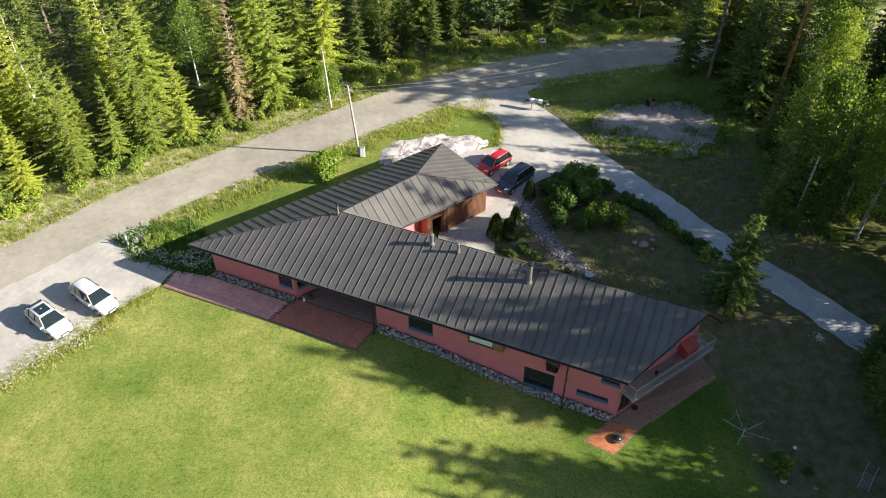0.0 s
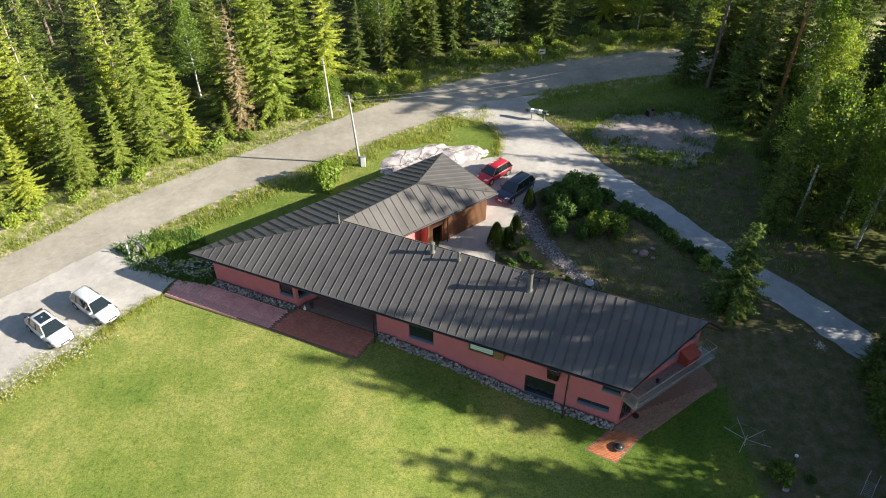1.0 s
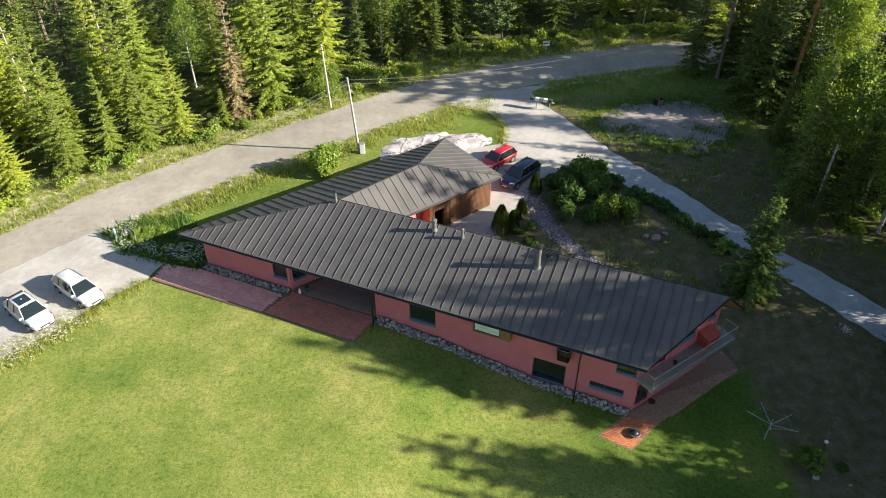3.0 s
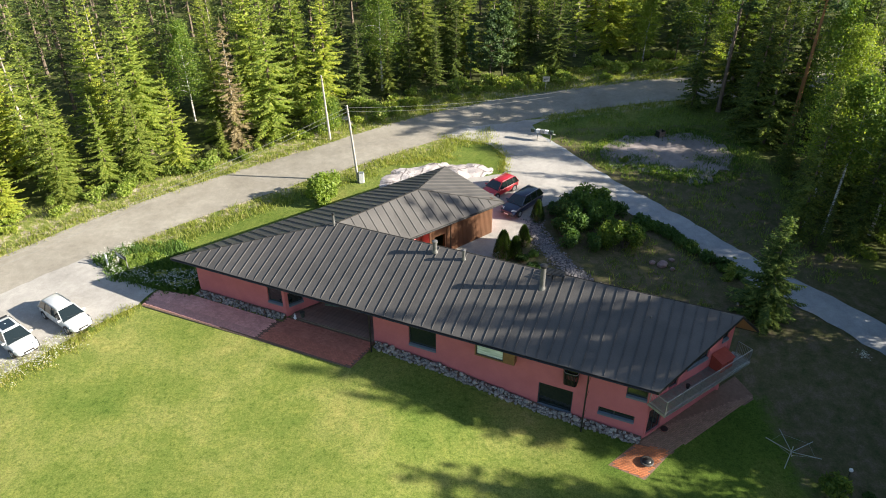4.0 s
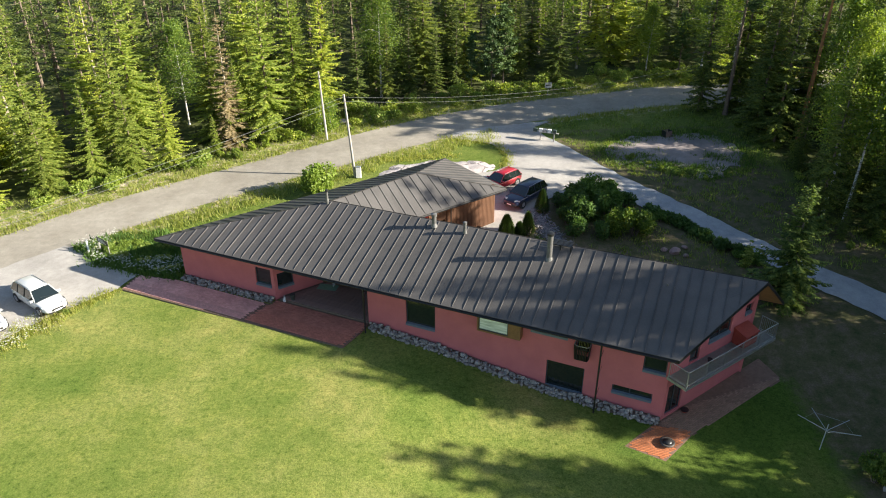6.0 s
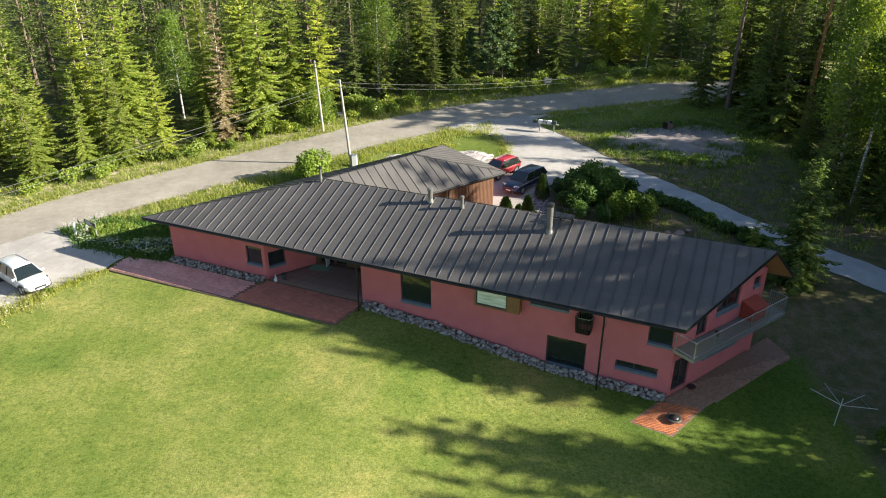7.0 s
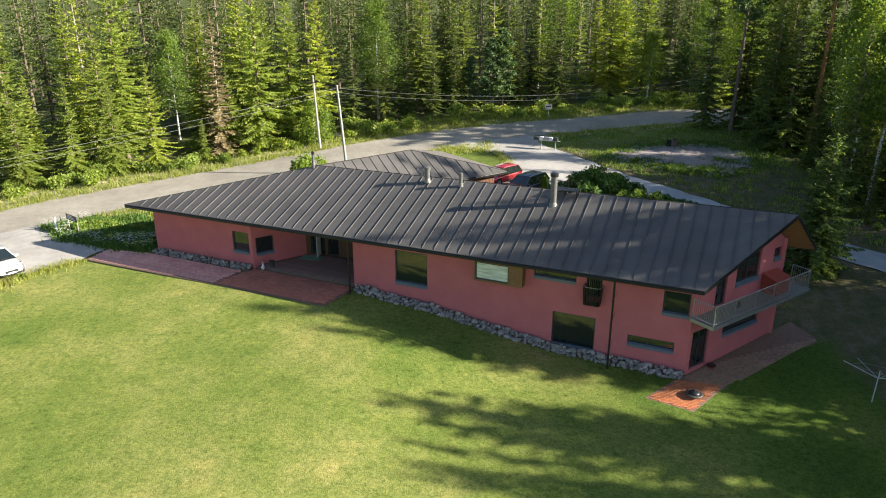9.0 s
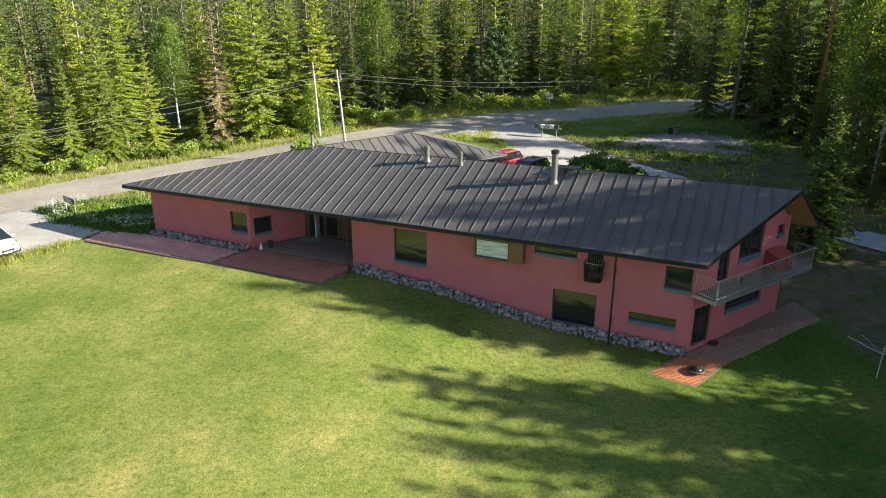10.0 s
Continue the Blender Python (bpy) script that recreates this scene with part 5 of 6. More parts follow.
# ---- balcony ----
balcony = thing("balcony", HOUSE, "galvanised steel balcony with a barred railing on the end wall", "balcony")
bmx = Matrix.Translation((19.75, 0, 0)) @ Matrix.Rotation(math.atan2(ED.y, ED.x), 4, "Z")
BL, BR, BD, BZ = -0.12, 8.45, -1.32, 1.5
bm = bmesh.new()
for i in range(28):
    y = -0.03 + (BD + 0.03) * i / 27
    box(bm, BL, y - 0.011, BZ - 0.03, BR, y + 0.011, BZ, 0, bmx)
for i in range(60):
    x = BL + (BR - BL) * i / 59
    box(bm, x - 0.006, BD, BZ - 0.028, x + 0.006, -0.03, BZ - 0.004, 0, bmx)
part("grating", bm, M_galv, balcony)
for q in ((BL, BD - 0.06, BZ - 0.16, BR, BD, BZ + 0.02), (BL, -0.06, BZ - 0.16, BR, -0.004, BZ - 0.032), (BL - 0.06, BD - 0.06, BZ - 0.16, BL, 0, BZ + 0.02), (BR, BD - 0.06, BZ - 0.16, BR + 0.06, -0.004, BZ + 0.02)):
    part("edge_beam", box(bmesh.new(), *q, 0, bmx), M_galv, balcony)
for i in range(16):
    x = BL + 0.2 + (BR - BL - 0.4) * i / 15
    part("joist", box(bmesh.new(), x - 0.03, BD + 0.002, BZ - 0.15, x + 0.03, -0.065, BZ - 0.035, 0, bmx), M_galv, balcony)
RT = BZ + 1.1
for a, c2 in (((BL, BD), (BR, BD)), ((BR, BD), (BR, -0.25)), ((BL, BD), (BL, -0.08))):
    for z in (RT, BZ + 0.14):
        part("rail", rod(bmesh.new(), bmx @ Vector((*a, z)), bmx @ Vector((*c2, z)), 0.024, n=8), M_galv, balcony)
bar_me = mesh_of("baluster", rod(bmesh.new(), (0, 0, 0.14), (0, 0, 1.1), 0.0095, n=6), M_galv)
post_me = mesh_of("post", box(bmesh.new(), -0.022, -0.022, -0.1, 0.022, 0.022, 1.1), M_galv)
for a, c2, n in (((BL, BD), (BR, BD), 76), ((BR, BD), (BR, -0.25), 9), ((BL, BD), (BL, -0.08), 11)):
    for i in range(n + 1):
        p = bmx @ Vector((a[0] + (c2[0] - a[0]) * i / n, a[1] + (c2[1] - a[1]) * i / n, BZ))
        post = i % 15 == 0 or i == n
        shared("post" if post else "baluster", post_me if post else bar_me, balcony, Matrix.Translation(p) @ Matrix.Rotation(math.atan2(ED.y, ED.x), 4, "Z"))

M_redbox = mottled("dull red cover", (0.30, 0.05, 0.035), (0.40, 0.075, 0.05), 3, 0.6)
chest = thing("storage_cabinet", HOUSE @ bmx @ Matrix.Translation((5.85, -0.5, BZ)), "dull red cabinet with a sloping lid on the balcony", "cabinet")
bm = bmesh.new()
vs = [bm.verts.new(p) for p in ((0, -0.4, 0), (1.3, -0.4, 0), (1.3, 0.45, 0), (0, 0.45, 0), (0, -0.4, 0.8), (1.3, -0.4, 0.8), (1.3, 0.45, 1.05), (0, 0.45, 1.05))]
for f in ((3, 2, 1, 0), (0, 1, 5, 4), (1, 2, 6, 5), (2, 3, 7, 6), (3, 0, 4, 7), (4, 5, 6, 7)):
    bm.faces.new([vs[i] for i in f])
part("body", bm, M_redbox, chest)
bm = bmesh.new()
vs = [bm.verts.new(p) for p in ((-0.05, -0.47, 0.80), (1.35, -0.47, 0.80), (1.35, 0.46, 1.075), (-0.05, 0.46, 1.075), (-0.05, -0.47, 0.85), (1.35, -0.47, 0.85), (1.35, 0.46, 1.125), (-0.05, 0.46, 1.125))]
for f in ((3, 2, 1, 0), (0, 1, 5, 4), (1, 2, 6, 5), (2, 3, 7, 6), (3, 0, 4, 7), (4, 5, 6, 7)):
    bm.faces.new([vs[i] for i in f])
part("lid", bm, M_redbox, chest)
part("latch", box(bmesh.new(), 0.6, -0.43, 0.6, 0.7, -0.402, 0.72), M_black, chest)

# small black basket balcony on the front wall
basket = thing("window_basket", HOUSE, "black metal basket balcony fixed to the red wall", "balcony")
bm = bmesh.new()
ring = [(14.2, 0.0), (14.22, -0.45), (14.35, -0.58), (15.0, -0.58), (15.13, -0.45), (15.15, 0.0)]
for a, c2 in zip(ring, ring[1:]):
    rod(bm, (*a, 2.45), (*c2, 2.45), 0.03, n=6)
part("rail", bm, M_galv, basket)
slat_pts = [(14.2, -0.05 - 0.1 * i) for i in range(5)] + [(14.3 + 0.1 * i, -0.58) for i in range(8)] + [(15.15, -0.05 - 0.1 * i) for i in range(5)]
for x, y in slat_pts:
    bm = bmesh.new()
    rod(bm, (14.67 + (x - 14.67) * 0.86, y * 0.9, 1.4), (x, y, 2.45), 0.034, n=5)
    part("slat", bm, M_black, basket)
part("floor", box(bmesh.new(), 14.27, -0.52, 1.4, 15.07, -0.01, 1.43), M_black, basket)

# ---- small things by the entrance ----
M_mat = mottled("green doormat", (0.16, 0.32, 0.22), (0.24, 0.42, 0.3), 6, 0.95, 60)
dmat = thing("doormat", HOUSE @ pose(-5.25, 2.75, -0.125, 0, 0, 12), "pale green doormat on the entrance deck", "doormat")
part("mat", box(bmesh.new(), -0.75, -0.4, 0, 0.75, 0.4, 0.02, 0.006), M_mat, dmat)
rabbit = thing("garden_figure", HOUSE @ pose(-7.1, -0.15, -0.23), "small white garden figure beside the corner window", "figurine")
bm = bmesh.new()
bmesh.ops.create_uvsphere(bm, u_segments=12, v_segments=8, radius=0.13, matrix=Matrix.Translation((0, 0, 0.14)) @ Matrix.Diagonal((1, 0.8, 1.1, 1)))
bmesh.ops.create_uvsphere(bm, u_segments=10, v_segments=8, radius=0.085, matrix=Matrix.Translation((0.03, 0, 0.34)))
for y in (-0.035, 0.035):
    rod(bm, (0.02, y, 0.4), (-0.02, y * 1.6, 0.56), 0.022, 0.012, 6)
part("figure", bm, M_white, rabbit, smooth=True)
M_clay = mottled("dark glazed pot", (0.03, 0.045, 0.04), (0.06, 0.07, 0.06), 5, 0.5)
pot = thing("plant_pot", HOUSE @ pose(-6.65, 0.25, -0.125), "dark pot standing by the entrance", "pot")
part("pot", rod(bmesh.new(), (0, 0, 0), (0, 0, 0.42), 0.13, 0.18, 14), M_clay, pot)
part("rim", rod(bmesh.new(), (0, 0, 0.4), (0, 0, 0.45), 0.2, 0.2, 14), M_clay, pot)
for i, u in enumerate((-14.6, -11.2, -9.3)):
    lamp = thing("path_light", HOUSE @ pose(u, -0.82, -0.28), "small black path light beside the stones", "path light", "path lights")
    part("stake", rod(bmesh.new(), (0, 0, -0.05), (0, 0, 0.4), 0.025, n=8), M_black, lamp)
    part("head", rod(bmesh.new(), (0, 0, 0.4), (0, 0, 0.5), 0.07, 0.05, 10), M_black, lamp)
bag = thing("pot", HOUSE @ dm @ Matrix.Translation((1.75, -0.35, 0.0)), "small brown bowl standing on the deck", "bowl")
part("pot", rod(bmesh.new(), (0, 0, 0), (0, 0, 0.16), 0.16, 0.24, 14), M_redbox, bag)
part("rim", rod(bmesh.new(), (0, 0, 0.15), (0, 0, 0.18), 0.25, 0.25, 14), M_black, bag)
mug = thing("bucket", HOUSE @ bmx @ Matrix.Translation((3.0, -0.55, BZ)), "small black bucket on the balcony grating", "bucket")
part("pail", rod(bmesh.new(), (0, 0, 0), (0, 0, 0.26), 0.1, 0.14, 12), M_black, mug)
part("rim", rod(bmesh.new(), (0, 0, 0.25), (0, 0, 0.275), 0.15, 0.15, 12), M_black, mug)


# ---- cars ----
def paint(name, c, flake=0.0):
    mat, nt, b = material(name, 0.28, 0.0, 0.5)
    f = noise_node(nt, 2.5, 3, 0.6)
    colour(nt, b, ramp(nt, f, [(0.3, tuple(x * 0.93 for x in c)), (0.7, c)]))
    b.inputs["Coat Weight"].default_value = 0.8
    b.inputs["Coat Roughness"].default_value = 0.05
    return mat


M_tyre = mottled("tyre rubber", (0.015, 0.015, 0.015), (0.03, 0.03, 0.03), 8, 0.85)
M_rim = mottled("alloy", (0.4, 0.41, 0.42), (0.55, 0.55, 0.56), 6, 0.35, metal=0.8)
M_lampglass = mottled("lamp lens", (0.5, 0.52, 0.54), (0.6, 0.62, 0.64), 6, 0.1)
M_tail = mottled("red lamp lens", (0.28, 0.012, 0.012), (0.36, 0.02, 0.02), 6, 0.15)
M_trim = mottled("black trim", (0.014, 0.014, 0.015), (0.024, 0.024, 0.026), 6, 0.5)


def loft(bm, stations):
    """Rings of points, joined one to the next and closed at both ends."""
    rings = [[bm.verts.new(p) for p in ring] for ring in stations]
    n = len(rings[0])
    for r0, r1 in zip(rings, rings[1:]):
        for k in range(n):
            bm.faces.new((r0[k], r0[(k + 1) % n], r1[(k + 1) % n], r1[k]))
    bm.faces.new(rings[0][::-1])
    bm.faces.new(rings[-1])
    bmesh.ops.recalc_face_normals(bm, faces=bm.faces)
    return bm


def car(m, mat, label, length=4.7, width=1.84, height=1.48, estate=True, sunroof=False, rails=True):
    """x forward. A lofted lower body with wheel wells, a glasshouse, a roof skin and the fittings."""
    c = thing("car", m, label, "car", "parked cars")
    hl, hw = length / 2, width / 2
    belt = height * 0.62
    st = []
    for x, w, zb, zt, crown in ((-hl, 0.78, 0.42, belt - 0.12, 0.0), (-hl + 0.1, 0.9, 0.3, belt - 0.02, 0.01), (-hl + 0.5, 0.98, 0.24, belt + 0.02, 0.015), (-hl * 0.35, 1.0, 0.2, belt + 0.01, 0.02), (hl * 0.2, 1.0, 0.2, belt - 0.02, 0.02),
                                (hl * 0.42, 0.99, 0.2, belt - 0.03, 0.03), (hl * 0.62, 0.97, 0.22, belt - 0.08, 0.045), (hl - 0.32, 0.9, 0.24, belt - 0.17, 0.04), (hl - 0.08, 0.78, 0.28, belt - 0.28, 0.02), (hl, 0.62, 0.36, belt - 0.38, 0.0)):
        w *= hw
        ring = [(x, -w * 0.9, zb), (x, -w, zb + 0.14), (x, -w, (zb + zt) / 2 + 0.05), (x, -w * 0.96, zt - 0.06), (x, -w * 0.8, zt + crown * 0.5), (x, 0, zt + crown),
                (x, w * 0.8, zt + crown * 0.5), (x, w * 0.96, zt - 0.06), (x, w, (zb + zt) / 2 + 0.05), (x, w, zb + 0.14), (x, w * 0.9, zb)]
        st.append(ring)
    body = part("body", loft(bmesh.new(), st), mat, c, smooth=True)
    md = body.modifiers.new("soft", "SUBSURF")
    md.levels = md.render_levels = 1
    # glasshouse
    back = -hl + (0.12 if estate else 0.35)
    roof0, roof1 = -hl + (0.55 if estate else 1.1), hl * 0.16
    cowl = hl * 0.52
    gs = []
    for x, zt, wt in ((back, belt + 0.03, 0.84), (roof0, height - 0.05, 0.66), ((roof0 + roof1) / 2, height, 0.69), (roof1, height - 0.03, 0.68), (cowl, belt + 0.0, 0.78)):
        wb, wt = hw * 0.93, hw * wt
        zb = belt - 0.05
        ratio = max(0.0, (zt - zb) / (height - zb))
        wtt = wb + (wt - wb) * ratio
        gs.append([(x, -wb, zb), (x, -wtt, zt - 0.01), (x, 0, zt + 0.012), (x, wtt, zt - 0.01), (x, wb, zb)])
    part("glass", loft(bmesh.new(), gs), M_glass, c, smooth=False)
    # roof skin and pillars
    rs = []
    for x, z, w in ((roof0 - 0.06, height - 0.06, 0.655), (roof0 + 0.12, height - 0.02, 0.675), ((roof0 + roof1) / 2, height + 0.012, 0.70), (roof1 - 0.06, height - 0.012, 0.69), (roof1 + 0.04, height - 0.045, 0.68)):
        w *= hw
        rs.append([(x, -w, z - 0.035), (x, -w * 0.92, z), (x, 0, z + 0.025), (x, w * 0.92, z), (x, w, z - 0.035)])
    part("roof", loft(bmesh.new(), rs), mat, c, smooth=True)
    for sy in (-1, 1):
        for a, b2 in (((cowl - 0.02, hw * 0.92), (roof1 + 0.02, hw * 0.68)), ((back + 0.05, hw * 0.91), (roof0 - 0.04, hw * 0.66)), ((-hl * 0.12, hw * 0.94), (-hl * 0.14, hw * 0.695)), ((-hl * 0.52, hw * 0.94), (-hl * 0.53, hw * 0.69))):
            bm = rod(bmesh.new(), (a[0], sy * a[1], belt - 0.04), (b2[0], sy * b2[1], height - 0.035), 0.034, n=6)
            part("pillar", bm, mat if abs(a[0]) > hl * 0.3 and a[0] > 0 or a[0] == back + 0.05 else M_trim, c)
        if rails:
            part("roof_rail", rod(bmesh.new(), (roof0 + 0.2, sy * hw * 0.62, height + 0.03), (roof1 - 0.1, sy * hw * 0.63, height + 0.035), 0.02, n=6), M_rim, c)
        mir = part("mirror", loft(bmesh.new(), [[(cowl - 0.32 + x, sy * (hw + y), belt + z) for x, z in ((0, 0.0), (0.1, 0.0), (0.12, 0.1), (0.02, 0.12))] for y in (-0.08, 0.04, 0.16)]), mat, c)
        part("headlight", loft(bmesh.new(), [[(hl - 0.42 + x, sy * hw * yy, belt - 0.25 + z) for x, z in ((0, 0.0), (0.3 - (yy - 0.5) * 0.75, -0.03), (0.27 - (yy - 0.5) * 0.75, 0.1), (0.0, 0.1))] for yy in (0.5, 0.72, 0.9)]), M_lampglass, c)
        part("taillight", box(bmesh.new(), -hl - 0.005, sy * hw * 0.62 - 0.1, belt - 0.24, -hl + 0.14, sy * hw * 0.62 + 0.14 * 1, belt - 0.04, 0.02), M_tail, c)
        for x in (-hl + 0.86, hl - 0.88):
            part("arch", rod(bmesh.new(), (x, sy * (hw - 0.2), 0.34), (x, sy * (hw + 0.012), 0.34), 0.385, n=24), M_trim, c)
            wh = part("wheel", rod(bmesh.new(), (x, sy * (hw - 0.19), 0.325), (x, sy * (hw + 0.02), 0.325), 0.325, n=24), M_tyre, c)
            bm = rod(bmesh.new(), (x, sy * (hw - 0.02), 0.325), (x, sy * (hw + 0.028), 0.325), 0.07, n=10)
            for k in range(5):
                a = k * 6.283 / 5
                rod(bm, (x, sy * (hw + 0.022), 0.325), (x + 0.2 * math.cos(a), sy * (hw + 0.022), 0.325 + 0.2 * math.sin(a)), 0.035, 0.028, 6)
            bmesh.ops.create_cone(bm, cap_ends=True, segments=20, radius1=0.225, radius2=0.225, depth=0.012, matrix=Matrix.Translation((x, sy * (hw + 0.016), 0.325)) @ Matrix.Rotation(math.pi / 2, 4, "X"))
            part("rim", bm, M_rim, wh)
        for x in (-hl * 0.3, hl * 0.12):
            part("door_handle", box(bmesh.new(), x - 0.1, sy * hw * 1.0 - 0.015, belt - 0.16, x + 0.1, sy * hw * 1.0 + 0.02, belt - 0.13), mat, c)
    part("grille", box(bmesh.new(), hl - 0.1, -hw * 0.42, 0.42, hl + 0.012, hw * 0.42, 0.58, 0.015), M_trim, c)
    part("front_intake", box(bmesh.new(), hl - 0.16, -hw * 0.62, 0.27, hl - 0.005, hw * 0.62, 0.38, 0.015), M_trim, c)
    part("front_plate", box(bmesh.new(), hl + 0.005, -0.24, 0.36, hl + 0.022, 0.24, 0.46), M_white, c, "white plate with a plain bar")
    part("rear_plate", box(bmesh.new(), -hl - 0.015, -0.24, 0.55, -hl + 0.02, 0.24, 0.66), M_white, c, "white plate with a plain bar")
    part("wiper", rod(bmesh.new(), (cowl - 0.02, 0.3, belt + 0.05), (cowl - 0.2, -0.35, belt + 0.13), 0.012, n=5), M_trim, c)
    if sunroof:
        part("sunroof", box(bmesh.new(), roof0 + 0.4, -hw * 0.5, height + 0.022, roof1 - 0.15, hw * 0.5, height + 0.034, 0.004), M_glass, c, "dark glass sunroof")
        part("rear_spoiler", box(bmesh.new(), roof0 - 0.25, -hw * 0.62, height - 0.06, roof0 - 0.02, hw * 0.62, height - 0.02, 0.01), M_trim, c)
    return c


def park(x, y, heading):
    return Matrix.Translation((x, y, ground_z(x, y) + 0.085)) @ Matrix.Rotation(radians(heading), 4, "Z")


car(park(-32.3, 40.7, -37), paint("white car paint", (0.62, 0.63, 0.64)), "white car with a dark glass roof on pale gravel", 4.85, 1.9, 1.58, False, True, False)
car(park(-29.5, 43.3, -36), paint("white estate paint", (0.61, 0.62, 0.62)), "white estate car with roof rails on pale gravel", 4.95, 1.88, 1.52)
car(park(7.3, 59.8, -131), paint("navy paint", (0.012, 0.018, 0.05)), "dark blue estate car parked by the garage", 5.0, 1.9, 1.55)
car(park(5.3, 62.6, -135), paint("red paint", (0.42, 0.012, 0.02)), "red estate car parked by the bare rock", 4.35, 1.8, 1.48)

# ---- garden plants ----
SH = [bush(400, 1.6, 2.3, 2600, 0.2, M_shrub, "dense green garden shrub beside the yard"), bush(401, 1.3, 1.6, 1900, 0.18, M_shrub, "dense green garden shrub beside the yard"), bush(402, 1.0, 1.0, 1300, 0.16, M_shrub, "low dark green garden shrub"), bush(403, 1.5, 3.2, 2600, 0.2, M_birchleaf, "light green leafy garden bush", 12)]
for k, x, y, s in ((0, 11.3, 58.2, 1.1), (0, 13.3, 59.3, 1.15), (1, 15.1, 60.5, 1.1), (0, 12.1, 55.9, 1.0), (1, 10.6, 55.3, 1.05), (1, 11.4, 53.6, 1.0), (0, 14.3, 56.9, 1.1), (1, 16.1, 58.4, 1.0), (3, 15.9, 53.2, 0.95), (3, 14.8, 53.8, 0.85), (1, 13.0, 53.2, 0.9), (1, 17.2, 54.4, 0.9), (2, 18.1, 57.0, 1.1), (2, 19.0, 55.9, 1.0)):
    grow(SH[k], x, y, s)
for i in range(12):
    t = i / 11
    grow(SH[2], 19.4 + 4.9 * t + 0.2 * math.sin(i * 3), 56.4 - 7.4 * t, 0.72 + 0.25 * math.sin(i * 2.2) ** 2)
for x, y, s in ((6.6, 51.3, 0.75), (7.4, 49.8, 0.8), (6.2, 49.2, 0.6), (8.6, 48.8, 0.7), (7.6, 52.1, 0.6), (9.6, 47.6, 0.55), (11.0, 47.0, 0.5), (5.6, 49.9, 0.5)):
    grow(SH[2], x, y, s)
low_bush = bush(412, 1.6, 1.7, 1900, 0.2, M_bright, "bright green bush in the flower bed", 9)
round_bush = bush(410, 1.5, 2.4, 2600, 0.2, M_bright, "round light green bush on the roadside lawn", 11)
grow(round_bush, -12.2, 61.7, 1.3)
for x, y, s in ((-27.2, 51.2, 0.62), (-25.9, 51.6, 0.5), (-26.6, 50.2, 0.45)):
    grow(low_bush, x, y, s)
right_bush = bush(411, 1.0, 2.2, 1700, 0.18, M_birchleaf, "small leafy bush on the shaded lawn", 9)
grow(right_bush, 23.2, 27.9, 1.0)
grow(SH[2], 25.6, 27.9, 0.5)


def thuja(seed, h, r):
    rng = random.Random(seed)
    v = []
    for _ in range(2200):
        t = rng.random() ** 0.8
        a = rng.random() * 6.283
        rad = r * (1 - t) ** 0.55 * (0.45 + 0.55 * min(1, t * 6 + 0.4)) * rng.uniform(0.78, 1.05)
        p = Vector((rad * math.cos(a), rad * math.sin(a), 0.05 + h * t))
        tip = p + Vector((math.cos(a) * 0.09, math.sin(a) * 0.09, rng.uniform(0.12, 0.24)))
        s = Vector((-math.sin(a), math.cos(a), 0)) * rng.uniform(0.03, 0.06)
        v += [tuple(p - s), tuple(tip), tuple(p + s)]
    t = new("thuja")
    tagged(t, "clipped dark green thuja by the yard", "shrub")
    shared("sprays", tri_soup("sprays", v, M_thuja), t)
    shared("trunk", trunk_mesh("trunk", h * 0.9, r * 0.35, M_bark), t)
    return t


TH = thuja(420, 2.2, 0.75)
for x, y, s, tl in ((4.9, 51.5, 1.25, 1.0), (6.0, 51.9, 0.95, 0.95), (6.9, 53.7, 0.9, 1.0), (8.6, 57.6, 0.95, 1.0)):
    grow(TH, x, y, s, tl)
post_fir = spruce(430, 2.0, 0.6, 0.02, 5, 4, None, 0.0, "small young spruce beside the driveway")
grow(post_fir, 23.6, 48.5, 0.95)

# undergrowth along the wood's edge
UG = [bush(440 + i, r, h, n, 0.24, M_brush, "low leafy undergrowth at the edge of the wood", 7, "undergrowth", "undergrowth") for i, (r, h, n) in enumerate(((1.3, 1.3, 620), (0.9, 0.9, 420), (1.6, 1.9, 800)))]
count, tries = 170, 0
spots = []
while count and tries < 6000:
    tries += 1
    x, y = rnd.uniform(-60, 48), rnd.uniform(44, 106)
    s, rd = side(x, y, WOODS), side(x, y, ROAD)
    lo = -1.8 if x < -12 else -9.0
    if rd < 4.6 or not lo < s < 2.2 or any((x - a) ** 2 + (y - c) ** 2 < 2.2 for a, c in spots):
        continue
    spots.append((x, y))
    grow(UG[int(rnd.random() * 3)], x, y, rnd.uniform(0.55, 1.05))
    count -= 1
pole_birch = birch(450, 5.0, 1500, 0.1, 0.26, "young birch thicket beside the pole", None, None, 0.2, "young_birch")
for x, y, s in ((-14.0, 76.3, 1.0), (-13.0, 77.0, 0.8), (-15.0, 77.4, 0.75)):
    grow(pole_birch, x, y, s)
for i in range(26):
    x, y = rnd.uniform(33, 46), rnd.uniform(44, 84)
    if seg_dist(x, y, DRIVE) > 3.5:
        grow(UG[i % 3], x, y, rnd.uniform(0.5, 0.95))
for x, y in ((23.0, 65.3), (21.8, 66.3), (24.2, 64.9), (20.6, 67.8), (25.6, 64.1), (18.9, 69.2)):
    grow(UG[1], x, y, rnd.uniform(0.45, 0.75))


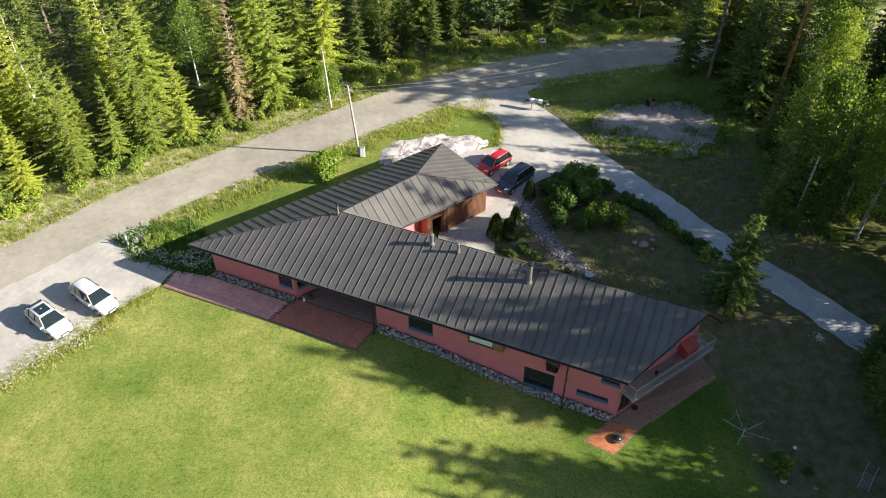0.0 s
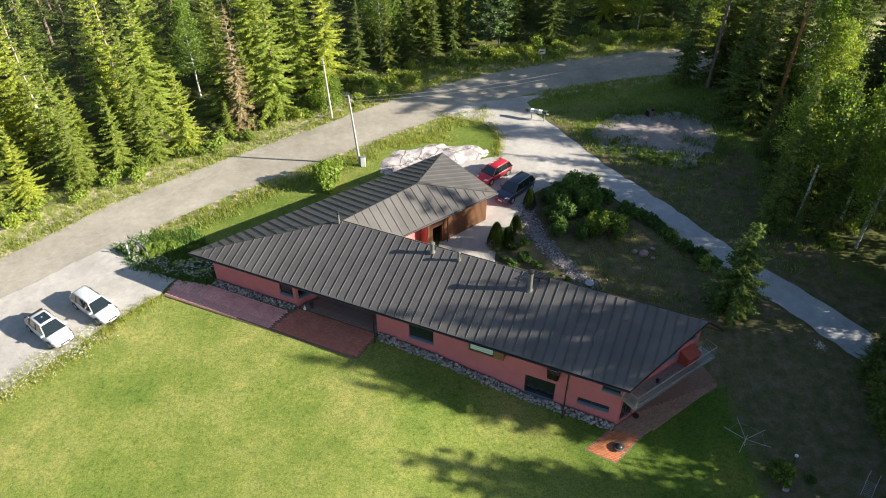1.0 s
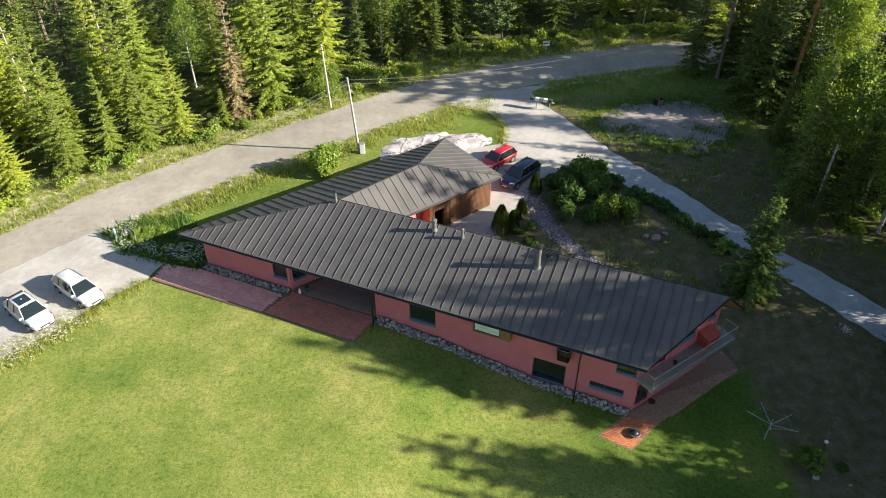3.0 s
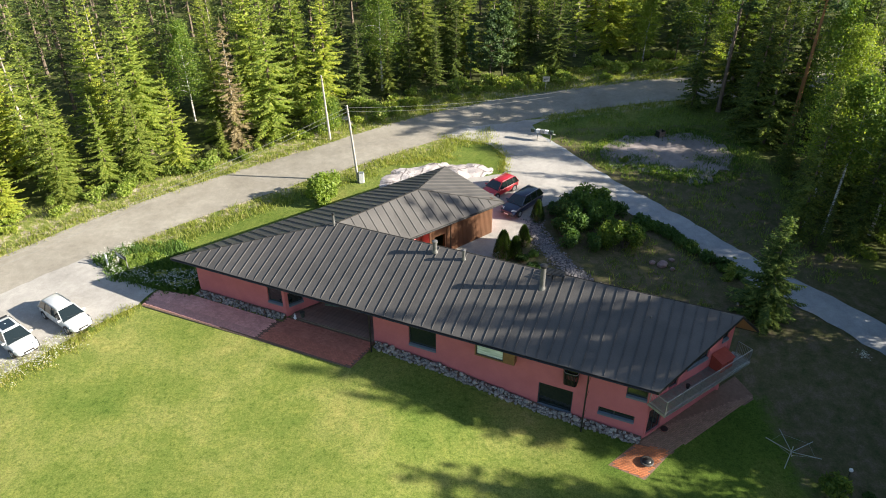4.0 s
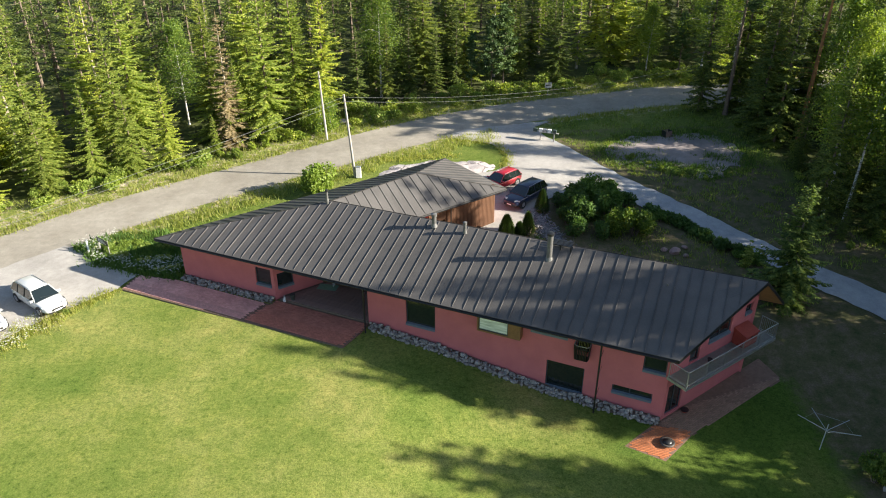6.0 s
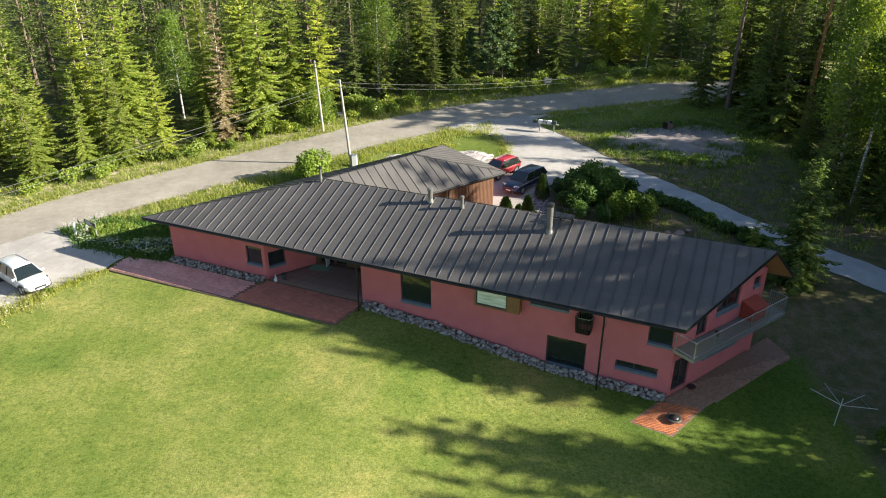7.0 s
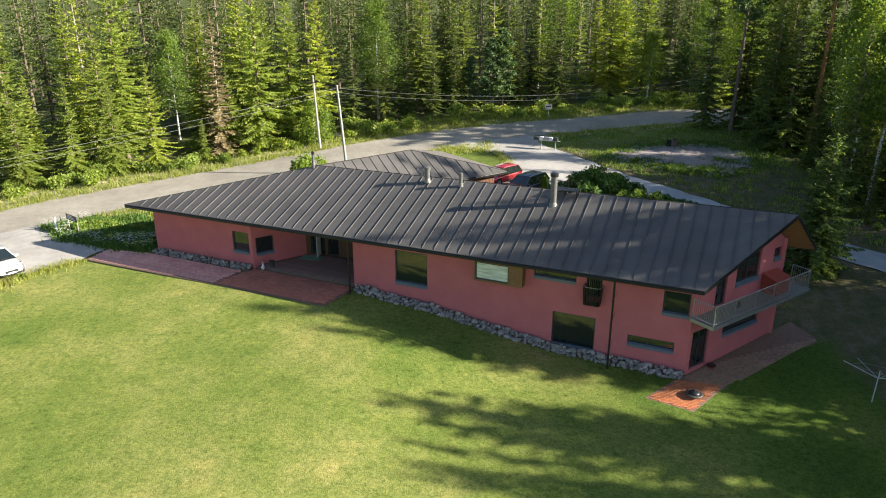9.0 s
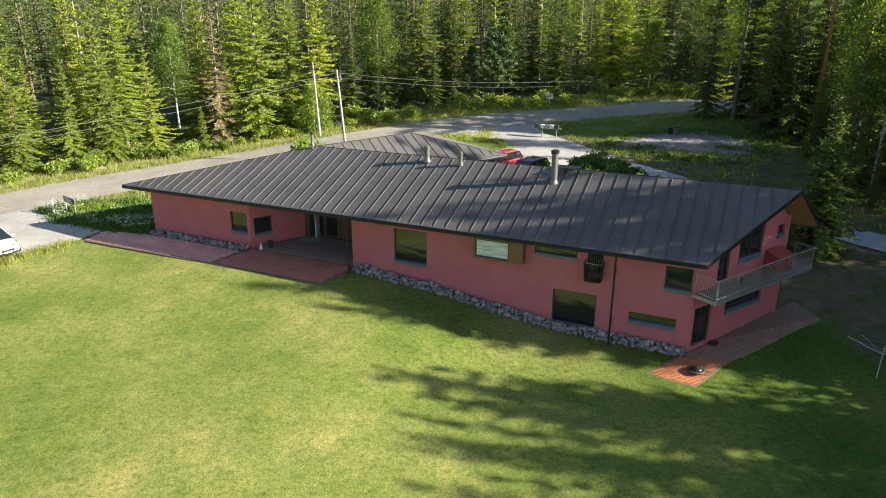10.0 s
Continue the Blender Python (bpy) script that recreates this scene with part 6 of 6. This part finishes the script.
# ---- grasses, flowers: uncounted stuff ----
def blades(name, places, height, width, mat, label, spread=0.0, per=1, flatten=False):
    rng = np.random.default_rng(len(places))
    xy = np.repeat(np.array([p[:2] for p in places]), per, axis=0) + rng.normal(0, spread, (len(places) * per, 2))
    z = np.repeat(np.array([ground_z(*p[:2]) + 0.0 for p in places]), per)
    sc = np.repeat(np.array([p[2] if len(p) > 2 else 1.0 for p in places]), per)
    n = len(xy)
    a = rng.random(n) * 6.283
    hgt = height * (0.55 + 0.9 * rng.random(n)) * sc
    w = width * (0.6 + 0.8 * rng.random(n))
    lean = rng.normal(0, 1.0 if flatten else 0.35, (n, 2)) * hgt[:, None]
    v = np.zeros((n, 3, 3))
    v[:, 0, 0], v[:, 0, 1], v[:, 0, 2] = xy[:, 0] - np.cos(a) * w, xy[:, 1] - np.sin(a) * w, z - 0.01
    v[:, 1, 0], v[:, 1, 1], v[:, 1, 2] = xy[:, 0] + np.cos(a) * w, xy[:, 1] + np.sin(a) * w, z - 0.01
    v[:, 2, 0], v[:, 2, 1], v[:, 2, 2] = xy[:, 0] + lean[:, 0], xy[:, 1] + lean[:, 1], z + hgt
    if flatten:
        nz = (v[:, 1, 0] - v[:, 0, 0]) * (v[:, 2, 1] - v[:, 0, 1]) - (v[:, 1, 1] - v[:, 0, 1]) * (v[:, 2, 0] - v[:, 0, 0])
        v[nz < 0] = v[nz < 0][:, [1, 0, 2]]
    me = bpy.data.meshes.new(name)
    me.vertices.add(3 * n)
    me.vertices.foreach_set("co", v.ravel())
    me.loops.add(3 * n)
    me.loops.foreach_set("vertex_index", np.arange(3 * n))
    me.polygons.add(n)
    me.polygons.foreach_set("loop_start", np.arange(0, 3 * n, 3))
    me.update()
    me.materials.append(mat)
    return tagged(new(name, me), label, "grass", kind="stuff")


def in_poly(x, y, poly):
    c = False
    for i in range(len(poly)):
        (ax, ay), (bx, by) = poly[i], poly[i - 1]
        if (ay > y) != (by > y) and x < (bx - ax) * (y - ay) / (by - ay) + ax:
            c = not c
    return c


rg = random.Random(77)
tall = []
while len(tall) < 5600:
    k = rg.random()
    x, y = rg.uniform(-60, 45), rg.uniform(25, 108)
    rd = side(x, y, ROAD)
    q = HOUSE_INV @ Vector((x, y, 0))
    ok = 3.3 < rd < 9.5 and side(x, y, WOODS) < 2.5
    ok = ok or (-6.4 < rd < -3.5 and (-28 < x < 5.5) and not (in_poly(x, y, [(-7.9, 62.4), (-6.9, 68.0), (0.0, 70.3), (5.9, 68.5), (4.9, 65.2)])))
    ok = ok or (x > 12 and -4.6 < rd < -3.3 and x < 31)
    if ok and (rd < 0 or x > -14 or rd < 4.9 or rg.random() < 0.3):
        tall.append((x, y, rg.uniform(0.5, 1.2)))
blades("rough_grass", tall, 0.42, 0.028, M_blade, "tall rough grass on the road verges", 0.28, 9)

CLEARING = [(16.9, 71.4), (20.0, 74.4), (25.4, 75.4), (29.2, 74.8), (31.6, 70.8), (30.5, 66.9), (26.5, 64.3), (24.0, 65.8), (21.3, 67.0), (18.0, 68.0), (16.9, 71.4)]
weeds = []
while len(weeds) < 620:
    i = rg.randrange(10)
    (ax, ay), (bx, by) = CLEARING[i], CLEARING[i + 1]
    t = rg.random()
    weeds.append((ax + (bx - ax) * t + rg.gauss(0, 0.7), ay + (by - ay) * t + rg.gauss(0, 0.7), rg.uniform(0.4, 1.2)))
for cx, cy in ((22.1, 67.4), (24.2, 66.0), (27.9, 69.0), (20.6, 69.3), (25.9, 66.7)):
    for k in range(60):
        weeds.append((rg.gauss(cx, 0.8), rg.gauss(cy, 0.5), rg.uniform(0.4, 1.1)))
blades("clearing_weeds", weeds, 0.28, 0.045, M_shrub, "green weeds round the sandy clearing", 0.22, 9)

edge = []
for a, c2, n, wd in (((-37.5, 32.2), (-33.2, 35.2), 260, 0.8), ((-33.2, 35.2), (-28.3, 40.9), 420, 0.75), ((-28.3, 40.9), (-25.0, 45.0), 200, 0.35), ((6.6, 70.4), (6.1, 66.5), 90, 0.3), ((5.3, 73.4), (6.6, 70.4), 90, 0.3), ((-0.5, 75.1), (5.3, 73.4), 120, 0.3), ((-6.9, 68.6), (1.0, 70.4), 160, 0.4)):
    for _ in range(n):
        t = rg.random()
        edge.append((a[0] + (c2[0] - a[0]) * t + rg.gauss(0, wd), a[1] + (c2[1] - a[1]) * t + rg.gauss(0, wd), rg.uniform(0.5, 1.2)))
blades("edge_grass", edge, 0.28, 0.03, M_blade, "longer grass along the edges of lawn and gravel", 0.15, 8)

BED = [(-31.0, 51.6), (-27.6, 48.5), (-24.2, 47.5), (-20.6, 46.6), (-21.0, 50.5), (-24.5, 54.2), (-28.5, 53.4)]
bed_pts, flowers = [], []
while len(bed_pts) < 1500:
    x, y = rg.uniform(-32, -20), rg.uniform(46, 55)
    if in_poly(x, y, BED):
        bed_pts.append((x, y, rg.uniform(0.6, 1.3)))
        if rg.random() < 0.45 and (y < 49.4 or x < -28.0):
            flowers.append((x, y, 0.55))
for x, y, s in edge[:680]:
    if rg.random() < 0.45:
        flowers.append((x, y, 0.25))
for _ in range(22):
    flowers.append((rg.gauss(30.3, 0.22), rg.gauss(39.2, 0.18), 0.2))
blades("bed_leaves", bed_pts, 0.32, 0.08, M_shrub, "leafy perennials in the flower bed", 0.3, 8)
v = []
for x, y, h in flowers:
    for _ in range(3):
        p = Vector((x + rg.gauss(0, 0.16), y + rg.gauss(0, 0.16), ground_z(x, y) + h * rg.uniform(0.8, 1.5)))
        s = rg.uniform(0.035, 0.065)
        for k in range(3):
            a = k * 2.09 + rg.random()
            v += [tuple(p), tuple(p + Vector((math.cos(a) * s, math.sin(a) * s, 0.01))), tuple(p + Vector((math.cos(a + 0.9) * s, math.sin(a + 0.9) * s, 0.01)))]
tagged(new("flowers", tri_soup("flowers", v, M_flower)), "small white flowers in bed and grass", "flowers", kind="stuff")
for x, y, s in ((-27.0, 51.6, 0.75), (-28.4, 51.0, 0.6), (-25.2, 51.6, 0.6), (-22.8, 50.0, 0.8), (-23.6, 51.8, 0.65), (-21.6, 48.6, 0.6), (-26.0, 50.2, 0.6), (-24.4, 49.6, 0.65), (-22.6, 48.2, 0.6), (-20.9, 49.9, 0.75), (-27.6, 49.8, 0.5), (-25.6, 53.2, 0.6), (-21.8, 51.6, 0.8), (-29.6, 52.2, 0.5)):
    grow(UG[1], x, y, s)
grow(UG[1], -27.4, 41.9, 0.6)

weeds = []
CLEAR = [(16.9, 71.4), (20.0, 74.4), (25.4, 75.4), (29.2, 74.8), (31.6, 70.8), (30.5, 66.9), (26.5, 64.3), (24.0, 65.8), (21.3, 67.0), (18.0, 68.0)]
while len(weeds) < 1500:
    x, y = rg.uniform(12, 36), rg.uniform(36, 84)
    d = min(seg_dist(x, y, [CLEAR[i - 1], CLEAR[i]]) for i in range(len(CLEAR)))
    inside = in_poly(x, y, CLEAR)
    q = HOUSE_INV @ Vector((x, y, 0))
    if (x > 21 and y < 48) or seg_dist(x, y, DRIVE) < 1.9 or seg_dist(x, y, ROAD) < 3.6 or in_poly(x, y, [(9, 60), (13, 62.9), (16.8, 60.4), (17.4, 65), (11, 78), (5, 74)]) or q.y < 9.5:
        continue
    patch = noise.noise(Vector((x * 0.5, y * 0.5, 4.0)))
    if (d < 1.6 and rg.random() < 0.8) or (inside and patch > 0.4) or (not inside and patch > -0.1):
        weeds.append((x, y, rg.uniform(0.4, 1.1) * (0.6 if inside else 1.0)))
blades("weeds", weeds, 0.34, 0.035, M_brush, "sparse weeds round the clearing and garden", 0.25, 10)

# ---- rocks ----
def boulder(seed, size, label, mat, flat=0.6, detail=3):
    rng = random.Random(seed)
    bm = bmesh.new()
    bmesh.ops.create_icosphere(bm, subdivisions=detail, radius=0.5)
    off = Vector((rng.random() * 40, rng.random() * 40, rng.random() * 40))
    for v in bm.verts:
        k = 1 + 0.5 * noise.noise(v.co * 1.7 + off) + 0.18 * noise.noise(v.co * 5 + off) + 0.07 * noise.noise(v.co * 12 + off)
        v.co = Vector((v.co.x * size[0] * k, v.co.y * size[1] * k, v.co.z * size[2] * (k if v.co.z < 0 else min(k, 1.1))))
    ob = new("rock", mesh_of("rock", bm, mat, False))
    return tagged(ob, label, "rock")


def rock_at(ob, x, y, sink, turn=0.0):
    ob.matrix_world = Matrix.Translation((x, y, ground_z(x, y) + sink)) @ Matrix.Rotation(turn, 4, "Z")
    taken.append((x, y))


mat, nt, b = material("bare pale rock", 0.85)
vo = nt.nodes.new("ShaderNodeTexVoronoi")
vo.feature = "DISTANCE_TO_EDGE"
vo.inputs["Scale"].default_value = 0.55
tc = nt.nodes.new("ShaderNodeTexCoord")
nt.links.new(mix(nt, 0.25, tc.outputs["Object"], ramp(nt, noise_node(nt, 1.2, 5, 0.7), [(0.0, (0, 0, 0)), (1.0, (6, 6, 6))]), "ADD"), vo.inputs["Vector"])
c = ramp(nt, noise_node(nt, 0.6, 6, 0.7), [(0.30, (0.10, 0.085, 0.075)), (0.42, (0.42, 0.37, 0.36)), (0.70, (0.62, 0.57, 0.555))])
c = mix(nt, 1.0, c, ramp(nt, vo.outputs["Distance"], [(0.0, (0.18, 0.17, 0.16)), (0.05, (0.95, 0.95, 0.95)), (1.0, (1, 1, 1))]), "MULTIPLY")
c = mix(nt, 0.5, c, ramp(nt, noise_node(nt, 9, 4, 0.7), [(0.3, (0.7, 0.7, 0.7)), (0.7, (1.2, 1.2, 1.2))]), "MULTIPLY")
colour(nt, b, c)
bump(nt, b, noise_node(nt, 5, 5, 0.7), 0.8, 0.08)
OUT = [(-7.5, 62.9), (-7.3, 65.6), (-5.5, 68.0), (-3.2, 68.6), (-1.5, 69.7), (1.0, 69.1), (3.3, 69.3), (5.3, 68.2), (5.5, 66.7), (3.8, 65.4), (0.5, 63.9), (-3.0, 61.8)]
outcrop = drape("rock_outcrop", OUT, mat, 0.0, 0.3, 0.35, seed=12)
for v in outcrop.data.vertices:
    x, y = v.co.x, v.co.y
    inn = min(seg_dist(x, y, [OUT[i - 1], OUT[i]]) for i in range(len(OUT)))
    q = Vector((x * 0.45, y * 0.45, 1.0))
    v.co.z += -0.12 + 0.38 * sstep(0.0, 1.6, inn) * (0.75 + 0.8 * noise.noise(q)) + 0.28 * abs(noise.noise(q * 2.3)) * sstep(0, 0.6, inn) + 0.05 * noise.noise(q * 9)
tagged(outcrop, "broad pale pinkish bare rock with dark cracks", "rock", kind="structure")
M_pink = mottled("pinkish boulder", (0.24, 0.15, 0.14), (0.40, 0.28, 0.26), 1.5, 0.85, 15, relief=0.01)
for i, (x, y, s) in enumerate(((18.6, 50.5, 1.0), (17.8, 50.9, 0.55), (19.6, 51.2, 0.5), (19.3, 49.9, 0.45), (23.6, 27.3, 0.5), (-11.3, 78.7, 0.9), (-12.1, 79.9, 1.2))):
    rock_at(boulder(520 + i, (s, s * 0.85, s * 0.7), "rounded boulder lying in the grass", M_pink if i < 4 else M_stone, detail=2), x, y, 0.1, i)

bed = []
for i in range(2300):
    t = rg.random()
    cx = (8.0 + 1.4 * t + 3.8 * t * t, 57.6 - 11.4 * t)
    bed.append((cx[0] + rg.gauss(0, 0.42), cx[1] + rg.gauss(0, 0.35)))
vs, fs = [], []
base = [(1, 0, 0), (-1, 0, 0), (0, 1, 0), (0, -1, 0), (0, 0, 1), (0, 0, -1)]
octa = [(0, 2, 4), (2, 1, 4), (1, 3, 4), (3, 0, 4), (2, 0, 5), (1, 2, 5), (3, 1, 5), (0, 3, 5)]
for x, y in bed:
    s, a, k = rg.uniform(0.05, 0.15), rg.random() * 6.28, len(vs)
    z = ground_z(x, y) + s * 0.3
    for px, py, pz in base:
        j = rg.uniform(0.75, 1.25)
        vs.append((x + s * j * (px * math.cos(a) - py * math.sin(a)), y + s * j * (px * math.sin(a) + py * math.cos(a)), z + s * 0.7 * j * pz))
    fs += [tuple(k + q for q in f) for f in octa]
mat, nt, b = material("bed stones", 0.85)
gi = nt.nodes.new("ShaderNodeNewGeometry")
c = ramp(nt, gi.outputs["Random Per Island"], [(0.0, (0.09, 0.085, 0.09)), (0.6, (0.2, 0.19, 0.195)), (1.0, (0.34, 0.3, 0.28))])
colour(nt, b, mix(nt, 0.5, c, ramp(nt, noise_node(nt, 18, 3), [(0.3, (0.7, 0.7, 0.7)), (0.7, (1.2, 1.2, 1.2))]), "MULTIPLY"))
tagged(new("stone_bed", raw_mesh("stone_bed", vs, fs, mat)), "bed of loose grey stones winding through the garden", "stones", kind="stuff")

# ---- poles, wires, signs, letter boxes ----
def pole(x, y, h, lean, label, box_at=False):
    z = ground_z(x, y)
    p = thing("utility_pole", Matrix.Translation((x, y, z)), label, "utility pole", "utility poles")
    part("shaft", rod(bmesh.new(), (0, 0, -0.3), (lean[0], lean[1], h), 0.14, 0.09, 12), M_pole, p)
    for k, dz in enumerate((0.25, 0.7)):
        part("insulator", rod(bmesh.new(), (lean[0] - 0.22, lean[1], h - dz), (lean[0] + 0.22, lean[1], h - dz), 0.035, n=8), M_black, p)
    if box_at:
        bx = part("meter_box", box(bmesh.new(), 0.12, -0.42, 0.0, 0.62, -0.1, 1.15, 0.03), M_white, p, "pale grey cable cabinet at the pole's foot")
        part("lid", box(bmesh.new(), 0.1, -0.44, 1.15, 0.64, -0.08, 1.2, 0.015), M_galv, bx)
    return Vector((x + lean[0], y + lean[1], z + h - 0.25))


top1 = pole(-9.0, 65.0, 8.4, (-0.55, -0.4), "grey timber utility pole with a pale cable cabinet", True)
top2 = pole(-13.2, 74.8, 7.8, (-0.2, -0.9), "grey timber utility pole among young birches")
M_wire = mottled("cable sheath", (0.16, 0.16, 0.155), (0.24, 0.24, 0.23), 5, 0.6)


def wire(a, b2, sag, r=0.02):
    a, b2 = Vector(a), Vector(b2)
    cu = bpy.data.curves.new("wire", "CURVE")
    cu.dimensions, cu.bevel_depth, cu.bevel_resolution = "3D", r, 1
    sp = cu.splines.new("POLY")
    sp.points.add(20)
    for i in range(21):
        t = i / 20
        p = a.lerp(b2, t) - Vector((0, 0, sag * 4 * t * (1 - t)))
        sp.points[i].co = (*p, 1)
    cu.materials.append(M_wire)
    tagged(new("wire", cu), "thin overhead cable between the poles", "cable", "overhead cables")


wire(top1, top2, 0.15, 0.009)
wire(top1, (31.7, 82.2, 8.3), 1.5, 0.010)
wire(top1 - Vector((0, 0, 0.4)), (31.7, 82.2, 7.9), 1.55, 0.009)
wire(top1, (-41.8, 30.2, 5.9), 0.35, 0.010)
wire(top1 - Vector((0, 0, 0.4)), (-41.8, 30.2, 5.6), 0.45, 0.009)

M_green = mottled("dark green letter box", (0.03, 0.05, 0.04), (0.05, 0.075, 0.06), 6, 0.5)
rack = thing("letter_boxes", Matrix.Translation((10.4, 74.2, ground_z(10.4, 74.2))) @ Matrix.Rotation(radians(-20), 4, "Z"), "row of letter boxes on posts at the road junction", "letter boxes")
for x in (0.0, 1.5):
    part("post", box(bmesh.new(), x - 0.05, -0.05, -0.1, x + 0.05, 0.05, 0.95), M_pole, rack)
part("crossbar", box(bmesh.new(), -0.75, -0.12, 0.95, 2.0, 0.12, 1.0), M_pole, rack)
for i, (x, mt) in enumerate(((-0.6, M_green), (0.02, M_white), (0.5, M_galv), (0.98, M_white), (1.55, M_green))):
    bx = part("letter_box", box(bmesh.new(), x - 0.2, -0.2, 1.0, x + 0.2, 0.2, 1.36, 0.03), mt, rack)
    part("flap", box(bmesh.new(), x - 0.21, -0.23, 1.28, x + 0.21, -0.19, 1.38, 0.01), mt, bx)


def sign(name, x, y, w, h, z, heading, mat, label, posts=2):
    s = thing(name, Matrix.Translation((x, y, ground_z(x, y))) @ Matrix.Rotation(radians(heading), 4, "Z"), label, "sign")
    for k in ((-w * 0.42, w * 0.42) if posts == 2 else (0.0,)):
        part("post", rod(bmesh.new(), (k, 0.03, -0.15), (k, 0.03, z + h), 0.035, n=8), M_pole, s)
    part("board", box(bmesh.new(), -w / 2, -0.02, z, w / 2, 0.0, z + h, 0.006), mat, s)
    return s


sg = sign("notice_board", -27.8, 50.4, 1.7, 0.45, 1.0, -38, M_black, "dark notice board on two posts in the flower bed")
for k in range(3):
    part("text_bar", box(bmesh.new(), -0.65, -0.026, 1.1 + k * 0.11, 0.55 - k * 0.2, -0.021, 1.15 + k * 0.11), M_white, sg)
mk = thing("marker_post", Matrix.Translation((-29.2, 50.6, ground_z(-29.2, 50.6))), "white marker post at the edge of the parking area", "post")
part("stake", box(bmesh.new(), -0.06, -0.06, -0.1, 0.06, 0.06, 1.2, 0.02), M_white, mk)
part("cap", box(bmesh.new(), -0.07, -0.07, 1.2, 0.07, 0.07, 1.26, 0.01), M_galv, mk)
s2 = sign("road_sign", 13.0, 88.3, 0.9, 0.7, 1.2, 10, M_galv, "small grey road sign beside the gravel road", 1)
part("bar", box(bmesh.new(), -0.32, -0.027, 1.5, 0.32, -0.021, 1.62), M_black, s2)
bench = thing("crate_stack", Matrix.Translation((24.4, 74.6, ground_z(24.4, 74.6))) @ Matrix.Rotation(0.4, 4, "Z") @ Matrix.Scale(0.7, 4), "dark slatted crate at the edge of the clearing", "crate")
for k in range(5):
    part("slat", box(bmesh.new(), -0.6, -0.5, 0.12 + k * 0.18, 0.6, -0.46, 0.25 + k * 0.18), M_greydeck, bench)
    part("slat", box(bmesh.new(), -0.6, 0.46, 0.12 + k * 0.18, 0.6, 0.5, 0.25 + k * 0.18), M_greydeck, bench)
for sx in (-0.62, 0.58):
    part("end_panel", box(bmesh.new(), sx, -0.5, 0.0, sx + 0.04, 0.5, 1.0), M_black, bench)
tp = thing("post", Matrix.Translation((23.3, 45.2, ground_z(23.3, 45.2))), "short grey timber post in the garden grass", "post")
part("shaft", rod(bmesh.new(), (0, 0, -0.1), (0.05, 0, 1.1), 0.11, 0.09, 9), M_pole, tp)
part("top", rod(bmesh.new(), (0.05, 0, 1.1), (0.05, 0, 1.2), 0.1, 0.05, 9), M_pole, tp)

dryer = thing("rotary_dryer", Matrix.Translation((21.3, 30.2, ground_z(21.3, 30.2))) @ Matrix.Rotation(radians(-14), 4, "X") @ Matrix.Rotation(radians(9), 4, "Y"), "tipped rotary clothes dryer lying on the lawn", "clothes dryer")
part("mast", rod(bmesh.new(), (0, 0, -0.1), (0.1, 0.05, 1.6), 0.03, n=8), M_galv, dryer)
for k in range(5):
    a = k * 6.283 / 5 + 0.4
    part("arm", rod(bmesh.new(), (0.1, 0.05, 1.2), (0.1 + 1.7 * math.cos(a), 0.05 + 1.7 * math.sin(a), 1.75), 0.02, n=6), M_galv, dryer)
for rr in (1.35,):
    bm = bmesh.new()
    for k in range(5):
        a0, a1 = k * 6.283 / 5 + 0.4, (k + 1) * 6.283 / 5 + 0.4
        zz = 1.2 + 0.55 * rr / 1.7
        rod(bm, (0.1 + rr * math.cos(a0), 0.05 + rr * math.sin(a0), zz), (0.1 + rr * math.cos(a1), 0.05 + rr * math.sin(a1), zz), 0.006, n=4)
    part("line", bm, M_galv, dryer)
globe = thing("garden_lamp", Matrix.Translation((24.9, 29.4, ground_z(24.9, 29.4))), "white globe garden lamp on a dark stake", "garden lamp")
part("stake", rod(bmesh.new(), (0, 0, -0.1), (0, 0, 0.7), 0.03, n=8), M_black, globe)
bm = bmesh.new()
bmesh.ops.create_uvsphere(bm, u_segments=14, v_segments=8, radius=0.13, matrix=Matrix.Translation((0, 0, 0.8)))
part("shade", bm, M_white, globe, smooth=True)
lounger = thing("sun_lounger", Matrix.Translation((29.3, 27.3, ground_z(29.3, 27.3))) @ Matrix.Rotation(radians(50), 4, "Z"), "bare metal sun lounger frame on the shaded lawn", "sun lounger")
for y in (-0.32, 0.32):
    part("side_rail", rod(bmesh.new(), (-1.0, y, 0.32), (0.5, y, 0.32), 0.018, n=6), M_galv, lounger)
    part("back_rail", rod(bmesh.new(), (0.5, y, 0.32), (1.05, y, 0.75), 0.018, n=6), M_galv, lounger)
    for x in (-0.85, 0.4):
        part("leg", rod(bmesh.new(), (x, y, 0.0), (x, y, 0.32), 0.016, n=6), M_galv, lounger)
for k in range(9):
    x = -0.95 + k * 0.17
    part("cross_bar", rod(bmesh.new(), (x, -0.32, 0.32), (x, 0.32, 0.32), 0.012, n=5), M_galv, lounger)
dish = thing("birdbath", Matrix.Translation((12.9, 46.4, ground_z(12.9, 46.4))), "pale stone dish at the end of the stone bed", "dish")
part("bowl", rod(bmesh.new(), (0, 0, 0), (0, 0, 0.3), 0.2, 0.38, 16), M_stone, dish)
part("rim", rod(bmesh.new(), (0, 0, 0.29), (0, 0, 0.34), 0.4, 0.4, 16), M_galv, dish)
